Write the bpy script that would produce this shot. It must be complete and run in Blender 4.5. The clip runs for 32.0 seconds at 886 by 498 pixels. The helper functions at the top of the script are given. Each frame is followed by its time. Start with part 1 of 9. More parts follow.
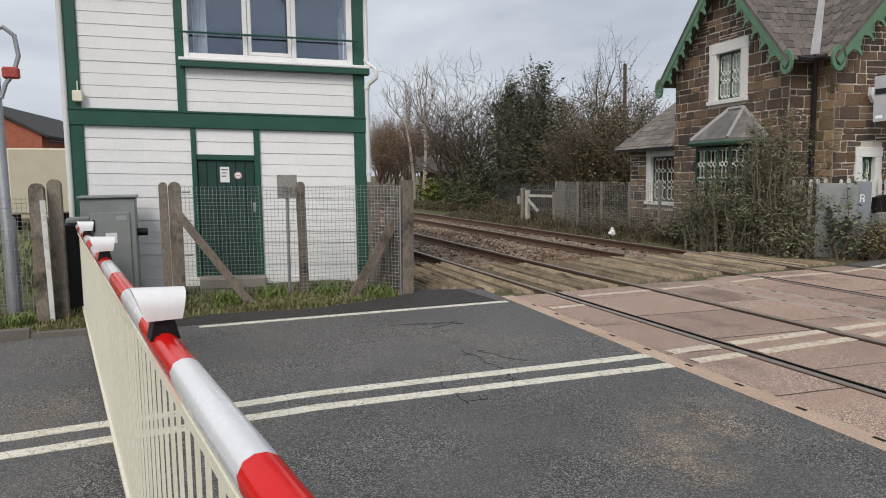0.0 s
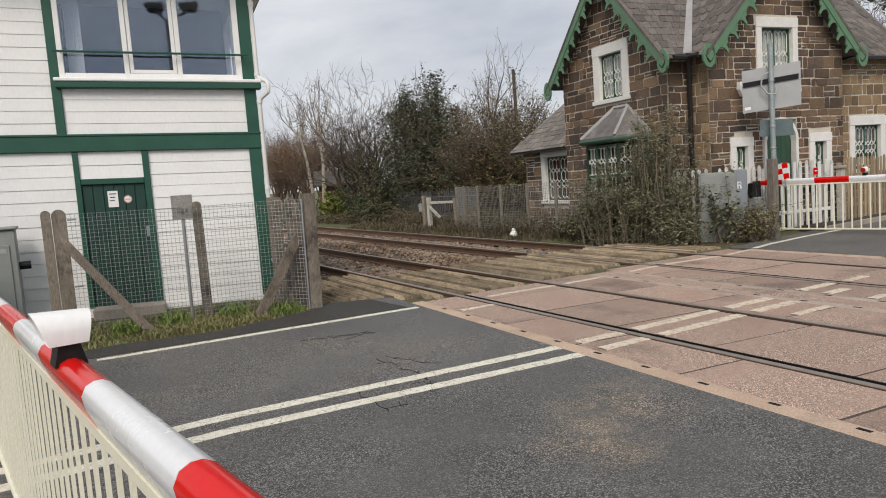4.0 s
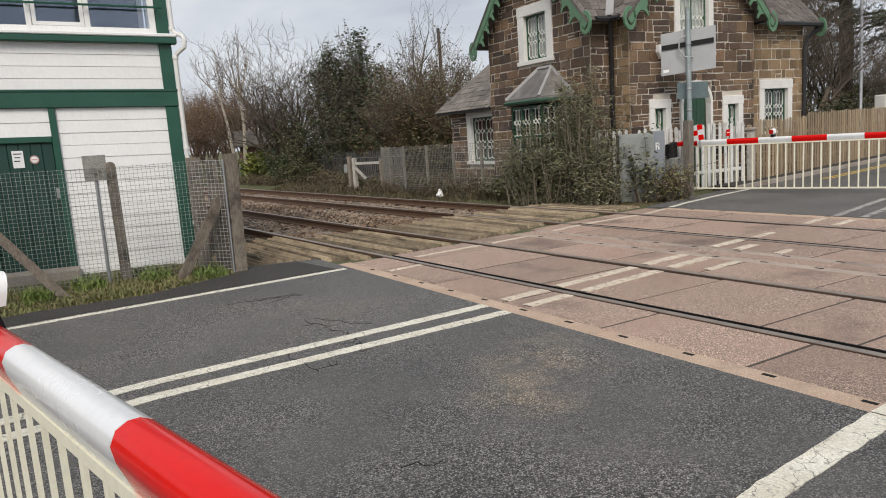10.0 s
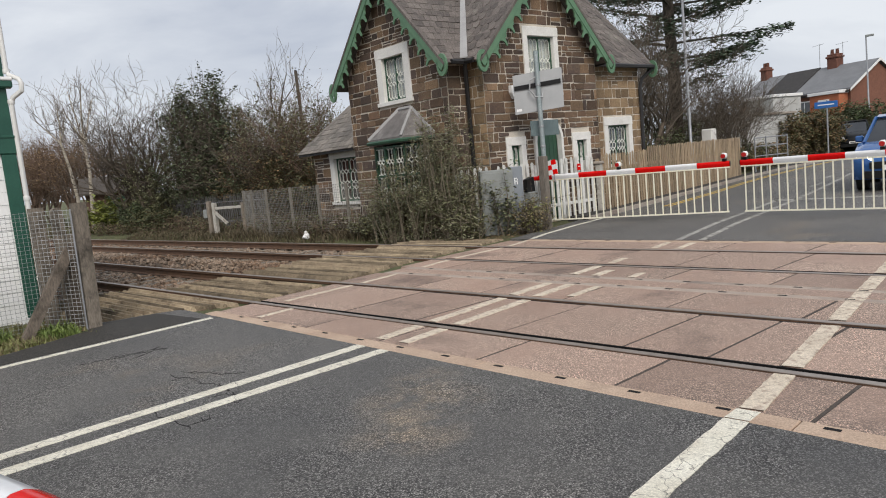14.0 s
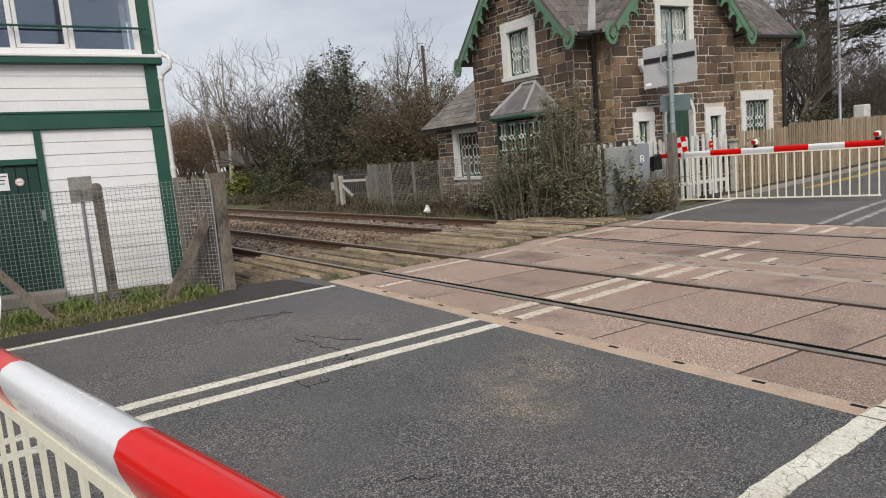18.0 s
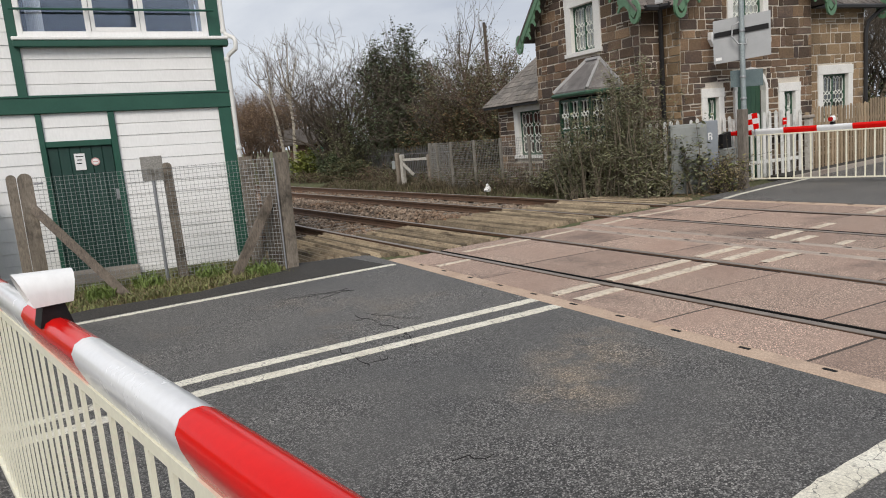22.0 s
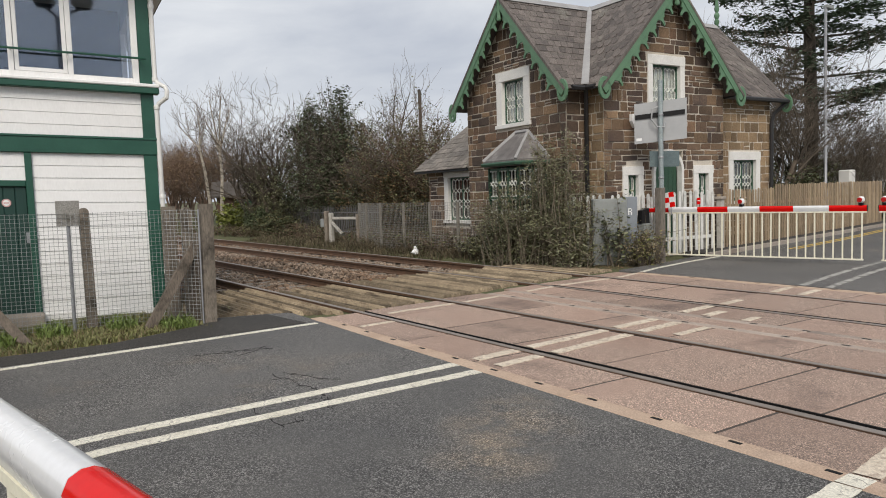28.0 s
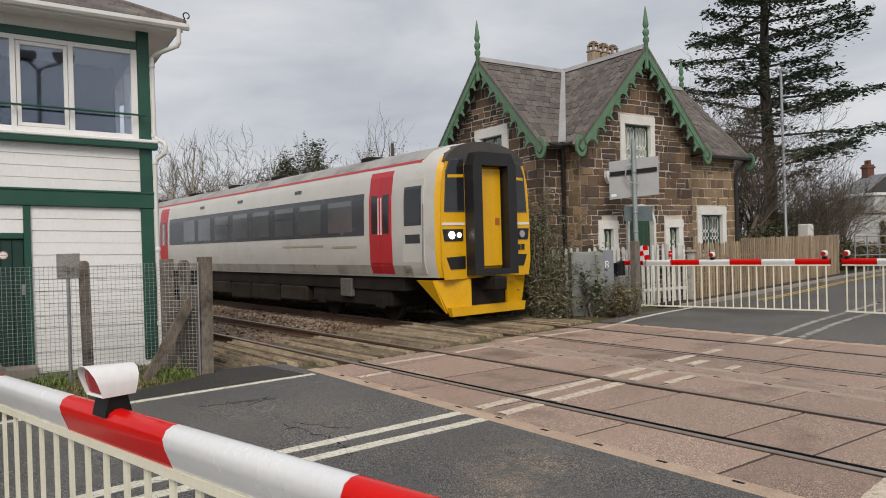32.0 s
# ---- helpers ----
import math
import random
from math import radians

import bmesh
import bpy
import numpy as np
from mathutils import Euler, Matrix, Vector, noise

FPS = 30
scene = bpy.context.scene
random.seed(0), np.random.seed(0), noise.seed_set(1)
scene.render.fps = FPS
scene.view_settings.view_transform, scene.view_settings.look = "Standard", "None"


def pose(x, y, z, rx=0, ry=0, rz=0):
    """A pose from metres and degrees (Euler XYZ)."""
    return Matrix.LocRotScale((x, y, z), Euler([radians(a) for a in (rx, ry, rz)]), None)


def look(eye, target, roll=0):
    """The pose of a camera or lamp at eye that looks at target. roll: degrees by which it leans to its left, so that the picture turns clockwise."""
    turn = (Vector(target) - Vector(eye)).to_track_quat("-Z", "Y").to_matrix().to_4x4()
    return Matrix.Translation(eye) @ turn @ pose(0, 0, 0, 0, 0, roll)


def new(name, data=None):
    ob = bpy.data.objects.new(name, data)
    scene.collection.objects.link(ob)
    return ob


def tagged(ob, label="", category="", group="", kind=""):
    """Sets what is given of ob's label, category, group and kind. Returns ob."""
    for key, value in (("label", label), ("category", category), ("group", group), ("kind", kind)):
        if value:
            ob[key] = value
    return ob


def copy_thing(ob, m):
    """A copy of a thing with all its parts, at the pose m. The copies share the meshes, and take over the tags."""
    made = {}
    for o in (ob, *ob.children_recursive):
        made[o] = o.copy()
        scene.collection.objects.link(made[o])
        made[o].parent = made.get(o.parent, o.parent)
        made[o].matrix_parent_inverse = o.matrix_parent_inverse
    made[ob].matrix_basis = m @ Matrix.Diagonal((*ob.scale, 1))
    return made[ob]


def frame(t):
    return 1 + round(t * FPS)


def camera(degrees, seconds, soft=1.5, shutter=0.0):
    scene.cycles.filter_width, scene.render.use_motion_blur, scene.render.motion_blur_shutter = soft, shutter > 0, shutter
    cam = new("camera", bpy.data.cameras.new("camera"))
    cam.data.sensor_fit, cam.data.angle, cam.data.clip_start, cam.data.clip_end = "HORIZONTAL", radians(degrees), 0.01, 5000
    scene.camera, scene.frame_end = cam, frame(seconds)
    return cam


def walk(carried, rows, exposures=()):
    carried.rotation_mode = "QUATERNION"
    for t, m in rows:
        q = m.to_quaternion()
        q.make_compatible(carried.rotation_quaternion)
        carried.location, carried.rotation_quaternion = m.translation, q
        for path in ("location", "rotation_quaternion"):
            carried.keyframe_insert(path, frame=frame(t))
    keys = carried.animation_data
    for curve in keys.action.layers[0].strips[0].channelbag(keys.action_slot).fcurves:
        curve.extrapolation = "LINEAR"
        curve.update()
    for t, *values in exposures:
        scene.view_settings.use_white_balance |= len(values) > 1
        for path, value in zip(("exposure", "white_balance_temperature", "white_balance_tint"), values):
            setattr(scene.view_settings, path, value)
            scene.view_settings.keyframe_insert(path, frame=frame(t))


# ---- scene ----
cam = camera(63.60, 32.0, soft=1.0)
# seconds, then place, tilt, roll and heading of the hand-held camera
PATH = [
    (0, (-4.902, -5.436, 1.695, 84.05, 0.75, -20.29)),
    (0.5, (-4.890, -5.429, 1.674, 79.87, 2.29, -27.75)),
    (1, (-4.895, -5.445, 1.677, 77.54, 3.02, -35.16)),
    (1.5, (-4.912, -5.468, 1.691, 81.37, 2.84, -37.03)),
    (2, (-4.921, -5.458, 1.696, 85.70, 2.14, -34.96)),
    (2.5, (-4.941, -5.411, 1.673, 86.06, 2.39, -29.79)),
    (4.5, (-4.943, -5.436, 1.659, 84.17, 4.35, -28.73)),
    (5, (-4.981, -5.425, 1.657, 83.62, 5.07, -30.52)),
    (5.5, (-5.004, -5.428, 1.656, 82.60, 5.27, -31.81)),
    (6, (-4.991, -5.444, 1.659, 81.60, 5.28, -32.75)),
    (6.5, (-4.966, -5.456, 1.662, 81.40, 5.14, -33.72)),
    (7, (-4.972, -5.459, 1.664, 81.54, 4.85, -35.08)),
    (7.5, (-4.979, -5.452, 1.658, 81.60, 4.64, -36.07)),
    (8, (-4.970, -5.461, 1.662, 81.54, 4.59, -36.06)),
    (8.5, (-4.959, -5.449, 1.662, 81.53, 4.44, -35.17)),
    (9, (-4.949, -5.455, 1.664, 81.34, 4.12, -34.32)),
    (9.5, (-4.956, -5.443, 1.658, 80.91, 3.86, -34.14)),
    (10, (-4.966, -5.442, 1.654, 81.03, 3.92, -34.29)),
    (10.5, (-4.985, -5.442, 1.655, 82.04, 4.33, -34.83)),
    (11, (-5.003, -5.436, 1.646, 83.44, 4.46, -36.07)),
    (11.5, (-5.018, -5.436, 1.646, 83.44, 4.30, -36.27)),
    (12, (-5.021, -5.435, 1.651, 83.77, 5.09, -35.31)),
    (12.5, (-5.030, -5.445, 1.650, 83.41, 5.53, -35.72)),
    (13, (-5.033, -5.451, 1.657, 82.90, 5.68, -37.97)),
    (13.5, (-5.006, -5.447, 1.655, 82.74, 5.58, -42.55)),
    (14, (-5.022, -5.437, 1.660, 83.24, 5.47, -45.23)),
    (14.5, (-5.036, -5.460, 1.658, 83.33, 5.03, -44.77)),
    (15, (-5.049, -5.432, 1.647, 83.01, 4.43, -41.73)),
    (15.5, (-5.053, -5.443, 1.647, 82.34, 4.07, -38.87)),
    (17.5, (-5.016, -5.444, 1.634, 81.91, 5.40, -36.07)),
    (18, (-4.991, -5.452, 1.642, 82.24, 4.85, -35.42)),
    (18.5, (-4.994, -5.449, 1.643, 81.90, 3.92, -34.39)),
    (19, (-4.999, -5.450, 1.646, 80.83, 2.81, -33.23)),
    (19.5, (-5.002, -5.461, 1.639, 79.80, 2.13, -31.88)),
    (20, (-4.997, -5.459, 1.638, 79.22, 2.09, -30.70)),
    (20.5, (-4.992, -5.468, 1.645, 79.25, 2.70, -29.92)),
    (21, (-4.998, -5.455, 1.648, 79.68, 3.69, -29.33)),
    (21.5, (-4.996, -5.458, 1.655, 80.11, 4.78, -29.28)),
    (22, (-4.975, -5.447, 1.650, 80.95, 5.10, -30.56)),
    (22.5, (-4.959, -5.441, 1.646, 81.72, 4.66, -32.70)),
    (23, (-4.955, -5.448, 1.651, 82.05, 4.23, -35.14)),
    (23.5, (-4.968, -5.463, 1.655, 81.89, 4.08, -37.02)),
    (24, (-4.974, -5.458, 1.653, 81.56, 3.86, -38.28)),
    (24.5, (-4.979, -5.466, 1.656, 81.51, 3.71, -39.00)),
    (26.5, (-4.982, -5.481, 1.653, 83.52, 2.43, -36.66)),
    (27, (-4.971, -5.477, 1.643, 84.32, 2.29, -36.59)),
    (27.5, (-4.969, -5.480, 1.653, 85.12, 2.28, -36.66)),
    (28, (-4.969, -5.476, 1.656, 85.56, 1.86, -36.06)),
    (28.5, (-4.986, -5.467, 1.655, 85.39, 1.37, -35.01)),
    (29, (-5.013, -5.458, 1.661, 85.04, 1.37, -34.73)),
    (29.5, (-5.021, -5.477, 1.658, 84.99, 1.49, -36.95)),
    (30, (-5.132, -5.487, 1.663, 85.29, 1.40, -41.73)),
    (30.5, (-5.360, -5.457, 1.664, 84.85, 1.39, -45.65)),
    (31, (-5.405, -5.529, 1.685, 85.66, 1.27, -42.47)),
    (31.5, (-5.457, -5.525, 1.705, 87.68, 1.37, -39.70)),
    (32, (-5.500, -5.514, 1.712, 89.54, 1.67, -38.85)),
]
walk(cam, [(t, pose(*p)) for t, p in PATH], exposures=((0.0, -0.06, 6700, 11), (1.0, 0.14, 7000, 12), (2.0, 0.08, 6750, 11), (5.0, 0.04, 7200, 12), (6.0, 0.06, 7350, 12), (7.6, 0.06, 6900, 11), (9.0, 0.06, 6900, 11), (12.0, 0.06, 6850, 11), (15.0, 0.06, 6750, 11), (19.0, 0.04, 6850, 11), (23.0, 0.06, 6800, 11), (29.0, 0.06, 6950, 11), (30.0, 0.05, 7000, 12), (30.6, -0.14, 7250, 13), (32.0, -0.14, 7050, 12)))

# ------------------------------------------------------------ light
SUN_ELEV, SUN_TURN = radians(42), radians(219)
world = bpy.data.worlds.new("overcast_sky")
scene.world = world
world.use_nodes = True
wn, wl = world.node_tree.nodes, world.node_tree.links
wn.clear()


def wnode(kind, **kw):
    n = wn.new(kind)
    for k, v in kw.items():
        n.inputs[k].default_value = v
    return n


sky = wn.new("ShaderNodeTexSky")
sky.sky_type, sky.sun_disc = "NISHITA", False
sky.sun_elevation, sky.sun_rotation = SUN_ELEV, SUN_TURN
tc = wn.new("ShaderNodeTexCoord")
mp = wn.new("ShaderNodeMapping")
mp.inputs["Scale"].default_value = (1.0, 1.0, 3.2)
wl.new(tc.outputs["Generated"], mp.inputs["Vector"])
cl = wnode("ShaderNodeTexNoise", Scale=2.1, Detail=7.0, Roughness=0.55, Distortion=0.5)
wl.new(mp.outputs["Vector"], cl.inputs["Vector"])
ramp = wn.new("ShaderNodeValToRGB")
ramp.color_ramp.elements[0].position, ramp.color_ramp.elements[0].color = 0.34, (5.2, 5.82, 6.95, 1)
ramp.color_ramp.elements[1].position, ramp.color_ramp.elements[1].color = 0.66, (8.0, 8.6, 9.4, 1)
wl.new(cl.outputs["Fac"], ramp.inputs["Fac"])
mixs = wn.new("ShaderNodeMix")
mixs.data_type = "RGBA"
mixs.inputs["Factor"].default_value = 0.94
wl.new(sky.outputs["Color"], mixs.inputs["A"])
wl.new(ramp.outputs["Color"], mixs.inputs["B"])
bg = wnode("ShaderNodeBackground", Strength=0.095)
wl.new(mixs.outputs["Result"], bg.inputs["Color"])
wo = wn.new("ShaderNodeOutputWorld")
wl.new(bg.outputs["Background"], wo.inputs["Surface"])

sun = new("sun", bpy.data.lights.new("sun", "SUN"))
sun.data.energy, sun.data.angle, sun.data.color = 2.2, radians(28), (1.0, 0.957, 0.895)
sun.matrix_world = look((0, 0, 40), (-40 * math.sin(SUN_TURN) / math.tan(SUN_ELEV), -40 * math.cos(SUN_TURN) / math.tan(SUN_ELEV), 0))

# ------------------------------------------------------------ mesh building


class M:
    """Collects solids as vertices and faces; off is taken from every vertex."""

    def __init__(s, off=(0, 0, 0)):
        s.v, s.f, s.off = [], [], Vector(off)

    def add(s, vs, fs):
        k = len(s.v)
        s.v += [Vector(p) for p in vs]
        s.f += [tuple(i + k for i in f) for f in fs]
        return s

    def convex(s, vs, fs):
        vs = [Vector(p) for p in vs]
        mid = sum(vs, Vector()) / len(vs)
        out = []
        for f in fs:
            a, b, c = vs[f[0]], vs[f[1]], vs[f[2]]
            fc = sum((vs[i] for i in f), Vector()) / len(f)
            out.append(f if (b - a).cross(c - a).dot(fc - mid) > 0 else f[::-1])
        return s.add(vs, out)

    def box(s, lo, hi, c=0.0, m=None):
        lo, hi = [min(a, b) for a, b in zip(lo, hi)], [max(a, b) for a, b in zip(lo, hi)]
        ends = (lo, hi)
        if c <= 0:
            vs = [(ends[i][0], ends[j][1], ends[k][2]) for i in (0, 1) for j in (0, 1) for k in (0, 1)]
            fs = [(0, 1, 3, 2), (4, 6, 7, 5), (0, 4, 5, 1), (2, 3, 7, 6), (0, 2, 6, 4), (1, 5, 7, 3)]
        else:
            c = min(c, *[(b - a) * 0.45 for a, b in zip(lo, hi)])
            vs, idx = [], {}
            for i in (0, 1):
                for j in (0, 1):
                    for k in (0, 1):
                        full = (ends[i][0], ends[j][1], ends[k][2])
                        ins = (full[0] + (c if i == 0 else -c), full[1] + (c if j == 0 else -c), full[2] + (c if k == 0 else -c))
                        for ax in range(3):
                            idx[i, j, k, ax] = len(vs)
                            vs.append(tuple(full[q] if q == ax else ins[q] for q in range(3)))
            fs = [tuple(idx[i, j, k, q] for q in range(3)) for i in (0, 1) for j in (0, 1) for k in (0, 1)]
            for e in (0, 1):
                fs += [tuple(idx[e, j, k, 0] for j, k in ((0, 0), (1, 0), (1, 1), (0, 1))), tuple(idx[i, e, k, 1] for i, k in ((0, 0), (1, 0), (1, 1), (0, 1))),
                       tuple(idx[i, j, e, 2] for i, j in ((0, 0), (1, 0), (1, 1), (0, 1)))]
                for g in (0, 1):
                    fs += [(idx[e, g, 0, 0], idx[e, g, 1, 0], idx[e, g, 1, 1], idx[e, g, 0, 1]), (idx[e, 0, g, 0], idx[e, 1, g, 0], idx[e, 1, g, 2], idx[e, 0, g, 2]),
                           (idx[0, e, g, 1], idx[1, e, g, 1], idx[1, e, g, 2], idx[0, e, g, 2])]
        if m is not None:
            vs = [m @ Vector(p) for p in vs]
        return s.convex(vs, fs)

    def prism(s, pts, d):
        pts, d = [Vector(p) for p in pts], Vector(d)
        n = len(pts)
        nor = Vector()
        for a, b in zip(pts, pts[1:] + pts[:1]):
            nor += Vector(((a.y - b.y) * (a.z + b.z), (a.z - b.z) * (a.x + b.x), (a.x - b.x) * (a.y + b.y)))
        if nor.dot(d) < 0:
            pts.reverse()
        fs = [tuple(range(n))[::-1], tuple(range(n, 2 * n))] + [(i, (i + 1) % n, n + (i + 1) % n, n + i) for i in range(n)]
        return s.add(pts + [p + d for p in pts], fs)

    def tube(s, p0, p1, r0, r1=None, n=8, cap=True):
        return s.path([p0, p1], [r0, r0 if r1 is None else r1], n, cap)

    def path(s, pts, radii, n=6, cap=True):
        pts = [Vector(p) for p in pts]
        if not isinstance(radii, (list, tuple)):
            radii = [radii] * len(pts)
        vs, u = [], None
        for i, p in enumerate(pts):
            d = (pts[min(i + 1, len(pts) - 1)] - pts[max(i - 1, 0)])
            d = d.normalized() if d.length > 1e-9 else Vector((0, 0, 1))
            u = d.orthogonal() if u is None else u - d * u.dot(d)
            u = u.normalized() if u.length > 1e-6 else d.orthogonal().normalized()
            w = d.cross(u)
            vs += [p + (u * math.cos(a) + w * math.sin(a)) * radii[i] for a in (2 * math.pi * k / n for k in range(n))]
        fs = []
        for i in range(len(pts) - 1):
            fs += [(i * n + k, i * n + (k + 1) % n, (i + 1) * n + (k + 1) % n, (i + 1) * n + k) for k in range(n)]
        if cap:
            fs += [tuple(range(n))[::-1], tuple(range((len(pts) - 1) * n, len(pts) * n))]
        return s.add(vs, fs)

    def lathe(s, prof, at=(0, 0, 0), n=12):
        at = Vector(at)
        vs = [at + Vector((r * math.cos(2 * math.pi * k / n), r * math.sin(2 * math.pi * k / n), z)) for r, z in prof for k in range(n)]
        fs = []
        for i in range(len(prof) - 1):
            fs += [(i * n + k, i * n + (k + 1) % n, (i + 1) * n + (k + 1) % n, (i + 1) * n + k) for k in range(n)]
        fs += [tuple(range(n))[::-1], tuple(range((len(prof) - 1) * n, len(prof) * n))]
        return s.add(vs, fs)

    def mesh(s, name, material, smooth=False):
        me = bpy.data.meshes.new(name)
        me.from_pydata([p - s.off for p in s.v], [], s.f)
        if smooth:
            me.shade_smooth()
            me.set_sharp_from_angle(angle=0.7)
        me.materials.append(material)
        return me


def part(name, m, material, parent=None, label="", smooth=False, kind=""):
    ob = new(name, m.mesh(name, material, smooth) if isinstance(m, M) else m)
    ob.parent = parent
    return tagged(ob, label=label, kind=kind)


def thing(name, label, category, at=(0, 0, 0), turn=0.0, group="", kind=""):
    ob = new(name)
    ob.empty_display_size = 0.2
    ob.location, ob.rotation_euler = at, (0, 0, radians(turn))
    return tagged(ob, label, category, group, kind)


# ------------------------------------------------------------ materials


def mat(name, c1, c2, scale=3.0, rough=0.8, metal=0.0, bump=0.3, bscale=60.0, c3=None, stain=0.55, stain_scale=0.9, fine=0.35, vary=0.0, spec=0.5, bdist=0.004, streak=0.0, world_space=False, coat=0.0, chips=None, dust=(), cracks=None, crack_cover=0.50, hues=None):
    """Two colours at a coarse scale, a fine grain, optional stains of c3, and relief."""
    m = bpy.data.materials.new(name)
    m.use_nodes = True
    nt = m.node_tree
    n, l = nt.nodes, nt.links
    p = n["Principled BSDF"]
    co = n.new("ShaderNodeNewGeometry" if world_space else "ShaderNodeTexCoord")
    vec = co.outputs["Position" if world_space else "Object"]
    info = n.new("ShaderNodeObjectInfo")
    shift = n.new("ShaderNodeVectorMath")
    shift.operation = "MULTIPLY_ADD"
    comb = n.new("ShaderNodeCombineXYZ")
    for k in ("X", "Y", "Z"):
        l.new(info.outputs["Random"], comb.inputs[k])
    l.new(comb.outputs[0], shift.inputs[0])
    shift.inputs[1].default_value = (0, 0, 0) if world_space else (17.0, 31.0, 23.0)
    l.new(vec, shift.inputs[2])
    src = shift.outputs[0]

    def noise_tex(sc, det=5.0, ro=0.6, stretch=None):
        t = n.new("ShaderNodeTexNoise")
        t.inputs["Scale"].default_value, t.inputs["Detail"].default_value, t.inputs["Roughness"].default_value = sc, det, ro
        v = src
        if stretch:
            q = n.new("ShaderNodeMapping")
            q.inputs["Scale"].default_value = stretch
            l.new(src, q.inputs["Vector"])
            v = q.outputs[0]
        l.new(v, t.inputs["Vector"])
        return t.outputs["Fac"]

    def ramp_of(v, a, b):
        r = n.new("ShaderNodeMapRange")
        r.inputs["From Min"].default_value, r.inputs["From Max"].default_value = a, b
        l.new(v, r.inputs["Value"])
        return r.outputs["Result"]

    def mixed(f, a, b):
        x = n.new("ShaderNodeMix")
        x.data_type = "RGBA"
        l.new(f, x.inputs["Factor"]) if not isinstance(f, float) else setattr(x.inputs["Factor"], "default_value", f)
        for v, k in ((a, "A"), (b, "B")):
            if isinstance(v, tuple):
                x.inputs[k].default_value = (*v, 1)
            else:
                l.new(v, x.inputs[k])
        return x.outputs["Result"]

    big = noise_tex(scale, 6.0, 0.6, (1, 1, streak) if streak else None)
    col = mixed(ramp_of(big, 0.32, 0.68), c1, c2)
    if c3 is not None:
        col = mixed(ramp_of(noise_tex(stain_scale, 7.0, 0.65), stain, stain + 0.17), col, c3)
    for dx, dy, dr in dust:
        dd_ = n.new("ShaderNodeVectorMath")
        dd_.operation = "DISTANCE"
        l.new(src, dd_.inputs[0])
        dd_.inputs[1].default_value = (dx, dy, 0)
        near_ = ramp_of(dd_.outputs["Value"], dr, dr * 0.15)
        ml = n.new("ShaderNodeMath")
        ml.operation = "MULTIPLY"
        l.new(near_, ml.inputs[0])
        l.new(ramp_of(noise_tex(2.6, 6.0, 0.7), 0.40, 0.66), ml.inputs[1])
        col = mixed(ml.outputs[0], col, (0.33, 0.26, 0.185))
    if cracks:
        wob = n.new("ShaderNodeTexNoise")
        wob.inputs["Scale"].default_value, wob.inputs["Detail"].default_value = 2.5, 5.0
        l.new(src, wob.inputs["Vector"])
        wv = n.new("ShaderNodeVectorMath")
        wv.operation = "MULTIPLY_ADD"
        l.new(wob.outputs["Color"], wv.inputs[0])
        wv.inputs[1].default_value = (0.5, 0.5, 0)
        l.new(src, wv.inputs[2])
        vo = n.new("ShaderNodeTexVoronoi")
        vo.feature = "DISTANCE_TO_EDGE"
        vo.inputs["Scale"].default_value = cracks
        l.new(wv.outputs[0], vo.inputs["Vector"])
        cm_ = n.new("ShaderNodeMath")
        cm_.operation = "MULTIPLY"
        l.new(ramp_of(vo.outputs["Distance"], 0.014, 0.003), cm_.inputs[0])
        l.new(ramp_of(noise_tex(0.55 if cracks < 2 else 2.2, 3.0, 0.5), crack_cover, crack_cover + 0.10), cm_.inputs[1])
        col = mixed(cm_.outputs[0], col, tuple(v * 0.25 for v in c1))
    grain = noise_tex(bscale, 4.0, 0.7, (1, 1, max(streak, 0.12)) if streak else None)
    hsv = n.new("ShaderNodeHueSaturation")
    l.new(col, hsv.inputs["Color"])
    g = n.new("ShaderNodeMapRange")
    g.inputs["From Min"].default_value, g.inputs["From Max"].default_value = 0.33, 0.67
    g.inputs["To Min"].default_value, g.inputs["To Max"].default_value = 1 - fine, 1 + fine
    l.new(grain, g.inputs["Value"])
    val = g.outputs["Result"]
    if chips:
        csize, camt = chips[:2]
        cv = n.new("ShaderNodeTexVoronoi")
        cv.inputs["Scale"].default_value = csize
        l.new(src, cv.inputs["Vector"])
        sep = n.new("ShaderNodeSeparateColor")
        l.new(cv.outputs["Color"], sep.inputs[0])
        pw = n.new("ShaderNodeMath")
        pw.operation = "POWER"
        l.new(sep.outputs[0], pw.inputs[0])
        pw.inputs[1].default_value = 2.2
        q = n.new("ShaderNodeMapRange")
        q.inputs["To Min"].default_value, q.inputs["To Max"].default_value = 1 - camt * 0.30, 1 + camt * 1.35
        l.new(pw.outputs[0], q.inputs["Value"])
        gap_ = n.new("ShaderNodeMapRange")
        gap_.inputs["From Min"].default_value, gap_.inputs["From Max"].default_value = 0.25, 0.60
        gap_.inputs["To Min"].default_value, gap_.inputs["To Max"].default_value = 1.0, 0.45
        l.new(cv.outputs["Distance"], gap_.inputs["Value"])
        qm = n.new("ShaderNodeMath")
        qm.operation = "MULTIPLY"
        l.new(q.outputs["Result"], qm.inputs[0])
        l.new(gap_.outputs["Result"], qm.inputs[1])
        q_out = qm.outputs[0]
        if len(chips) > 2:
            # bare stone shows only where the binder has worn away
            worn = n.new("ShaderNodeMapRange")
            worn.inputs["To Min"].default_value, worn.inputs["To Max"].default_value = 0.45, 1.0
            worn.inputs["From Min"].default_value, worn.inputs["From Max"].default_value = 0.42, 0.60
            l.new(noise_tex(chips[2], 4.0, 0.6), worn.inputs["Value"])
            mq = n.new("ShaderNodeMix")
            l.new(worn.outputs["Result"], mq.inputs["Factor"])
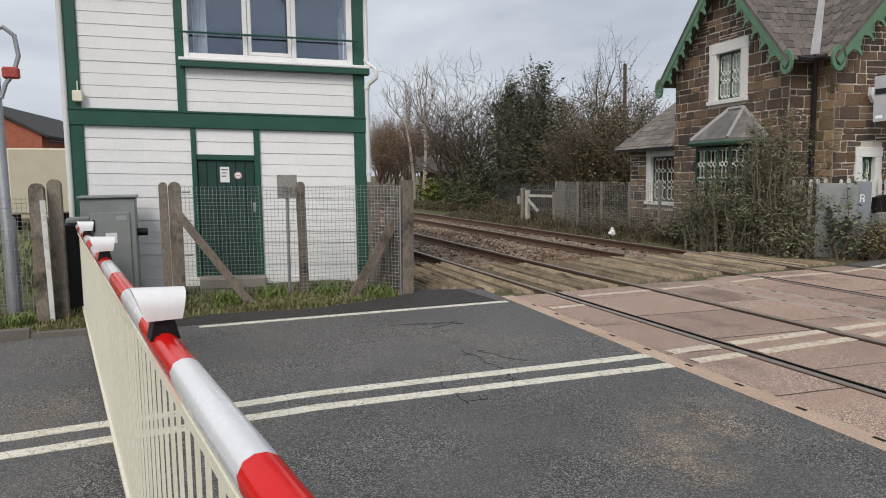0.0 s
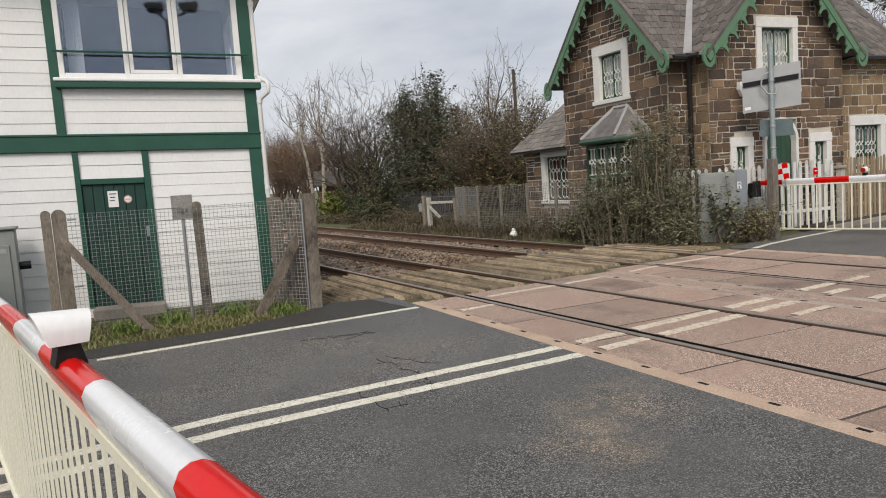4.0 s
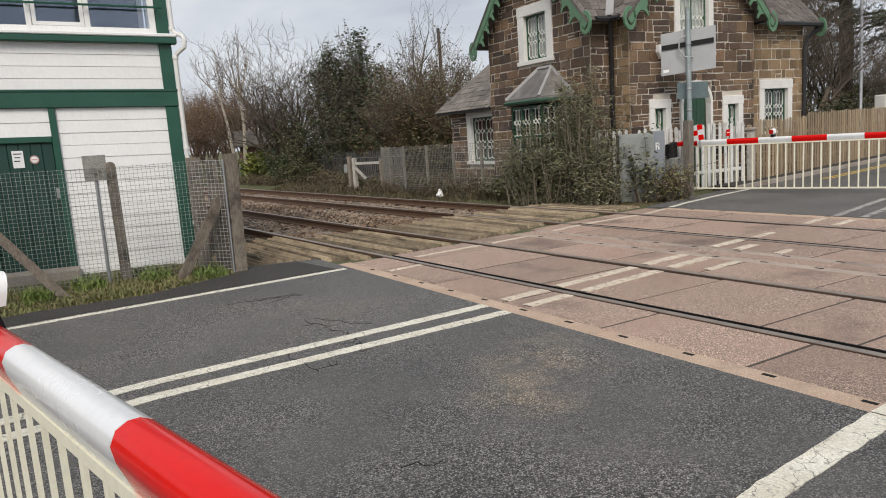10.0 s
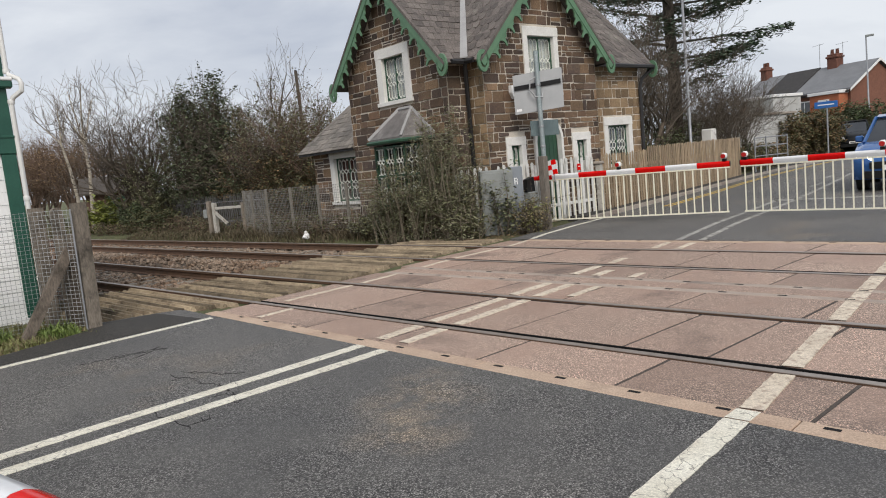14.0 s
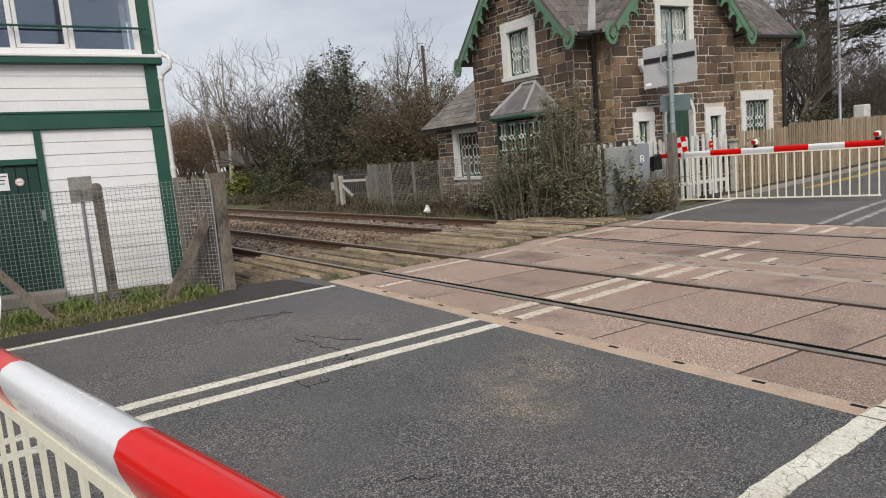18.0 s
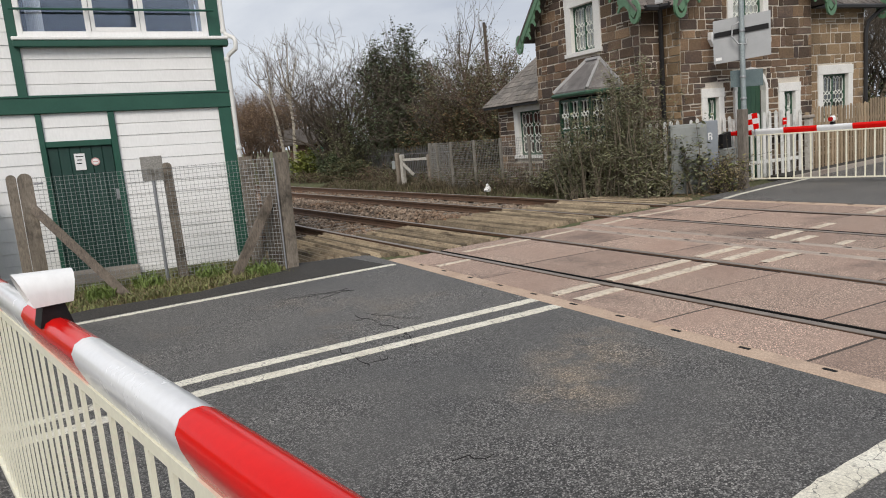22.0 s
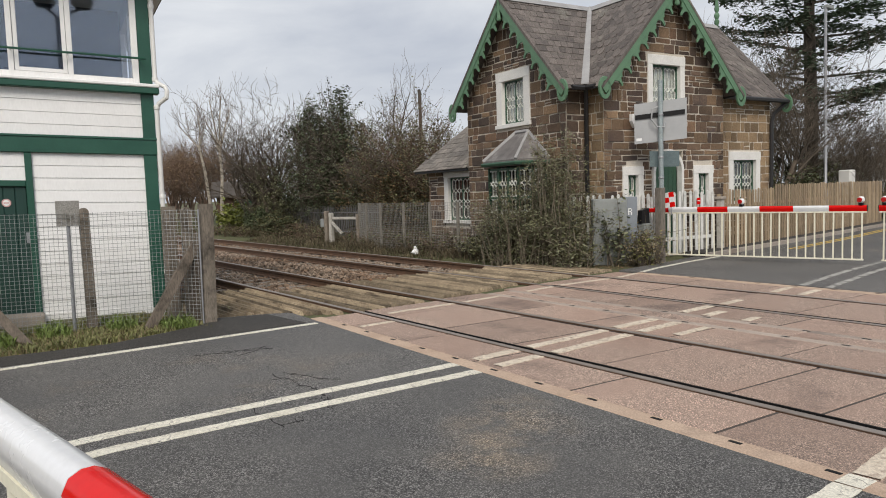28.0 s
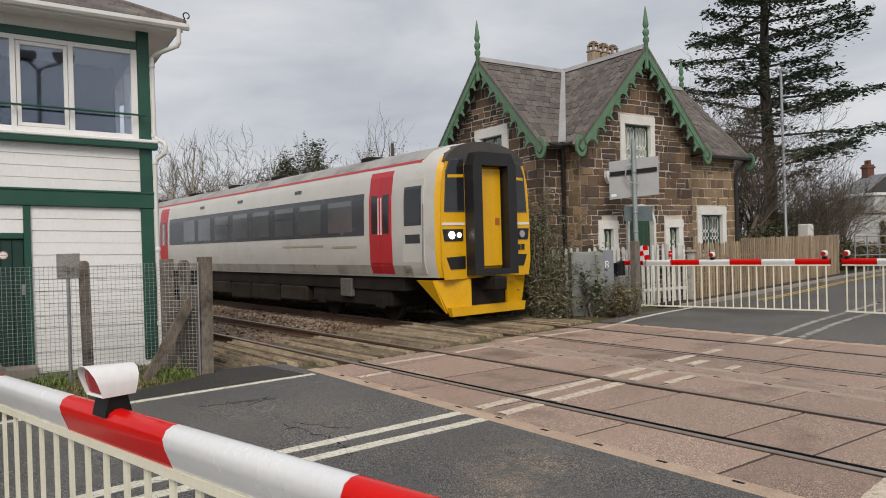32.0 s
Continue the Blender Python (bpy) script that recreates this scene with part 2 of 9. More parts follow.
            mq.inputs["A"].default_value = 1.0
            l.new(q_out, mq.inputs["B"])
            q_out = mq.outputs["Result"]
        mu = n.new("ShaderNodeMath")
        mu.operation = "MULTIPLY"
        l.new(val, mu.inputs[0])
        l.new(q_out, mu.inputs[1])
        val = mu.outputs[0]
    if vary or hues:
        gi = n.new("ShaderNodeNewGeometry")
        ad = n.new("ShaderNodeMath")
        l.new(gi.outputs["Random Per Island"], ad.inputs[0])
        l.new(info.outputs["Random"], ad.inputs[1])
        fr = n.new("ShaderNodeMath")
        fr.operation = "FRACT"
        l.new(ad.outputs[0], fr.inputs[0])
        q = n.new("ShaderNodeMapRange")
        q.inputs["To Min"].default_value, q.inputs["To Max"].default_value = 1 - vary, 1 + vary
        l.new(fr.outputs[0], q.inputs["Value"])
        mu = n.new("ShaderNodeMath")
        mu.operation = "MULTIPLY"
        l.new(val, mu.inputs[0])
        l.new(q.outputs["Result"], mu.inputs[1])
        val = mu.outputs[0]
        if hues:
            sp_ = n.new("ShaderNodeMath")
            sp_.operation = "MULTIPLY"
            l.new(fr.outputs[0], sp_.inputs[0])
            sp_.inputs[1].default_value = 7.31
            f2 = n.new("ShaderNodeMath")
            f2.operation = "FRACT"
            l.new(sp_.outputs[0], f2.inputs[0])
            cr = n.new("ShaderNodeValToRGB")
            cr.color_ramp.interpolation = "CONSTANT"
            while len(cr.color_ramp.elements) < len(hues):
                cr.color_ramp.elements.new(0.5)
            for i_, hc in enumerate(hues):
                cr.color_ramp.elements[i_].position = i_ / len(hues)
                cr.color_ramp.elements[i_].color = (*hc, 1)
            l.new(f2.outputs[0], cr.inputs["Fac"])
            l.new(mixed(0.62, col, cr.outputs["Color"]), hsv.inputs["Color"])
    l.new(val, hsv.inputs["Value"])
    l.new(hsv.outputs[0], p.inputs["Base Color"])
    rr = n.new("ShaderNodeMapRange")
    rr.inputs["To Min"].default_value, rr.inputs["To Max"].default_value = max(rough - 0.12, 0.03), min(rough + 0.12, 1)
    l.new(big, rr.inputs["Value"])
    l.new(rr.outputs["Result"], p.inputs["Roughness"])
    p.inputs["Metallic"].default_value, p.inputs["Specular IOR Level"].default_value = metal, spec
    p.inputs["Coat Weight"].default_value = coat
    if bump:
        b = n.new("ShaderNodeBump")
        b.inputs["Strength"].default_value, b.inputs["Distance"].default_value = bump, bdist
        l.new(grain, b.inputs["Height"])
        l.new(b.outputs[0], p.inputs["Normal"])
    return m


ASPHALT = mat("asphalt", (0.088, 0.086, 0.084), (0.152, 0.145, 0.135), 0.5, 0.66, bump=1.0, bscale=120, c3=(0.195, 0.160, 0.122), stain=0.57, stain_scale=0.4, fine=0.40, bdist=0.007, world_space=True, chips=(120, 2.5, 0.9), dust=((-1.72, -1.72, 0.55), (-2.2, -2.1, 0.45), (-1.35, -1.35, 0.35)))
ASPHALT_EDGE = mat("asphalt_footway", (0.040, 0.037, 0.034), (0.066, 0.060, 0.052), 1.2, 0.85, bump=0.8, bscale=80, c3=(0.12, 0.10, 0.075), stain=0.60, stain_scale=0.8, fine=0.35, world_space=True, chips=(90, 0.8))
PAINT = mat("road_paint", (0.76, 0.73, 0.63), (0.62, 0.58, 0.48), 3.0, 0.7, bump=0.6, bscale=90, c3=(0.12, 0.11, 0.10), stain=0.565, stain_scale=24.0, fine=0.26, world_space=True, cracks=5.5, crack_cover=0.30)
PAINT_WORN = mat("worn_road_paint", (0.72, 0.63, 0.51), (0.55, 0.47, 0.37), 3.0, 0.75, bump=0.5, bscale=90, c3=(0.30, 0.215, 0.165), stain=0.50, stain_scale=16.0, fine=0.25, world_space=True)
PAINT_FADED = mat("faded_road_paint", (0.42, 0.41, 0.38), (0.30, 0.29, 0.27), 3.0, 0.75, bump=0.5, bscale=90, c3=(0.10, 0.095, 0.085), stain=0.47, stain_scale=4.0, fine=0.25, world_space=True)
MID_BEAM = mat("worn_middle_beam", (0.33, 0.265, 0.22), (0.43, 0.355, 0.30), 2.0, 0.8, bump=0.5, bscale=80, c3=(0.17, 0.135, 0.115), stain=0.52, fine=0.25)
YELLOW_LINE = mat("yellow_road_paint", (0.62, 0.42, 0.07), (0.50, 0.34, 0.08), 4.0, 0.7, bump=0.4, c3=(0.10, 0.09, 0.07), stain=0.62, stain_scale=5.0, world_space=True)
JOINT = mat("dark_joint_filler", (0.050, 0.040, 0.034), (0.085, 0.068, 0.056), 4.0, 0.9, bump=0.3)
PANEL = mat("red_brown_crossing_panel", (0.350, 0.236, 0.183), (0.490, 0.358, 0.285), 0.9, 0.66, bump=0.9, bscale=110, c3=(0.165, 0.118, 0.098), stain=0.55, stain_scale=0.75, fine=0.20, vary=0.17, bdist=0.005, chips=(120, 1.1, 0.9))
BEAM = mat("edge_beam_concrete", (0.42, 0.300, 0.220), (0.52, 0.39, 0.295), 2.0, 0.8, bump=0.5, bscale=80, c3=(0.28, 0.20, 0.155), stain=0.6, fine=0.25)
GREY_BEAM = mat("grey_concrete_beam", (0.30, 0.262, 0.225), (0.38, 0.335, 0.29), 2.0, 0.8, bump=0.5, bscale=80, c3=(0.20, 0.15, 0.12), stain=0.55, fine=0.25)
RUBBER = mat("black_rubber", (0.007, 0.007, 0.007), (0.013, 0.012, 0.012), 3.0, 0.7, bump=0.2, spec=0.2)
RAIL_HEAD = mat("polished_rail_head", (0.25, 0.212, 0.185), (0.33, 0.285, 0.25), 6.0, 0.40, metal=0.35, bump=0.05, fine=0.1)
RAIL_RUST = mat("rusty_rail", (0.085, 0.048, 0.030), (0.135, 0.075, 0.045), 5.0, 0.85, bump=0.4, fine=0.3)
BALLAST = mat("ballast_stone", (0.185, 0.135, 0.098), (0.29, 0.222, 0.168), 2.0, 0.9, bump=0.6, bscale=40, c3=(0.150, 0.084, 0.048), stain=0.46, stain_scale=0.7, fine=0.35, vary=0.55)
DIRT = mat("ballast_dirt", (0.095, 0.068, 0.047), (0.155, 0.118, 0.085), 6.0, 0.95, bump=1.0, bscale=22, fine=0.5, bdist=0.02, world_space=True)
TIMBER = mat("weathered_timber", (0.190, 0.146, 0.097), (0.350, 0.278, 0.188), 2.0, 0.9, bump=0.8, bscale=40, c3=(0.085, 0.062, 0.040), stain=0.50, stain_scale=1.3, fine=0.40, vary=0.5, world_space=False)
OLDWOOD = mat("grey_weathered_post", (0.145, 0.122, 0.097), (0.250, 0.214, 0.174), 5.0, 0.9, bump=0.9, bscale=60, c3=(0.045, 0.038, 0.030), stain=0.52, stain_scale=2.6, fine=0.34, vary=0.22, streak=0.22)
DARKWOOD = mat("dark_weathered_brace", (0.088, 0.071, 0.057), (0.165, 0.136, 0.110), 5.0, 0.9, bump=0.9, bscale=60, c3=(0.045, 0.038, 0.030), stain=0.52, stain_scale=2.6, fine=0.34, vary=0.2, streak=0.22)
PALEWOOD = mat("new_picket_wood", (0.275, 0.205, 0.135), (0.37, 0.285, 0.19), 4.0, 0.85, bump=0.4, bscale=50, c3=(0.18, 0.135, 0.095), stain=0.55, fine=0.2, vary=0.24, streak=0.12)
OLDWHITE = mat("flaking_white_gate_paint", (0.36, 0.34, 0.30), (0.50, 0.48, 0.44), 6.0, 0.85, bump=0.4, c3=(0.20, 0.17, 0.13), stain=0.52, stain_scale=5.0, fine=0.2)
WHITEPICKET = mat("old_white_picket_paint", (0.60, 0.60, 0.57), (0.72, 0.72, 0.70), 4.0, 0.7, bump=0.3, c3=(0.30, 0.285, 0.24), stain=0.54, stain_scale=3.0, fine=0.1, vary=0.06)
WHITE = mat("white_gloss_paint", (0.78, 0.78, 0.775), (0.83, 0.83, 0.825), 2.0, 0.42, bump=0.12, bscale=40, c3=(0.62, 0.61, 0.57), stain=0.66, stain_scale=1.2, fine=0.04, vary=0.03, streak=0.3)
GREEN = mat("dark_green_gloss_paint", (0.012, 0.070, 0.048), (0.018, 0.088, 0.060), 2.5, 0.38, bump=0.12, bscale=40, fine=0.08)
DOORGREEN = mat("deep_green_door_paint", (0.008, 0.040, 0.032), (0.012, 0.052, 0.040), 2.5, 0.45, bump=0.12, fine=0.08)
BARGE = mat("light_green_bargeboard_paint", (0.088, 0.185, 0.108), (0.118, 0.232, 0.138), 3.0, 0.55, bump=0.15, fine=0.12, c3=(0.06, 0.13, 0.07), stain=0.62, stain_scale=2.5)
STONE = mat("brown_sandstone", (0.106, 0.070, 0.047), (0.208, 0.139, 0.088), 2.2, 0.9, bump=0.9, bscale=24, c3=(0.036, 0.027, 0.026), stain=0.52, stain_scale=1.5, fine=0.30, vary=0.42, bdist=0.014, hues=((0.060, 0.044, 0.040), (0.175, 0.112, 0.066), (0.105, 0.066, 0.044), (0.230, 0.150, 0.088), (0.078, 0.052, 0.044), (0.135, 0.090, 0.058), (0.042, 0.034, 0.036), (0.160, 0.092, 0.056)))
ASHLAR = mat("golden_ashlar", (0.205, 0.138, 0.080), (0.285, 0.200, 0.118), 2.0, 0.9, bump=0.7, bscale=26, c3=(0.075, 0.055, 0.042), stain=0.55, stain_scale=1.2, fine=0.24, vary=0.40, bdist=0.010)
MORTAR = mat("pale_mortar", (0.52, 0.47, 0.40), (0.62, 0.56, 0.48), 5.0, 0.95, bump=0.6, bscale=50, c3=(0.28, 0.22, 0.16), stain=0.60, fine=0.2)
WHITESTONE = mat("painted_stone_surround", (0.70, 0.69, 0.66), (0.78, 0.77, 0.74), 3.0, 0.7, bump=0.35, bscale=30, c3=(0.52, 0.49, 0.43), stain=0.64, stain_scale=2.0, fine=0.08)
SLATE = mat("grey_brown_slate", (0.100, 0.085, 0.077), (0.150, 0.128, 0.115), 1.3, 0.75, bump=0.6, bscale=26, c3=(0.235, 0.222, 0.190), stain=0.57, stain_scale=0.8, fine=0.34, vary=0.30, streak=0.12)
LEAD = mat("lead_flashing", (0.29, 0.285, 0.285), (0.38, 0.375, 0.375), 3.0, 0.6, metal=0.1, bump=0.2, fine=0.1)
BLACKPIPE = mat("black_iron_pipe", (0.014, 0.014, 0.016), (0.024, 0.023, 0.024), 4.0, 0.5, bump=0.15)
WINBAR = mat("pale_window_lattice", (0.72, 0.74, 0.69), (0.80, 0.81, 0.77), 6.0, 0.6, bump=0.1, fine=0.06)
WINGREEN = mat("green_window_frame", (0.022, 0.070, 0.042), (0.034, 0.094, 0.056), 4.0, 0.5, bump=0.1)
# near-black for things indoors: the shade of unlit rooms is in the colour
DARKROOM = mat("room_shade", (0.02, 0.02, 0.022), (0.035, 0.034, 0.034), 2.0, 0.9, bump=0)
GREYSTEEL = mat("galvanised_steel", (0.30, 0.31, 0.33), (0.38, 0.39, 0.41), 5.0, 0.5, metal=0.6, bump=0.1, fine=0.12)
GREYCAB = mat("grey_cabinet_paint", (0.225, 0.242, 0.235), (0.28, 0.298, 0.29), 3.0, 0.55, bump=0.1, c3=(0.18, 0.18, 0.165), stain=0.64, stain_scale=1.8, fine=0.06)
SIGNBACK = mat("grey_sign_back", (0.36, 0.37, 0.38), (0.42, 0.43, 0.44), 3.0, 0.55, metal=0.2, bump=0.05, fine=0.05)
RED = mat("red_boom_vinyl", (0.62, 0.005, 0.005), (0.70, 0.009, 0.007), 3.0, 0.16, bump=0.02, fine=0.03, spec=0.16)
BOOMWHITE = mat("white_boom_vinyl", (0.72, 0.73, 0.75), (0.78, 0.79, 0.80), 3.0, 0.25, bump=0.02, fine=0.03, coat=0.4)
CREAM = mat("cream_skirt_paint", (0.76, 0.73, 0.58), (0.82, 0.79, 0.65), 3.0, 0.45, bump=0.05, fine=0.05, c3=(0.62, 0.58, 0.46), stain=0.66, stain_scale=3.0)
BLACKMETAL = mat("black_bracket_metal", (0.007, 0.007, 0.008), (0.012, 0.012, 0.013), 4.0, 0.5, bump=0.05, spec=0.25)
PVC = mat("white_plastic_pipe", (0.70, 0.70, 0.68), (0.76, 0.76, 0.74), 3.0, 0.4, bump=0.03, c3=(0.52, 0.51, 0.46), stain=0.66, fine=0.04)
BRICK = mat("red_brick", (0.30, 0.095, 0.055), (0.38, 0.125, 0.075), 4.0, 0.9, bump=0.4, bscale=14, fine=0.2, vary=0.05)
GRASS = mat("verge_grass_soil", (0.075, 0.088, 0.032), (0.120, 0.118, 0.055), 1.6, 0.95, bump=1.0, bscale=30, c3=(0.105, 0.082, 0.055), stain=0.52, stain_scale=0.9, fine=0.5, bdist=0.03, world_space=True)


def glass(name, tint=(0.9, 0.95, 0.95), rough=0.02):
    m = bpy.data.materials.new(name)
    m.use_nodes = True
    p = m.node_tree.nodes["Principled BSDF"]
    p.inputs["Base Color"].default_value = (*tint, 1)
    p.inputs["Transmission Weight"].default_value, p.inputs["Roughness"].default_value, p.inputs["IOR"].default_value = 1.0, rough, 1.6
    return m


GLASS = glass("window_glass")
# a bluer, stronger sky reflection is put into the tint and IOR
BOXGLASS = glass("sky_tinted_window_glass", (0.86, 0.90, 0.96))
_p = BOXGLASS.node_tree.nodes["Principled BSDF"]
_p.inputs["IOR"].default_value, _p.inputs["Specular Tint"].default_value = 1.75, (0.80, 0.88, 1.0, 1)

# ------------------------------------------------------------ ground, road, crossing
rnd = random.Random(7)


def lerp_line(pts, x):
    for (a, b), (c, d) in zip(pts, pts[1:]):
        if x <= c:
            return b + (d - b) * max(0.0, (x - a) / (c - a))
    return pts[-1][1]


def step(a, b, x):
    t = min(1.0, max(0.0, (x - a) / (b - a)))
    return t * t * (3 - 2 * t)


def ground_z(x, y):
    rail = step(-2.2, -1.6, x) * (1 - step(5.9, 6.5, x)) * max(step(4.3, 6.2, y), 1 - step(-9.5, -8.5, y))
    verge = 0.05 * step(4.0, 5.2, y) * (1 - step(-2.6, -1.9, x))
    return -0.045 - 0.17 * rail + verge + 0.02 * noise.noise((x * 0.7, y * 0.7, 0)) * (1 if y > 4.2 else 0)


def axis(fine0, fine1, st):
    far = [3, 8, 20, 50, 120, 300, 700, 1500]
    n = int((fine1 - fine0) / st)
    return [fine0 - f for f in far[::-1]] + [fine0 + i * st for i in range(n + 1)] + [fine1 + f for f in far]


gx, gy = axis(-16, 34, 0.4), axis(-14, 40, 0.4)
g = M()
g.v = [Vector((x, y, ground_z(x, y))) for y in gy for x in gx]
nx = len(gx)
g.f = [(j * nx + i, j * nx + i + 1, (j + 1) * nx + i + 1, (j + 1) * nx + i) for j in range(len(gy) - 1) for i in range(nx - 1)]
ground = part("ground", g, GRASS, smooth=True)
tagged(ground, "rough verge of grass, leaf litter and bare soil", "ground", kind="structure")

# the sheet dips under the road and the crossing
NEAR_LEFT = [(-90, 1.2), (-6.0, 3.35), (-4.5, 3.82), (-3.3, 3.68), (-2.1, 4.12), (-1.7, 4.55), (-1.06, 4.36), (-0.74, 4.2)]
NEAR_RIGHT = [(-90, -11.5), (-1.20, -9.0)]
FAR_LEFT = [(6.3, 4.05), (8.1, 4.3), (9.9, 4.6), (17, 5.2), (24, 6.05), (28, 6.35), (34, 6.5), (42, 6.0), (60, 3.6), (320, -34)]
FAR_RIGHT = [(6.3, -6.5), (20, -4.6), (34, -2.9), (60, -5.0), (320, -44)]


def strip(left, right, z):
    m = M()
    m.prism([(x, y, z - 0.35) for x, y in right] + [(x, y, z - 0.35) for x, y in reversed(left)], (0, 0, 0.35))
    return m


road = part("road", strip(NEAR_LEFT, NEAR_RIGHT, 0.0), ASPHALT)
tagged(road, "dark grey worn asphalt road with cracks and pale dusty patches", "road", kind="structure")
road_far = part("road_beyond", strip(FAR_LEFT, FAR_RIGHT, 0.0), ASPHALT)
tagged(road_far, "dark patched asphalt road beyond the crossing", "road", kind="structure")

# footway strip between the edge line and the grass
fw = M()
fw.prism([(-6.2, 3.20, 0.001), (-4.6, 3.19, 0.001), (-0.95, 3.22, 0.001), (-1.06, 4.30, 0.001), (-1.7, 4.50, 0.001), (-2.1, 4.08, 0.001), (-3.3, 3.65, 0.001), (-4.5, 3.79, 0.001), (-6.0, 3.42, 0.001)], (0, 0, 0.004))
tagged(part("footway", fw, ASPHALT_EDGE), "darker asphalt margin beside the verge", "footway", kind="structure")
kb = M()
for i in range(24):
    x = -5.55 - 0.92 * i
    drop = 0.0 if i else 0.05
    kb.prism([(x, 3.13 + 0.02 * i, -0.1), (x - 0.91, 3.15 + 0.02 * i, -0.1), (x - 0.91, 3.27 + 0.02 * i, -0.1), (x, 3.25 + 0.02 * i, -0.1)], (0, 0, 0.205 - drop))
tagged(part("kerb", kb, mat("dark_worn_kerb", (0.115, 0.102, 0.088), (0.17, 0.152, 0.132), 2.0, 0.85, bump=0.5, bscale=80, c3=(0.075, 0.065, 0.055), stain=0.55, fine=0.25)), "worn concrete kerb at the road edge", "kerb", kind="structure")


def ragged_line(m, pts, w, z0, z1, jit=0.005, st=0.07):
    """A painted line with chipped edges along pts."""
    l, r = [], []
    for (x0, y0), (x1, y1) in zip(pts, pts[1:]):
        d = Vector((x1 - x0, y1 - y0))
        n = max(1, int(d.length / st))
        u = Vector((-d.y, d.x)).normalized() * w / 2
        for k in range(n + (1 if (x1, y1) == pts[-1] else 0)):
            p = Vector((x0, y0)) + d * (k / n)
            l.append((*(p + u * (1 + rnd.uniform(-1, 1) * jit / w * 2)), z1))
            r.append((*(p - u * (1 + rnd.uniform(-1, 1) * jit / w * 2)), z1))
    k = len(m.v)
    n = len(l)
    m.v += [Vector(p) for p in l + r] + [Vector((p[0], p[1], z0)) for p in l + r]
    for i in range(n - 1):
        m.f += [(k + i, k + n + i, k + n + i + 1, k + i + 1), (k + 2 * n + i, k + i, k + i + 1, k + 2 * n + i + 1), (k + n + i, k + 3 * n + i, k + 3 * n + i + 1, k + n + i + 1)]


def marking(name, lines, w, material, label, z1=0.005):
    m = M()
    for pts in lines:
        ragged_line(m, pts, w, -0.002, z1)
    return tagged(part(name, m, material), label, "road marking", group="road markings", kind="structure")


marking("edge_line", [[(-4.75, 3.06), (-3.0, 3.08), (-0.86, 3.10)]], 0.10, PAINT, "white edge line along the carriageway")
marking("centre_line", [[(-30, -0.95), (-6.05, -0.15), (-4.0, 0.03), (-0.895, 0.0)]], 0.13, PAINT, "solid white centre line, cracked and worn")
marking("centre_line", [[(-30, -1.30), (-6.02, -0.49), (-4.0, -0.31), (-0.91, -0.36)]], 0.13, PAINT, "solid white centre line, cracked and worn")
marking("edge_line", [[(-30, -5.6), (-6.0, -4.2), (-2.15, -3.74), (-1.02, -3.695)]], 0.15, PAINT, "broad white edge line, cracked and yellowed")
marking("edge_line", [[(-1.01, -3.695), (-0.84, -3.69)]], 0.15, PAINT, "broad white edge line over the edge beam", 0.0065)
marking("edge_line", [[(6.32, 3.50), (7.02, 3.70), (8.4, 3.93), (9.8, 4.08)]], 0.10, PAINT, "white edge line beyond the tracks")
marking("centre_line", [[(6.32, 0.36), (8.6, 0.72), (13.5, 1.25)]], 0.11, PAINT_FADED, "faded white centre line")
marking("centre_line", [[(6.32, -0.06), (8.6, 0.30), (13.4, 0.80)], [(13.5, 0.82), (16.5, 1.22), (22.7, 2.15)]], 0.11, PAINT_FADED, "faded white centre line")
marking("centre_dash", [[(17.2, 1.72), (18.9, 1.87)], [(20.6, 2.35), (22.2, 2.6)]], 0.11, PAINT_FADED, "faded white centre dash")
marking("stop_line", [[(13.15, 1.35), (13.75, -3.4)]], 0.28, PAINT_FADED, "faded white stop line across the lane")
marking("yellow_line", [[(12.4, 3.84), (16.4, 4.34), (20.2, 4.98), (24.1, 5.44), (28, 5.70), (33.4, 5.92), (41, 5.5)]], 0.07, YELLOW_LINE, "double yellow kerb line")
marking("yellow_line", [[(12.4, 3.68), (16.4, 4.18), (20.2, 4.82), (24.1, 5.28), (28, 5.54), (33.4, 5.76), (41, 5.34)]], 0.07, YELLOW_LINE, "double yellow kerb line")

# wandering cracks in the near asphalt
def crack(m, p, q, seed):
    rr = random.Random(seed)
    p, q = Vector(p), Vector(q)
    n = max(3, int((q - p).length / 0.055))
    side = Vector((p.y - q.y, q.x - p.x)).normalized()
    pts, off = [], 0.0
    for k in range(n + 1):
        off = off * 0.8 + rr.uniform(-0.028, 0.028)
        c = p.lerp(q, k / n) + side * off
        pts.append((c.x, c.y))
        if rr.random() < 0.16:
            e = c + side * rr.choice((-1, 1)) * rr.uniform(0.04, 0.11) + (q - p).normalized() * rr.uniform(-0.04, 0.04)
            ragged_line(m, [(c.x, c.y), (e.x, e.y)], 0.005, -0.001, 0.0025, 0.003, 0.03)
    ragged_line(m, pts, 0.007, -0.001, 0.0025, 0.006, 0.03)


CRACKS = [((-2.72, 2.27), (-1.97, 2.07)), ((-2.37, 1.92), (-1.94, 2.2)), ((-2.32, 0.89), (-2.02, 0.26)), ((-2.3, -0.03), (-2.48, -0.48)), ((-2.93, 0.09), (-2.97, -0.7)), ((-2.43, 2.27), (-1.92, 2.03)), ((-2.39, 0.92), (-2.31, -0.05)), ((-2.96, -0.61), (-2.78, -0.62)), ((-2.28, 0.17), (-2.49, -0.49)), ((-3.18, -2.42), (-3.15, -2.56))]
cracks = M()
for k, (p_, q_) in enumerate(CRACKS):
    crack(cracks, p_, q_, 300 + k)
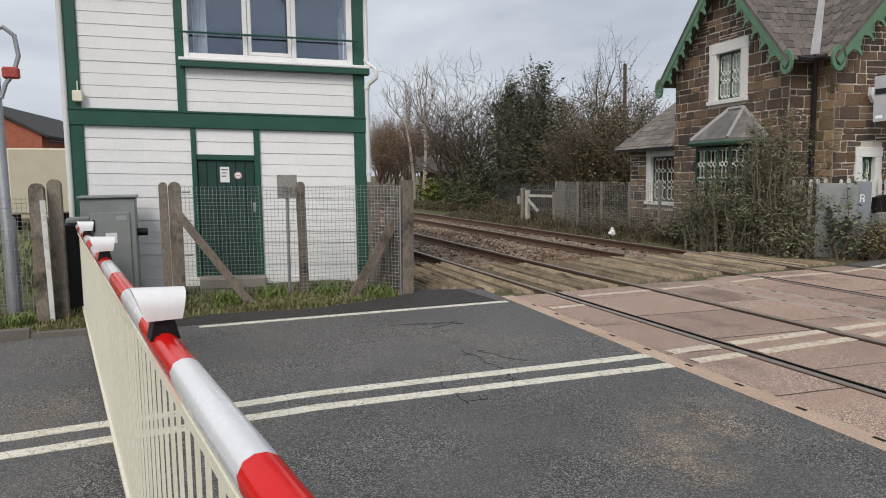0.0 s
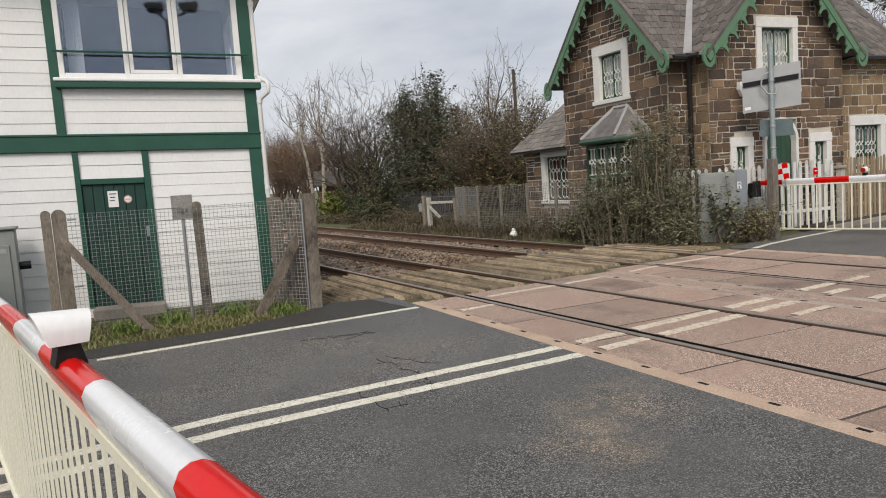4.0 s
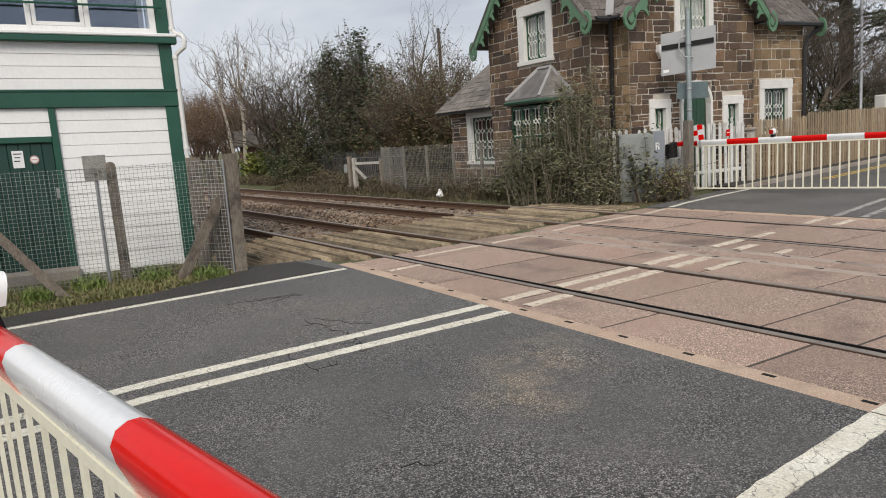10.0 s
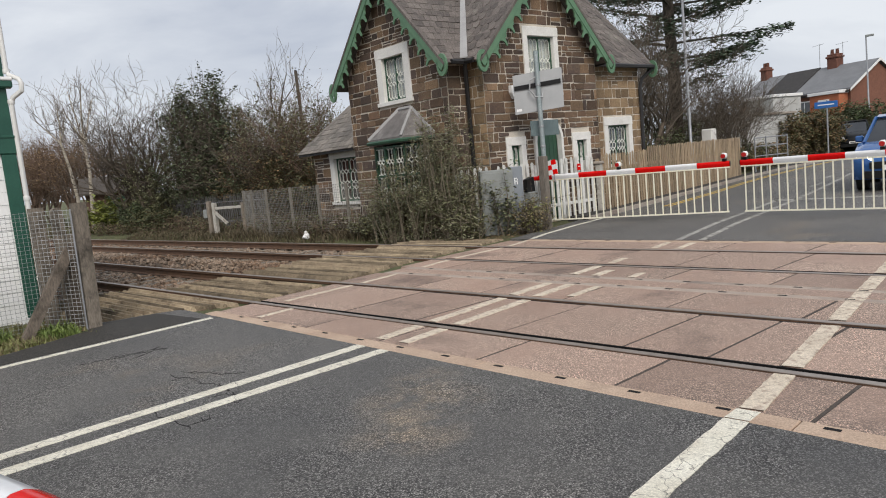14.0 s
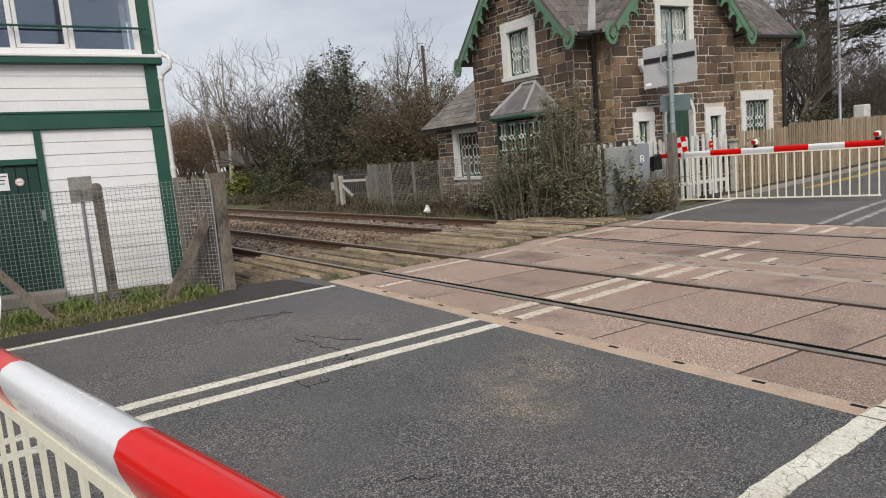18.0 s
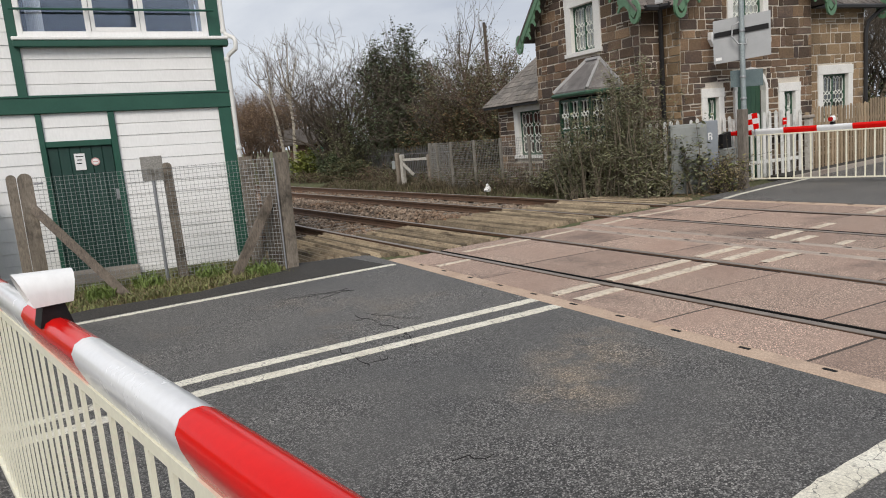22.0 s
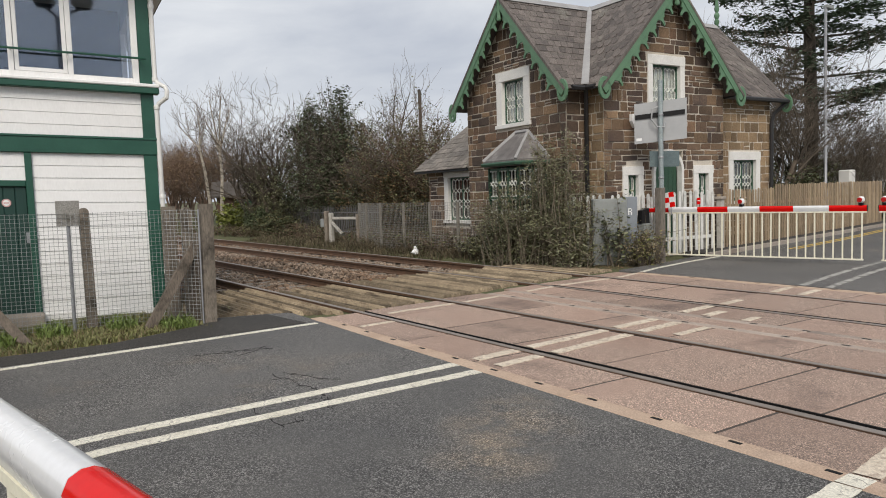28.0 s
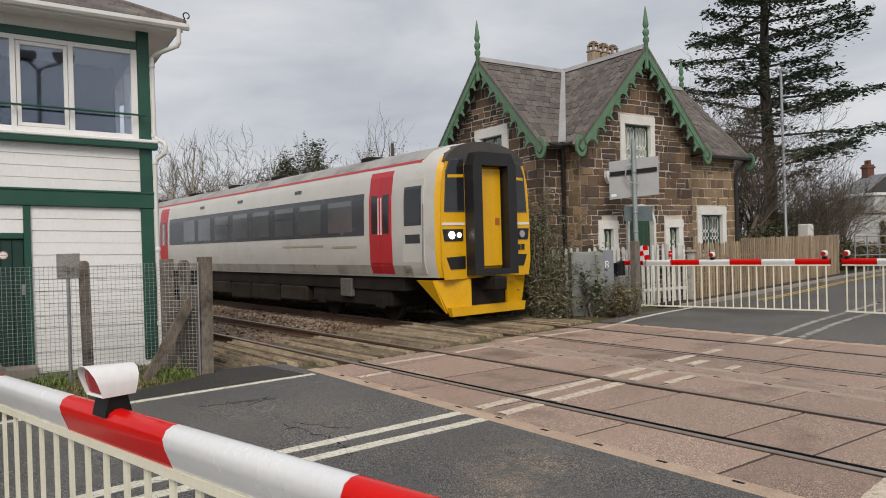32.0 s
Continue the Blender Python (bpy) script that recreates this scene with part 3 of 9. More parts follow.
tagged(part("road_cracks", cracks, RUBBER), "dark wandering cracks in the asphalt", "road crack", kind="structure")

# crossing surface: red-brown panels between concrete edge beams
R1, R2, R3, R4 = 0.0, 1.505, 3.74, 5.245
crossing = thing("crossing_surface", "red-brown gritted level crossing surface laid between rails", "level crossing", at=(2.7, 0, 0), kind="structure")
bed = M((2.7, 0, 0)).box((-1.2, -9, -0.3), (6.28, 4.0, -0.12))
part("bed", bed, RUBBER, crossing, "black bed under the panels")
BANDS = [(-0.69, -0.06), (0.115, 1.39), (1.565, 2.36), (2.95, 3.68), (3.855, 5.13), (5.305, 6.05)]
JOINTS = [[-9.0, -8.1, -6.75, -5.4, -4.05, -2.73, -1.37, -0.02, 1.3, 2.62], [-9.0, -7.6, -6.3, -5.0, -3.53, -3.0, -2.26, -0.95, 0.32, 1.6, 2.85], [-9.0, -7.3, -5.9, -4.5, -3.2, -1.9, -0.62, 0.66, 1.95],
          [-9.0, -7.8, -6.4, -5.0, -3.7, -2.4, -1.1, 0.2, 1.5, 2.7], [-9.0, -7.5, -6.1, -4.8, -3.4, -2.1, -0.8, 0.5, 1.85], [-9.0, -7.2, -5.9, -4.6, -3.3, -2.0, -0.7, 0.65, 2.0]]


def beam_in(y):
    """The inner edge of the near edge beam, which runs slightly askew to the rails."""
    return -0.70 + 0.035 * y


for (x0, x1), joints in zip(BANDS, JOINTS):
    end = 3.52 + 0.07 * x0
    ys = joints + [end]
    for y0, y1 in zip(ys, ys[1:]):
        dz = rnd.uniform(-0.004, 0.002)
        a, b = (beam_in(y0), beam_in(y1)) if x0 < 0 else (x0, x0)
        sk = 0.0 if y0 == -9.0 else -0.07 * (x1 - x0)
        sk2 = 0.0 if y1 == end else -0.07 * (x1 - x0)
        pm = M((2.7, 0, 0)).convex([(p, q, z) for z, c in ((-0.125, 0.0), (dz - 0.005, 0.0), (dz, 0.006)) for p, q in ((a + c, y0 + 0.013 + c), (x1 - c, y0 + sk + 0.013 + c), (x1 - c, y1 + sk2 - 0.013 - c), (b + c, y1 - 0.013 - c))],
                                   [(3, 2, 1, 0), (8, 9, 10, 11)] + [(k + i, k + (i + 1) % 4, k + 4 + (i + 1) % 4, k + 4 + i) for k in (0, 4) for i in range(4)])
        part("panel", pm, PANEL, crossing)
        if y0 > -9.0:
            part("joint_strip", M((2.7, 0, 0)).prism([(a, y0 - 0.0125, -0.06), (x1, y0 + sk - 0.0125, -0.06), (x1, y0 + sk + 0.0125, -0.06), (a, y0 + 0.0125, -0.06)], (0, 0, 0.056)), JOINT, crossing, "dark joint strip")
for x0, x1, mt, lab in ((-0.18, -0.005, BEAM, ""), (6.055, 6.24, BEAM, ""), (2.365, 2.50, MID_BEAM, "grey concrete beam"), (2.505, 2.80, PANEL, ""), (2.805, 2.945, MID_BEAM, "grey concrete beam")):
    y = -9.0
    while y < 3.5:
        y2 = min(y + 2.5, 3.52)
        ya, yb = y + 0.004, y2 - 0.004
        sa, sb = (beam_in(ya), beam_in(yb)) if x0 < 0 else (0.0, 0.0)
        bm_e = M((2.7, 0, 0)).convex([(p, q, z) for z, c in ((-0.125, 0.0), (-0.004, 0.0), (0.004, 0.009)) for p, q in ((x0 + sa + c, ya + c), (x1 + sa - c, ya + c), (x1 + sb - c, yb - c), (x0 + sb + c, yb - c))],
                                     [(3, 2, 1, 0), (8, 9, 10, 11)] + [(k + i, k + (i + 1) % 4, k + 4 + (i + 1) % 4, k + 4 + i) for k in (0, 4) for i in range(4)])
        part("edge_beam", bm_e, mt, crossing, lab)
        y = y2
for xm in (-0.06, 6.16, 2.43, 2.875):
    for k in range(19):
        y = -8.555 + 0.625 * k + (0.0 if xm < 1 else 0.2)
        xs = beam_in(y) + xm if xm < 0 else xm
        if y < 3.3:
            so = M((xs, y, 0.004)).box((xs - 0.017, y - 0.045, 0.003), (xs + 0.017, y + 0.045, 0.0065), 0.001)
            so = part("lifting_slot", so, RUBBER, crossing, "black lifting slot")
            so.location = (xs - 2.7, y, 0.004)
marking("edge_line", [[(-0.58, 2.43), (-0.07, 2.46)], [(0.2, 3.04), (0.42, 3.06), (1.38, 3.07)], [(1.575, 3.06), (2.35, 3.13)], [(2.96, 3.20), (3.2, 3.23), (3.67, 3.30)], [(3.865, 3.33), (4.9, 3.30), (5.12, 3.28)], [(5.315, 3.28), (6.04, 3.42)]], 0.09, PAINT_WORN, "worn edge line over the red panels", 0.006)
marking("centre_line", [[(-0.64, 0.02), (-0.07, 0.05)], [(0.125, 0.06), (1.38, 0.12)], [(1.58, 0.13), (2.35, 0.16)], [(2.98, 0.2), (3.66, 0.24)]], 0.13, PAINT_WORN, "worn centre line over the red panels", 0.006)
marking("centre_line", [[(-0.64, -0.33), (-0.07, -0.305)], [(0.125, -0.30), (1.38, -0.24)], [(1.6, -0.22), (2.35, -0.18)], [(2.97, -0.145), (3.4, -0.12)]], 0.13, PAINT_WORN, "worn centre line over the red panels", 0.006)
marking("centre_line", [[(1.72, -0.62), (2.33, -0.60)], [(2.97, -0.68), (3.3, -0.66)]], 0.10, PAINT_WORN, "faint old line over the red panels", 0.006)
marking("centre_line", [[(5.35, 0.30), (6.0, 0.38)], [(5.35, -0.12), (6.0, -0.06)], [(3.9, 0.2), (4.4, 0.24)]], 0.11, PAINT_WORN, "faint centre line over the red panels", 0.006)
BROAD = [[(x0, -3.68 + 0.09 * (x0 + 0.62)), (x1, -3.68 + 0.09 * (x1 + 0.62))] for x0, x1 in ((-0.81, -0.07), (0.125, 1.38), (1.575, 2.35), (2.38, 2.49), (2.51, 2.79), (2.82, 2.93), (2.96, 3.67), (3.865, 5.12), (5.315, 6.04))]
marking("edge_line", BROAD, 0.145, PAINT_WORN, "broad worn edge line over the red panels", 0.006)


def rail_profile(x, z=0.0):
    return [(x - 0.07, z - 0.155), (x + 0.07, z - 0.155), (x + 0.07, z - 0.14), (x + 0.012, z - 0.125), (x + 0.012, z - 0.045), (x + 0.036, z - 0.035), (x + 0.036, z - 0.004),
            (x - 0.036, z - 0.004), (x - 0.036, z - 0.035), (x - 0.012, z - 0.045), (x - 0.012, z - 0.125), (x - 0.07, z - 0.14)]


sleeper_mesh = M().box((-1.25, -0.13, -0.30), (1.25, 0.13, -0.165), 0.015).mesh("sleeper", OLDWOOD)
for name, xa, xb in (("railway_track", R1, R2), ("railway_track", R3, R4)):
    mid = (xa + xb) / 2
    tr = tagged(thing(name, "standard-gauge railway track with rusty sided rails", "railway track", at=(mid, 0, 0), group="railway tracks", kind="structure"))
    for xr in (xa, xb):
        rm = M((mid, 0, 0)).prism([(x, -400, z) for x, z in rail_profile(xr)], (0, 1150, 0))
        ro = part("rail", rm, RAIL_RUST, tr)
        hm = M((mid, 0, 0)).box((xr - 0.034, -400, -0.004), (xr + 0.034, 750, 0.006), 0.004)
        part("running_surface", hm, RAIL_HEAD, ro, "polished steel running surface")
    for k in range(46):
        so = part("sleeper", sleeper_mesh, OLDWOOD, tr)
        so.location = (rnd.uniform(-0.03, 0.03), 6.9 + 0.66 * k, rnd.uniform(-0.01, 0.01))
flange = M()
for xr, side in ((R1, 1), (R2, -1), (R3, 1), (R4, -1)):
    flange.box((xr + side * 0.04, -9, -0.05), (xr + side * 0.098, 3.6, -0.036))
    flange.box((xr - side * 0.04, -9, -0.05), (xr - side * 0.054, 3.6, -0.012))
    flange.box((xr + side * 0.099, -9, -0.12), (xr + side * 0.1145, 3.5, 0.0005))
part("flangeway_rubber", flange, RUBBER, crossing, "black rubber along the rails").location = (-2.7, 0, 0)

# ballast: a bed and loose stones
bb = M()
for (x0, x1) in ((-1.75, 6.3),):
    bb.prism([(x0 - 0.5, 6.2, -0.34), (x1 + 0.5, 6.2, -0.34), (x1, 6.2, -0.20), (x0, 6.2, -0.20)], (0, 740, 0))
tagged(part("ballast_bed", bb, DIRT), "oil-stained dirt and fine ballast under the tracks", "ballast", kind="structure")
st = M()
for k in range(15000):
    f = rnd.random()
    y = 6.6 + 26 * f * f
    x = rnd.uniform(-1.6, 6.2)
    if any(abs(x - r) < 0.09 for r in (R1, R2, R3, R4)):
        continue
    mound = 0.09 * math.exp(-((x - 2.62) / 0.5) ** 2)
    s = rnd.uniform(0.028, 0.055) * (1 + y / 60)
    c = Vector((x, y, -0.185 + mound + rnd.uniform(-0.01, 0.02)))
    q = [Vector(p) * s * rnd.uniform(0.7, 1.2) for p in ((1, 0, 0), (0, 1, 0), (-1, 0, 0), (0, -1, 0), (0, 0, 0.8), (0, 0, -0.8))]
    t = Matrix.Rotation(rnd.uniform(0, 6.28), 3, (rnd.random() - 0.5, rnd.random() - 0.5, 0.6))
    st.add([c + t @ p for p in q], [(0, 1, 4), (1, 2, 4), (2, 3, 4), (3, 0, 4), (1, 0, 5), (2, 1, 5), (3, 2, 5), (0, 3, 5)])
tagged(part("ballast", st, BALLAST), "brown and grey broken stone ballast", "ballast", kind="stuff")

# timber trespass guards with ridged boards, along the rails
GUARD_NEAR = [(-1.75, 4.62), (-1.06, 4.36), (-0.22, 3.70), (0.19, 3.62), (0.71, 3.66), (2.14, 3.84), (3.63, 4.16), (4.85, 4.16), (6.3, 4.3)]
guard = thing("trespass_guard", "weathered ridged timber boards laid beside and between rails", "trespass guard", at=(2.2, 5.2, -0.1), kind="structure")
x = -1.72
while x < 6.3:
    w = 0.108
    if not any(abs(x + w / 2 - r) < 0.14 for r in (R1, R2, R3, R4)):
        y0 = lerp_line(GUARD_NEAR, x) + rnd.uniform(-0.03, 0.03)
        y1 = (7.4 if x < -0.1 else 6.75) + rnd.uniform(-0.12, 0.12)
        z = -0.05 + rnd.uniform(-0.008, 0.008) - (0.02 if -0.1 < x < 1.6 or x > 3.6 else 0)
        gm = M((2.2, 5.2, -0.1)).prism([(x, y0, z - 0.05), (x + w, y0, z - 0.05), (x + w, y0, z - 0.012), (x + w * 0.66, y0, z + 0.066), (x + w * 0.40, y0, z + 0.070), (x, y0, z - 0.012)], (rnd.uniform(-0.02, 0.02), y1 - y0, rnd.uniform(-0.012, 0.012)))
        part("board", gm, TIMBER, guard)
    x += w + 0.006
bear = M((2.2, 5.2, -0.1))
for yb in (4.9, 5.7, 6.5):
    bear.box((-1.7, yb, -0.16), (6.3, yb + 0.2, -0.10))
part("bearer", bear, OLDWOOD, guard, "dark timber bearer")

# ------------------------------------------------------------ signal box
BT = -7.5
BO = Vector((-4.96, 8.2, 0.0))


def frame_at(turn, off):
    """The world place of a spot given along the turned axes."""
    a = radians(turn)
    return (off[0] * math.cos(a) - off[1] * math.sin(a), off[0] * math.sin(a) + off[1] * math.cos(a), off[2])


sigbox = thing("signal_box", "two-storey white weatherboarded signal box with dark green framing", "signal box", at=frame_at(BT, BO), turn=BT)
FY = 5.647
SETTLE = 0.028


class Settled(M):
    """Timberwork of the box, which has sunk a little towards the railway."""

    def mesh(s, name, material, smooth=False):
        for p in s.v:
            p.z -= SETTLE * (p.x + 2.9)
        return super().mesh(name, material, smooth)


def bm_():
    return Settled(BO)


part("wall", bm_().box((-7.10, FY + 0.06, -0.2), (-2.84, 11.3, 3.30)), GREEN, sigbox, "dark green backing wall")
up = bm_()
up.box((-7.10, FY + 0.06, 3.30), (-5.51, FY + 0.16, 5.13))
up.box((-5.51, FY + 0.06, 4.82), (-2.84, FY + 0.16, 5.13))
up.box((-7.10, FY + 0.16, 3.30), (-7.0, 11.3, 5.13))
up.box((-2.94, FY + 0.16, 3.30), (-2.84, 11.3, 3.45))
up.box((-2.94, FY + 0.16, 4.80), (-2.84, 11.3, 5.13))
for yy in (FY + 0.16, 7.2, 8.6, 9.9):
    up.box((-2.94, yy, 3.45), (-2.84, yy + 0.09, 4.80))
up.box((-7.0, 11.2, 3.30), (-2.94, 11.3, 5.13))
part("wall", up, WHITE, sigbox, "white boarded upper wall")
part("ceiling_board", bm_().box((-7.10, FY + 0.06, 5.13), (-2.84, 11.3, 5.16)), WHITE, sigbox)
# partition colour carries the room's shade and the blue sky reflection of the panes
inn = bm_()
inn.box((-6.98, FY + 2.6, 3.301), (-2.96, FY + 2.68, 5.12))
part("inner_partition", inn, mat("blue_room_shade", (0.036, 0.042, 0.058), (0.052, 0.058, 0.078), 2.0, 0.8, bump=0.05), sigbox)
# desk in the near-black indoor colour, its shade painted in
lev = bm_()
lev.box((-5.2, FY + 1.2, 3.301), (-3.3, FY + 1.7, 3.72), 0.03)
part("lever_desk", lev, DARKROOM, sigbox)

CLAD = [(-6.98, -5.47, 0.08, 2.382), (-4.445, -2.965, 0.08, 2.382), (-5.395, -4.535, 1.987, 2.382), (-6.99, -5.63, 2.622, 5.12), (-5.505, -2.955, 2.622, 3.31), (-5.505, -2.955, 4.94, 5.12)]
for x0, x1, z0, z1 in CLAD:
    n = max(1, round((z1 - z0) / 0.18))
    h = (z1 - z0) / n
    for k in range(n):
        za, zb = z0 + k * h, z0 + (k + 1) * h
        f = FY + 0.015 + rnd.uniform(-0.002, 0.002)
        b = bm_().prism([(x0, f, za + 0.001), (x0, f + 0.009, zb - 0.001), (x0, FY + 0.058, zb - 0.001), (x0, FY + 0.058, za + 0.001)], (x1 - x0, 0, 0))
        part("board", b, WHITE, sigbox)
fr = [(-7.17, -6.98, 0.05, 2.381), (-7.17, -6.99, 2.623, 5.12), (-2.965, -2.78, 0.05, 2.381), (-2.955, -2.775, 2.623, 5.12), (-5.47, -5.395, 0.08, 2.381), (-4.535, -4.445, 0.08, 2.381), (-5.63, -5.505, 2.623, 4.815)]
for x0, x1, z0, z1 in fr:
    part("post", bm_().box((x0, FY - 0.02, z0), (x1, FY + 0.055, z1), 0.008), GREEN, sigbox)
for x0, x1, z0, z1, pr in ((-7.19, -2.76, 2.382, 2.622, 0.035), (-5.63, -2.955, 4.816, 4.94, 0.03), (-5.395, -4.535, 1.90, 1.986, 0.02)):
    part("rail", bm_().box((x0, FY - pr, z0), (x1, FY + 0.057, z1), 0.01), GREEN, sigbox)
part("drip_moulding", bm_().box((-7.19, FY - 0.05, 2.604), (-2.76, FY - 0.036, 2.637), 0.006), GREEN, sigbox)
sill = bm_().box((-5.57, FY - 0.11, 3.292), (-2.70, FY + 0.057, 3.385), 0.012)
sl = part("sill", sill, GREEN, sigbox)
part("sill_capping", bm_().box((-5.58, FY - 0.12, 3.386), (-2.69, FY + 0.057, 3.437), 0.012), WHITE, sl, "white capping")
# window of three lights
wz0, wz1 = 3.44, 4.815
win = bm_()
for x0, x1 in ((-5.503, -5.43), (-4.635, -4.565), (-3.90, -3.83), (-3.045, -2.957)):
    win.box((x0, FY - 0.03, wz0), (x1, FY + 0.05, wz1), 0.006)
win.box((-5.43, FY - 0.028, wz0), (-3.045, FY + 0.048, wz0 + 0.075), 0.006)
win.box((-5.43, FY - 0.028, wz1 - 0.07), (-3.045, FY + 0.048, wz1), 0.006)
wf = part("window_frame", win, WHITE, sigbox, "white window frame of three lights")
sash = bm_()
for a in ((-4.56, wz0 + 0.08, -4.505, wz1 - 0.075), (-3.96, wz0 + 0.08, -3.905, wz1 - 0.075), (-4.505, wz0 + 0.08, -3.96, wz0 + 0.135), (-4.505, wz1 - 0.13, -3.96, wz1 - 0.075)):
    sash.box((a[0], FY - 0.012, a[1]), (a[2], FY + 0.03, a[3]), 0.005)
part("sash", sash, WHITE, wf)
for x0, x1 in ((-5.43, -4.635), (-4.505, -3.96), (-3.83, -3.045)):
    po = part("pane", bm_().box((x0, FY + 0.012, wz0 + 0.07), (x1, FY + 0.018, wz1 - 0.065)), BOXGLASS, wf)
    po.visible_shadow = False
    po = part("inner_pane", bm_().box((x0, FY + 0.030, wz0 + 0.07), (x1, FY + 0.036, wz1 - 0.065)), BOXGLASS, wf)
    po.visible_shadow = False
cur = bm_()
for k in range(9):
    cur.box((-5.40 + 0.024 * k, FY + 0.30 + 0.02 * (k % 2), 3.32), (-5.38 + 0.024 * k, FY + 0.34 + 0.02 * (k % 2), 4.95))
part("curtain", cur, mat("pale_curtain", (0.5, 0.52, 0.55), (0.6, 0.62, 0.65), 4, 0.9, bump=0.1), sigbox)
hr = bm_()
hr.tube((-5.55, FY - 0.13, 3.80), (-2.86, FY - 0.13, 3.80), 0.016, n=6)
for xx in (-5.45, -4.6, -3.9, -2.95):
    hr.tube((xx, FY - 0.13, 3.80), (xx, FY - 0.02, 3.80), 0.01, n=5)
part("safety_rail", hr, GREEN, sigbox, "thin dark green safety rail", smooth=True)
# door
door = part("door", bm_().box((-5.393, FY + 0.04, 0.10), (-4.537, FY + 0.06, 1.895)), DOORGREEN, sigbox, "deep green boarded door")
for k in range(6):
    x0 = -5.392 + k * 0.1426
    part("plank", bm_().box((x0, FY + 0.025, 0.10), (x0 + 0.138, FY + 0.0395, 1.895), 0.006), DOORGREEN, door)
part("notice", bm_().box((-5.06, FY + 0.012, 1.56), (-4.92, FY + 0.022, 1.80)), WHITE, door, "white safety notice")
for k, (a, b) in enumerate(((0.02, 0.12), (0.03, 0.10), (0.02, 0.09))):
    part("notice_bar", bm_().box((-5.06 + a, FY + 0.009, 1.75 - 0.05 * k), (-5.06 + b, FY + 0.0115, 1.763 - 0.05 * k)), BLACKMETAL, door)
FADED = mat("faded_pink_print", (0.58, 0.33, 0.32), (0.66, 0.42, 0.40), 6.0, 0.6, bump=0)
rs = bm_().tube((-4.79, FY + 0.022, 1.67), (-4.79, FY + 0.012, 1.67), 0.058, n=20)
rs = part("round_sign", rs, FADED, door, "small faded red and white prohibition sign", smooth=True)
part("sign_face", bm_().tube((-4.79, FY + 0.0115, 1.67), (-4.79, FY + 0.009, 1.67), 0.042, n=18), WHITE, rs)
part("sign_bar", bm_().box((-4.825, FY + 0.006, 1.662), (-4.755, FY + 0.0085, 1.678)), FADED, rs)
part("lock", bm_().box((-4.58, FY + 0.012, 1.1), (-4.53, FY + 0.024, 1.25), 0.006), GREYSTEEL, door)
part("door_step", bm_().box((-5.4, FY - 0.35, -0.1), (-4.42, FY - 0.004, 0.10), 0.02), GREY_BEAM, sigbox, "concrete door step")
part("plinth", bm_().box((-7.15, FY - 0.0, -0.3), (-2.79, FY + 0.05, 0.078), 0.01), WHITE, sigbox, "white-painted base board")
# fascia, gutter, hipped slate roof
sof = bm_().box((-7.62, FY - 0.47, 5.115), (-2.38, 11.8, 5.128))
part("soffit", sof, WHITE, sigbox)
part("fascia", bm_().box((-7.64, FY - 0.495, 5.05), (-2.36, FY - 0.471, 5.17), 0.005), WHITE, sigbox)
gu = bm_()
gp = [(FY - 0.50, 5.165), (FY - 0.61, 5.165), (FY - 0.61, 5.11), (FY - 0.58, 5.075), (FY - 0.53, 5.075), (FY - 0.50, 5.11)]
gu.prism([(-7.7, y, z) for y, z in gp], (5.42, 0, 0))
part("gutter", gu, PVC, sigbox, "white plastic gutter", smooth=False)
ro = bm_()
e = [(-7.66, FY - 0.55, 5.16), (-2.34, FY - 0.55, 5.16), (-2.34, 11.85, 5.16), (-7.66, 11.85, 5.16)]
ap = [(-5.0, FY + 1.95, 6.48), (-5.0, 9.3, 6.48)]
ro.add(e + ap, [(0, 1, 4), (1, 2, 5, 4), (2, 3, 5), (3, 0, 4, 5), (3, 2, 1, 0)])
part("roof", ro, SLATE, sigbox, "hipped slate roof")
sm = bm_()
for r in range(14):
    t0, t1 = r / 14, (r + 1.15) / 14
    za, zb = 5.18 + 1.3 * t0, 5.18 + 1.3 * t1
    ya, yb = FY - 0.55 + 2.5 * t0, FY - 0.55 + 2.5 * t1
    xa, xb = -7.66 + 2.66 * t0, -2.34 - 2.66 * t0
    n = int((xb - xa) / 0.3)
    for k in range(n):
        x0 = xa + (xb - xa) * k / n
        x1 = xa + (xb - xa) * (k + 1) / n - 0.006
        sm.prism([(x0, ya, za), (x1, ya, za), (x1, yb, zb), (x0, yb, zb)], (0, -0.006, 0.012))
part("slate_covering", sm, SLATE, sigbox, "rows of grey slates", kind="stuff")
hip = bm_()
hip.tube((-2.34, FY - 0.55, 5.19), (-5.0, FY + 1.95, 6.51), 0.05, n=6)
hip.tube((-7.66, FY - 0.55, 5.19), (-5.0, FY + 1.95, 6.51), 0.05, n=6)
part("hip_ridge", hip, SLATE, sigbox, smooth=True)
cu = bm_()
c0 = Vector((-2.37, FY - 0.55, 5.20))
cu.path([c0, c0 + Vector((0.03, -0.02, 0.05))] + [c0 + Vector((0.05 - 0.045 * math.cos(a), -0.03, 0.09 + 0.045 * math.sin(a))) for a in [i * 0.5 - 0.5 for i in range(11)]], 0.010, 5)
part("hip_hook", cu, BLACKMETAL, sigbox, "curled iron hip hook", smooth=True)
# downpipes
dp = bm_()
px = -2.74
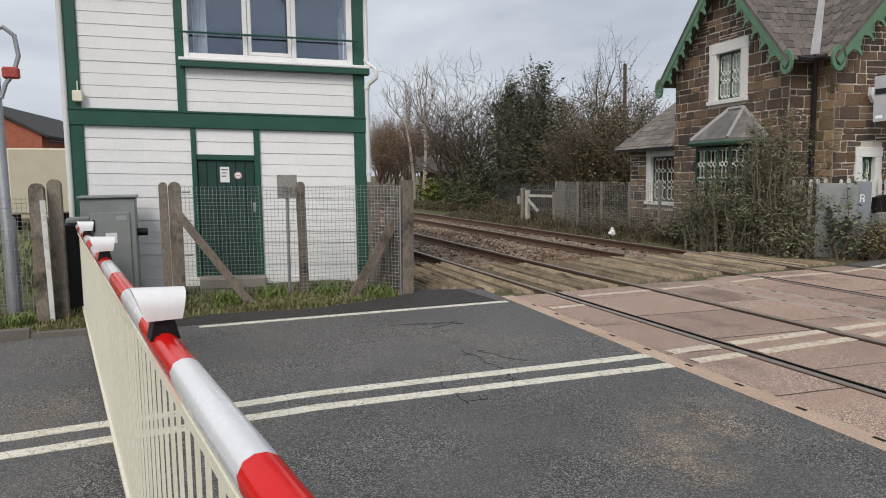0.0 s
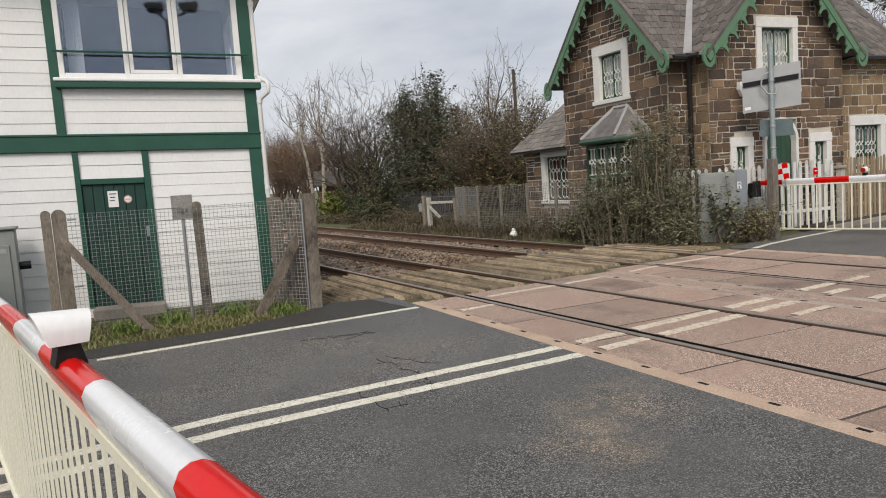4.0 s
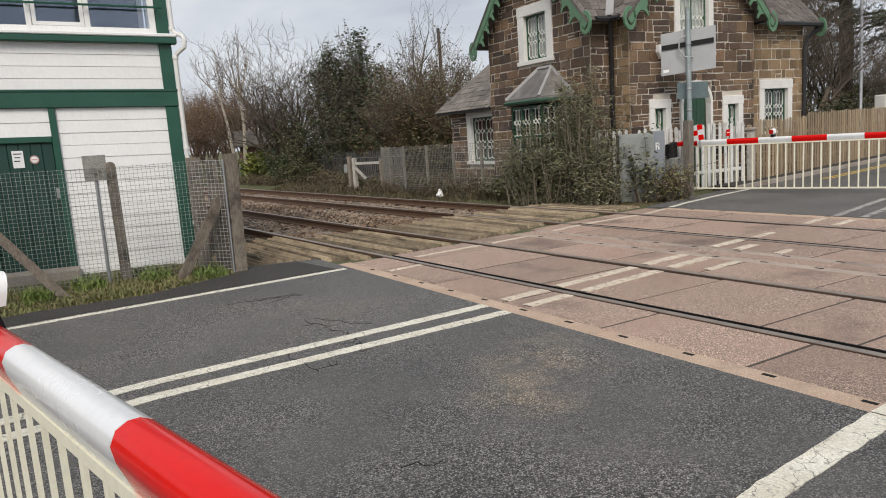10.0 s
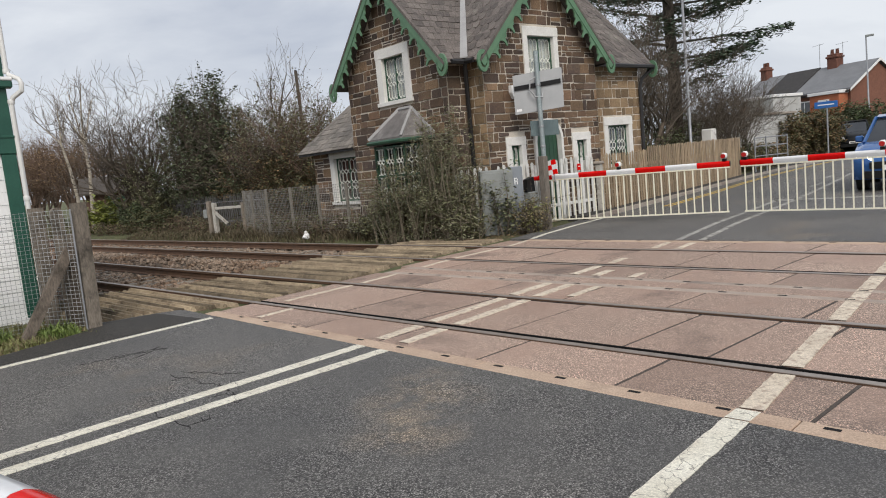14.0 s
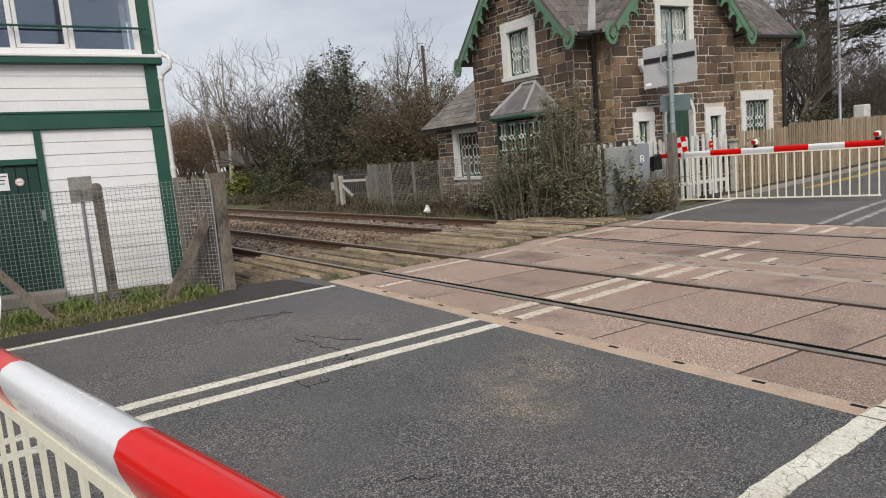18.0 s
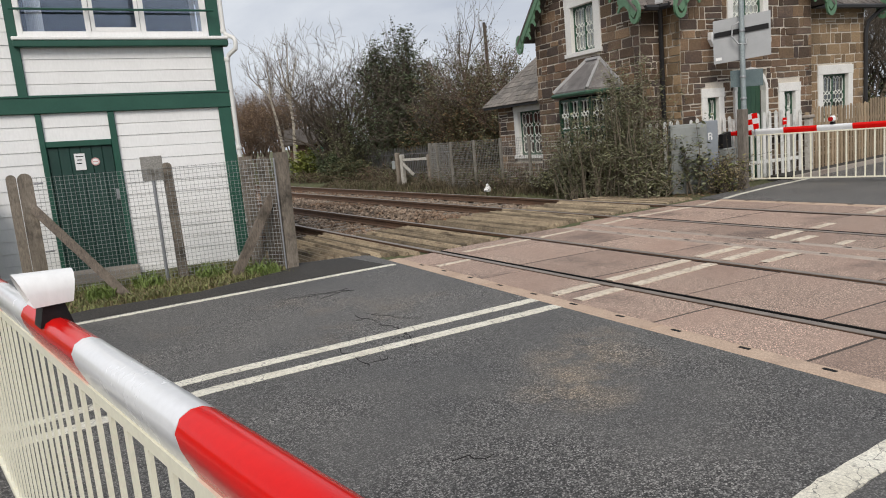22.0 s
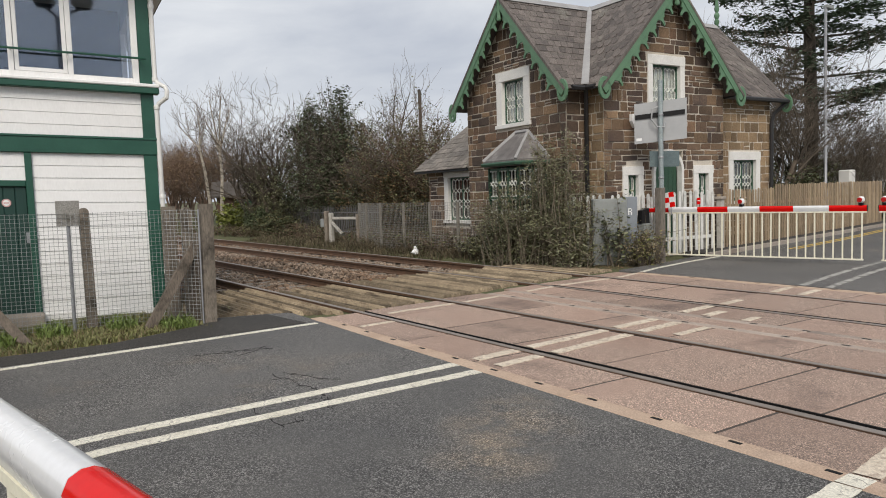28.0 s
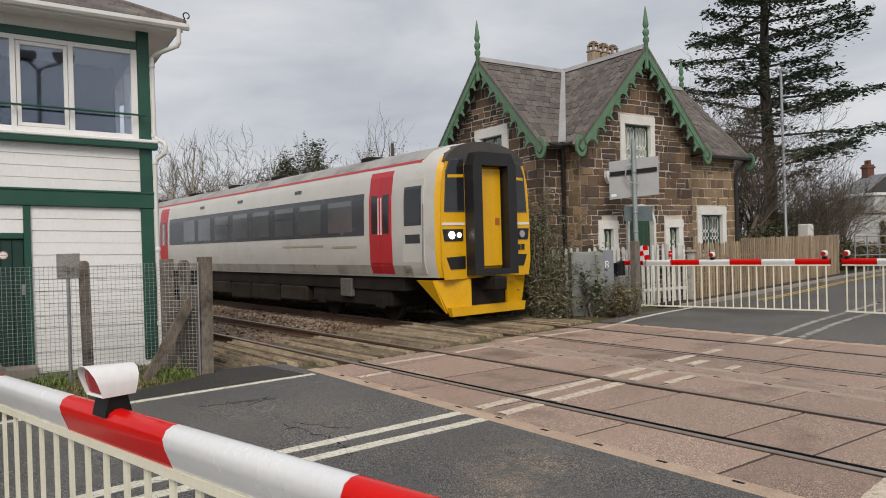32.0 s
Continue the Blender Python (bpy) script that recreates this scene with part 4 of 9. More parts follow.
dp.path([(-2.43, FY - 0.55, 5.08), (-2.43, FY - 0.55, 4.88), (-2.45, FY - 0.53, 4.83), (px + 0.05, FY - 0.10, 4.77), (px, FY - 0.03, 4.72), (px, FY - 0.03, 3.56), (px + 0.02, FY - 0.05, 3.47), (px + 0.12, FY - 0.16, 3.40), (px + 0.14, FY - 0.18, 3.34),
         (px + 0.13, FY - 0.17, 3.24), (px + 0.03, FY - 0.05, 3.16), (px, FY - 0.03, 3.08), (px, FY - 0.03, 0.15)], 0.034, 10)
part("downpipe", dp, PVC, sigbox, "white plastic downpipe with a swan neck", smooth=True)
for zc in (4.6, 3.52, 3.1, 1.75, 0.6):
    part("pipe_clip", bm_().lathe([(0.042, -0.03), (0.045, -0.02), (0.045, 0.02), (0.042, 0.03)], (px, FY - 0.03, zc), 10), PVC, sigbox, smooth=True)
part("downpipe", bm_().path([(-7.3, FY - 0.1, 5.15), (-7.2, FY - 0.03, 4.9), (-7.2, FY - 0.03, 0.1)], 0.04, 10), PVC, sigbox, "white plastic downpipe", smooth=True)
lb = part("outside_lamp", bm_().box((-7.08, FY - 0.1, 2.72), (-6.94, FY - 0.022, 2.88), 0.012), CREAM, sigbox, "cream junction box with a short aerial")
part("aerial", bm_().tube((-7.01, FY - 0.06, 2.88), (-7.01, FY - 0.06, 3.02), 0.010, n=6), CREAM, lb)

# ------------------------------------------------------------ stone crossing house
HT = -5.112
XA, YB, XC, YC, HW, XE, ZR, ZE = 6.468, 6.206, 7.084, 6.76, 2.057, 13.91, 6.42, 4.24
PITCH = (ZR - ZE) / HW
HO = Vector((10.0, 8.8, 0.0))
house = thing("crossing_house", "brown sandstone Victorian crossing house with green fretted bargeboards", "house", at=frame_at(HT, HO), turn=HT)


def hm():
    return M(HO)


BASE = -0.25
core = hm()
core.prism([(XA + 0.06, YC + 0.06, BASE), (XA + 0.06, YC + 2 * HW - 0.06, BASE), (XA + 0.06, YC + 2 * HW - 0.06, ZE), (XA + 0.06, YC + HW, ZR - 0.1), (XA + 0.06, YC + 0.06, ZE)], (XE - XA - 0.12, 0, 0))
stone_cache = {}
stone_count = 0


def rough_block(m, c, u, nrm, hw, hh, proud, rr):
    """One rough-dressed stone: a skewed outline with worn corners, its face set proud of the mortar."""
    j, k = min(0.014, hw * 0.2), min(0.022, hw * 0.3, hh * 0.3)
    q = [(sx * hw + rr.uniform(-j, j * 0.6) * sx, sz * hh + rr.uniform(-j, j * 0.6) * sz) for sx, sz in ((-1, -1), (1, -1), (1, 1), (-1, 1))]
    ring = []
    for i in range(4):
        (x0, z0), (xp, zp), (xn, zn) = q[i], q[i - 1], q[(i + 1) % 4]
        for xo, zo in ((xp, zp), (xn, zn)):
            L = math.hypot(xo - x0, zo - z0)
            f = k * rr.uniform(0.3, 1.0) / L
            ring.append((x0 + (xo - x0) * f, z0 + (zo - z0) * f))
    n0 = len(m.v)
    up = Vector((0, 0, 1))
    for d, s in ((-0.02, 1.0), (proud * 0.55, 1.0), (proud, 0.93)):
        m.v += [c + u * x * s + up * z * s + nrm * (d + (rr.uniform(-0.003, 0.003) if d == proud else 0)) for x, z in ring]
    flip = u.cross(up).dot(nrm) < 0
    fs = [tuple(n0 + 16 + i for i in range(8))]
    for r in (0, 8):
        fs += [(n0 + r + i, n0 + r + (i + 1) % 8, n0 + r + 8 + (i + 1) % 8, n0 + r + 8 + i) for i in range(8)]
    m.f += [f[::-1] for f in fs] if flip else fs


def stone_wall(name, origin, u, nrm, length, top, holes, material, seed, label, budget, zb=BASE):
    """A wall slab of mortar with separate blocks on its face. top(s) gives the height at s along the wall; holes are (s0, s1, z0, z1)."""
    global stone_count
    rr = random.Random(seed)
    u, nrm, o = Vector(u), Vector(nrm), Vector(origin)
    slab = hm()
    ss = sorted({0.0, length, *[h[0] for h in holes], *[h[1] for h in holes], *[length * k / 8 for k in range(9)]})
    for a, b in zip(ss, ss[1:]):
        mid = (a + b) / 2
        cuts = sorted((h[2], h[3]) for h in holes if h[0] <= mid <= h[1])
        z = zb
        for c0, c1 in cuts + [(None, None)]:
            if c0 is None:
                ztop = (top(a), top(b))
            else:
                ztop = (c0, c0)
            if min(ztop) > z:
                slab.prism([o + u * a + Vector((0, 0, z)), o + u * b + Vector((0, 0, z)), o + u * b + Vector((0, 0, ztop[1])), o + u * a + Vector((0, 0, ztop[0]))], nrm * -0.3)
            z = c1
    wall = part(name, slab, MORTAR, house, label)
    rest = hm()
    z = zb
    cnt = 0
    tmax = max(top(length * k / 40) for k in range(41))
    while z < tmax:
        h = rr.choice((0.13, 0.17, 0.22, 0.27))
        s = -rr.uniform(0, 0.3)
        while s < length:
            ln = rr.choice((0.16, 0.25, 0.36, 0.50))
            sub = [(h, z)] if rr.random() < 0.87 else [(h / 2, z), (h / 2, z + h / 2)]
            for hh, zz in sub:
                lo, hi = max(s, 0.0), min(s + ln, length)
                tri = [q for q in [length * k / 60 for k in range(61)] if top(q) >= zz + hh]
                if not tri:
                    continue
                lo, hi = max(lo, tri[0]), min(hi, tri[-1])
                segs = [(lo, hi)]
                for h0, h1, k0, k1 in holes:
                    if zz + hh > k0 + 0.02 and zz < k1 - 0.02:
                        segs = [g for a, b in segs for g in ((a, min(b, h0)), (max(a, h1), b))]
                for a, b in segs:
                    if b - a < 0.05:
                        continue
                    g = 0.0085
                    full = abs(b - a - ln) < 1e-6 and cnt < budget and 1.9 < zz < 4.6
                    pr = rr.uniform(0.006, 0.016)
                    if full:
                        key = (round(ln, 3), round(hh, 3), material.name, round(nrm.x), round(nrm.y), rr.randrange(4))
                        if key not in stone_cache:
                            q = M()
                            rough_block(q, Vector(), u, nrm, ln / 2 - g, hh / 2 - g, 0.006 + 0.004 * key[-1], rr)
                            stone_cache[key] = q.mesh("stone", material)
                        so = part("stone", stone_cache[key], material, wall)
                        so.location = o + u * (a + b) / 2 + Vector((0, 0, zz + hh / 2)) + nrm * pr * 0.4 - HO
                        cnt += 1
                    else:
                        rough_block(rest, o + u * (a + b) / 2 + Vector((0, 0, zz + hh / 2)), u, nrm, (b - a) / 2 - g, hh / 2 - g, pr, rr)
            s += ln
        z += h
    part("stonework", rest, material, wall, kind="stuff")
    return wall


def gable(s):
    return ZE + PITCH * (HW - abs(s - HW))


# openings: s along the wall, heights
A_HOLES = [(1.30, 2.68, 3.26, 4.68), (0.74, 2.78, 0.45, 2.45)]
B_HOLES = [(1.40, 2.66, 3.10, 4.76), (0.56, 1.22, 0.95, 2.14), (1.52, 2.59, 0.0, 2.50), (2.97, 3.69, 0.95, 2.15)]
stone_wall("wall", (XA, YC, 0), (0, 1, 0), (-1, 0, 0), 2 * HW, gable, A_HOLES, STONE, 3, "brown rubble sandstone gable wall towards the railway", 150)
stone_wall("wall", (XC, YB, 0), (1, 0, 0), (0, -1, 0), 2 * HW, gable, B_HOLES, STONE, 4, "brown sandstone gable wall towards the road", 150)
stone_wall("wall", (XA, YC, 0), (1, 0, 0), (0, -1, 0), XC - XA, lambda s: ZE - 0.03, [], STONE, 5, "sandstone return wall", 0)
stone_wall("wall", (XC, YB, 0), (0, 1, 0), (-1, 0, 0), YC - YB, lambda s: ZE - 0.03, [], ASHLAR, 6, "golden ashlar return wall", 0)
stone_wall("wall", (XC + 2 * HW, YC, 0), (1, 0, 0), (0, -1, 0), XE - XC - 2 * HW, lambda s: ZE, [(0.93, 2.25, 1.1, 2.53)], ASHLAR, 8, "golden sandstone wall beside the gable", 0)
stone_wall("wall", (XC + 2 * HW, YB, 0), (0, 1, 0), (1, 0, 0), YC - YB, lambda s: ZE - 0.03, [], ASHLAR, 9, "golden ashlar return wall", 0)
back = hm()
back.box((XE - 0.3, YC + 0.3, BASE), (XE, YC + 2 * HW, ZE))
back.prism([(XE - 0.3, YC, ZE), (XE - 0.3, YC + 2 * HW, ZE), (XE - 0.3, YC + HW, ZR - 0.1)], (0.3, 0, 0))
back.box((XA + 0.3, YC + 2 * HW - 0.3, BASE), (XE - 0.3, YC + 2 * HW, ZE))
part("wall", back, STONE, house, "sandstone rear walls")
part("upper_floor", hm().box((XA + 0.3, YC + 0.3, 2.75), (XE - 0.3, YC + 2 * HW - 0.3, 2.85)), DARKROOM, house)


def roof_slope(name, a, b, c, d, nrm, label, seed, scallop=True, slate=None):
    """Slates on the slope with eaves a-b and ridge d-c."""
    rr = random.Random(seed)
    a, b, c, d, nrm = [Vector(q) for q in (a, b, c, d, nrm)]
    nrm.normalize()
    slab = hm()
    slab.prism([a, b, c, d], nrm * -0.06)
    slate = slate or SLATE
    base = part(name, slab, slate, house, label)
    t = hm()
    ht = (d - a).length
    rows = int(ht / (0.165 if scallop else 0.12))
    for r in range(rows + 1):
        f0, f1 = r / rows - 0.02, min((r + 1.1) / rows, 1.0)
        la, lb = a.lerp(d, f0), b.lerp(c, f0)
        ua, ub = a.lerp(d, f1), b.lerp(c, f1)
        ln = (lb - la).length
        n = max(1, int(ln / (0.21 if scallop else 0.175)))
        for k in range(n + (r % 2)):
            s0 = min(max((k - (0.5 if r % 2 else 0)) / n, 0), 1)
            s1 = min(max((k + 1 - (0.5 if r % 2 else 0)) / n, 0), 1)
            if s1 - s0 < 0.02:
                continue
            e = 0.004 / ln
            p0, p1, p2, p3 = la.lerp(lb, s0 + e), la.lerp(lb, s1 - e), ua.lerp(ub, s1 - e), ua.lerp(ub, s0 + e)
            lift = nrm * (rr.uniform(0.012, 0.024) + 0.008 * (r % 2))
            if scallop and s1 - s0 > 0.6 / n:
                up = (p3 - p0) * 0.42
                poly = [p0 + up, p0.lerp(p1, 0.14) + up * 0.45, p0.lerp(p1, 0.33) + up * 0.1, p0.lerp(p1, 0.5), p0.lerp(p1, 0.67) + up * 0.1, p0.lerp(p1, 0.86) + up * 0.45, p1 + up, p2, p3]
            else:
                poly = [p0, p1, p2, p3]
            t.prism([q + nrm * 0.002 for q in poly], lift)
    part("slate_covering", t, slate, base, kind="stuff")
    return base


OV = 0.30
ze = ZE - 0.28 * PITCH
# railway gable ridge runs the whole length; the cross gable meets it in two valleys
roof_slope("roof", (XA - OV, YC - 0.28, ze), (XC - 0.28, YC - 0.28, ze), (XC + HW, YC + HW, ZR), (XA - OV, YC + HW, ZR), (0, -PITCH, 1), "slate roof slope beside the valley", 21, False)
roof_slope("roof", (XC + 2 * HW + 0.28, YC - 0.28, ze), (XE + 0.35, YC - 0.28, ze), (XE + 0.35, YC + HW, ZR), (XC + HW, YC + HW, ZR), (0, -PITCH, 1), "slate roof slope towards the road", 22)
roof_slope("roof", (XE + 0.35, YC + 2 * HW + 0.28, ze), (XA - OV, YC + 2 * HW + 0.28, ze), (XA - OV, YC + HW, ZR), (XE + 0.35, YC + HW, ZR), (0, PITCH, 1), "rear slate roof slope", 23, False)
roof_slope("roof", (XC - 0.28, YC - 0.28, ze), (XC - 0.28, YB - OV, ze), (XC + HW, YB - OV, ZR), (XC + HW, YC + HW, ZR), (-PITCH, 0, 1), "patterned slate slope of the cross gable", 24)
roof_slope("roof", (XC + 2 * HW + 0.28, YB - OV, ze), (XC + 2 * HW + 0.28, YC - 0.28, ze), (XC + HW, YC + HW, ZR), (XC + HW, YB - OV, ZR), (PITCH, 0, 1), "slate slope of the cross gable", 25, False)
va = hm()
for sx in (-1, 1):
    e0 = Vector((XC + HW + sx * (HW + 0.30), YC - 0.30, ze + 0.075))
    e1 = Vector((XC + HW, YC + HW, ZR + 0.075))
    w = Vector((0.062, 0.062 * sx, 0))
    va.prism([e0 - w, e0 + w, e1 + w * 0.6, e1 - w * 0.6], (0, 0, 0.03))
part("valley_lead", va, LEAD, house, "pale lead valley")
rg = hm()
rg.prism([(XA - OV, YC + HW - 0.13, ZR - 0.055), (XA - OV, YC + HW, ZR + 0.09), (XA - OV, YC + HW + 0.13, ZR - 0.055)], (XE + 0.35 - XA + OV, 0, 0))
rg.prism([(XC + HW - 0.13, YB - OV, ZR - 0.055), (XC + HW, YB - OV, ZR + 0.092), (XC + HW + 0.13, YB - OV, ZR - 0.055)], (0, YC + HW - YB + OV, 0))
part("ridge_capping", rg, LEAD, house, "lead ridge capping")


def bargeboards(axis_pt, along, face, label):
    """A pair of fretted bargeboards; axis_pt is the apex, along the level direction of the gable, face its outward normal."""
    ap, al, fc = Vector(axis_pt), Vector(along), Vector(face)
    out = []
    for side in (-1, 1):
        d = (al * side * 1.0 + Vector((0, 0, -PITCH)))
        run = HW + 0.36
        L = run * d.length
        d.normalize()
        inn = (Vector((0, 0, -1)) - d * Vector((0, 0, -1)).dot(d)).normalized()
        b = hm()
        b.prism([ap, ap + d * L, ap + d * L + inn * 0.17, ap + inn * 0.17 + d * 0.02], fc * 0.05)
        bo = part("bargeboard", b, BARGE, house, label)
        cap = hm().prism([ap + fc * 0.06 - inn * 0.03, ap + d * L + fc * 0.06 - inn * 0.03, ap + d * L + fc * 0.06 + inn * 0.025, ap + fc * 0.06 + inn * 0.025], fc * -0.09)
        part("verge_capping", cap, SLATE, bo)
        n = 7
        for k in range(n):
            fret = hm()
            c = ap + d * (0.35 + k * (L - 0.75) / n) + inn * 0.16
            pit = (L - 0.75) / n
            arc = [(1.0, 0.0), (1.0, 0.025), (0.90, 0.05), (0.80, 0.10), (0.79, 0.17), (0.83, 0.215), (0.76, 0.235), (0.68, 0.21), (0.62, 0.13), (0.52, 0.085), (0.44, 0.11), (0.39, 0.09), (0.28, 0.045), (0.0, 0.02), (0.0, 0.0)]
            fret.prism([c + d * pit * s + inn * h * 1.15 for s, h in arc], fc * 0.035)
            part("fretwork", fret, BARGE, bo)
        e = ap + d * (L - 0.02)
        drop = hm()
        ring = []
        for i in range(15):
            a = i / 14 * 2 * math.pi
            ring.append((a, 0.17 + 0.03 * math.cos(a)))
        cen = e - d * 0.16 + Vector((0, 0, -0.13))
        vs = []
        for a, r in ring[:-1]:
            w_ = al * side * math.cos(a) + Vector((0, 0, 1.45 * math.sin(a)))
            vs += [cen + w_ * r, cen + w_ * r * 0.62, cen + w_ * r * 0.62 + fc * 0.05, cen + w_ * r + fc * 0.05]
        n_ = len(ring) - 1
        drop.add(vs, [tuple(4 * (i if k < 2 else (i + 1) % n_) + c for k, c in enumerate((j, (j + 1) % 4, (j + 1) % 4, j))) for i in range(n_) for j in range(4)])
        part("bargeboard_drop", drop, BARGE, bo)
    f = hm().lathe([(0.05, -0.55), (0.065, -0.5), (0.05, -0.45), (0.05, 0.10), (0.075, 0.13), (0.075, 0.22), (0.045, 0.25), (0.07, 0.31), (0.085, 0.36), (0.07, 0.42), (0.04, 0.45), (0.06, 0.5), (0.075, 0.55), (0.05, 0.72), (0.02, 0.95), (0.004, 1.02)], ap + fc * 0.03, 8)
    part("finial", f, BARGE, house, "turned grey-green timber finial", smooth=True)


bargeboards((XA - OV, YC + HW, ZR), (0, 1, 0), (-1, 0, 0), "light green fretted bargeboard")
bargeboards((XC + HW, YB - OV, ZR), (1, 0, 0), (0, -1, 0), "light green fretted bargeboard")
bargeboards((XE + 0.35, YC + HW, ZR), (0, 1, 0), (1, 0, 0), "light green fretted bargeboard")


def lattice_window(o, u, n, w, h, surround, z, rows, cols, green=0.0, hood=True, sill=True, depth=0.14):
    """A window with a painted stone surround, glass over a near-black panel, frame and a lattice of long hexagons. o is
    the lower corner of the outside of the surround.
    """
    o, u, n = Vector(o), Vector(u), Vector(n)
    up = Vector((0, 0, 1))
    f = hm()

    def bar(s0, s1, z0, z1, d0, d1, m=f, c=0.006):
        m.box(o + u * s0 + up * z0 + n * d0, o + u * s1 + up * z1 + n * d1, c)
    a, b = surround
    bar(0, a, 0.0, h - b, -depth, 0.035)
    bar(w - a, w, 0.0, h - b, -depth, 0.035)
    bar(-0.012, w + 0.012, h - b, h, -depth, 0.04)
    if sill:
        bar(-0.04, w + 0.04, -0.10, 0.0, -depth, 0.07)
    wo = part("window", f, WHITESTONE, house, "window with a white-painted stone surround")
    fm = hm()
    iw, ih = w - 2 * a, h - b
    for s0, s1, z0, z1 in ((a, a + 0.035, 0, ih), (w - a - 0.035, w - a, 0, ih), (a + 0.035, w - a - 0.035, 0, 0.04), (a + 0.035, w - a - 0.035, ih - 0.04, ih), (w / 2 - 0.018, w / 2 + 0.018, 0.04, ih - 0.04)):
        bar(s0, s1, z0, z1, -0.12, -0.07, fm, 0.004)
    if rows > 3:
        bar(a + 0.045, w / 2 - 0.023, ih * 0.5 - 0.02, ih * 0.5 + 0.02, -0.118, -0.072, fm, 0.004)
        bar(w / 2 + 0.023, w - a - 0.045, ih * 0.5 - 0.02, ih * 0.5 + 0.02, -0.118, -0.072, fm, 0.004)
    part("window_frame", fm, WINGREEN, wo, "dark green frame")
    lt = hm()
    for half in (0, 1):
        x0 = a + 0.05 if half == 0 else w / 2 + 0.025
        x1 = w / 2 - 0.025 if half == 0 else w - a - 0.05
        cw = (x1 - x0) / cols
        steps = [0.0, 0.40, 0.58, 1.0] if rows == 2 else [0.0, 0.30, 0.42, 0.70, 1.0]
        for r in range(len(steps) - 1):
            rh = (ih - 0.1) * (steps[r + 1] - steps[r])
            for c in range(cols):
                xa, xb = x0 + c * cw, x0 + (c + 1) * cw
                za, zb = 0.05 + steps[r] * (ih - 0.1), 0.05 + steps[r + 1] * (ih - 0.1)
                xm = (xa + xb) / 2
                k = min(0.07, rh * 0.22)
                q = [(xa, za + k), (xm, za), (xb, za + k), (xb, zb - k), (xm, zb), (xa, zb - k), (xa, za + k)]
                for (p, zp), (r2, zr2) in zip(q, q[1:]):
                    lt.tube(o + u * p + up * zp + n * -0.098, o + u * r2 + up * zr2 + n * -0.098, 0.0105, n=4, cap=False)
    part("lattice", lt, WINBAR, wo, "pale cast-iron lattice")
    gl = hm()
    gl.box(o + u * (a + 0.02) + up * 0.01 + n * -0.112, o + u * (w - a - 0.02) + up * (ih - 0.01) + n * -0.106)
    g = part("pane", gl, GLASS, wo)
    g.visible_shadow = False
    # panel close behind the pane, room shade put into its near-black colour
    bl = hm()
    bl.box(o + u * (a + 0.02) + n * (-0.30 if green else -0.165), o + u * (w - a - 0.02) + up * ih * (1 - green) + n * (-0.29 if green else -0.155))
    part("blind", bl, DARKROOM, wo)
    if green:
        cb = hm().box(o + u * (a + 0.02) + up * 0.02 + n * -0.17, o + u * (w - a - 0.02) + up * (ih - 0.02) + n * -0.16)
        part("net_curtain", cb, mat("pale_net_curtain", (0.36, 0.36, 0.335), (0.44, 0.44, 0.41), 5, 0.9, bump=0.1), wo)
    return wo


lattice_window((XA, YC + 2.68, 3.36), (0, -1, 0), (-1, 0, 0), 1.38, 1.32, (0.24, 0.24), 0, 2, 3, 0.6)
lattice_window((XC + 1.40, YB, 3.20), (1, 0, 0), (0, -1, 0), 1.26, 1.56, (0.16, 0.22), 0, 2, 3, 0.6)
lattice_window((XC + 0.56, YB, 1.05), (1, 0, 0), (0, -1, 0), 0.66, 1.09, (0.16, 0.20), 0, 2, 2)
lattice_window((XC + 2.97, YB, 1.05), (1, 0, 0), (0, -1, 0), 0.72, 1.10, (0.17, 0.20), 0, 2, 2)
lattice_window((XC + 2 * HW + 0.93, YC, 1.2), (1, 0, 0), (0, -1, 0), 1.32, 1.33, (0.18, 0.23), 0, 2, 3, 0.0)

# door with an arched head under a small hood
hd = part("door", hm().box((XC + 1.60, YB + 0.125, 0.05), (XC + 2.51, YB + 0.16, 2.49)), WINGREEN, house, "green boarded front door with an arched white surround")
for k in range(6):
    part("plank", hm().box((XC + 1.61 + 0.148 * k, YB + 0.10, 0.05), (XC + 1.752 + 0.148 * k, YB + 0.124, 2.46), 0.006), WINGREEN, hd)
arch = hm()
cx, cz, r0, r1 = XC + 2.055, 2.02, 0.45, 0.53
for i in range(12):
    a0, a1 = math.pi * i / 12, math.pi * (i + 1) / 12
    arch.prism([(cx + r0 * math.cos(a0), YB + 0.1, cz + r0 * math.sin(a0)), (cx + r1 * math.cos(a0), YB + 0.1, cz + r1 * math.sin(a0)), (cx + r1 * math.cos(a1), YB + 0.1, cz + r1 * math.sin(a1)), (cx + r0 * math.cos(a1), YB + 0.1, cz + r0 * math.sin(a1))], (0, -0.16, 0))
arch.box((cx - r1, YB - 0.06, 0.0), (cx - r0, YB + 0.1, cz), 0.008)
arch.box((cx + r0, YB - 0.06, 0.0), (cx + r1, YB + 0.1, cz), 0.008)
part("door_surround", arch, WHITESTONE, hd, "white arched stone surround")
# near-black panel behind the door head, indoor shade painted as its colour
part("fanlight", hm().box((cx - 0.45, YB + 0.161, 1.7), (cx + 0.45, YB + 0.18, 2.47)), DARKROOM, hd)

# bay window on the railway side
bay = hm()
BY0, BY1, BD = YC + 0.74, YC + 2.78, 0.52
plan = [(XA + 0.02, BY0), (XA - BD, BY0 + 0.42), (XA - BD, BY1 - 0.42), (XA + 0.02, BY1)]
bay.prism([(x, y, BASE) for x, y in plan], (0, 0, 0.75 - BASE))
bo = part("bay_window", bay, STONE, house, "canted bay window with a slate and lead roof")
fr = hm()
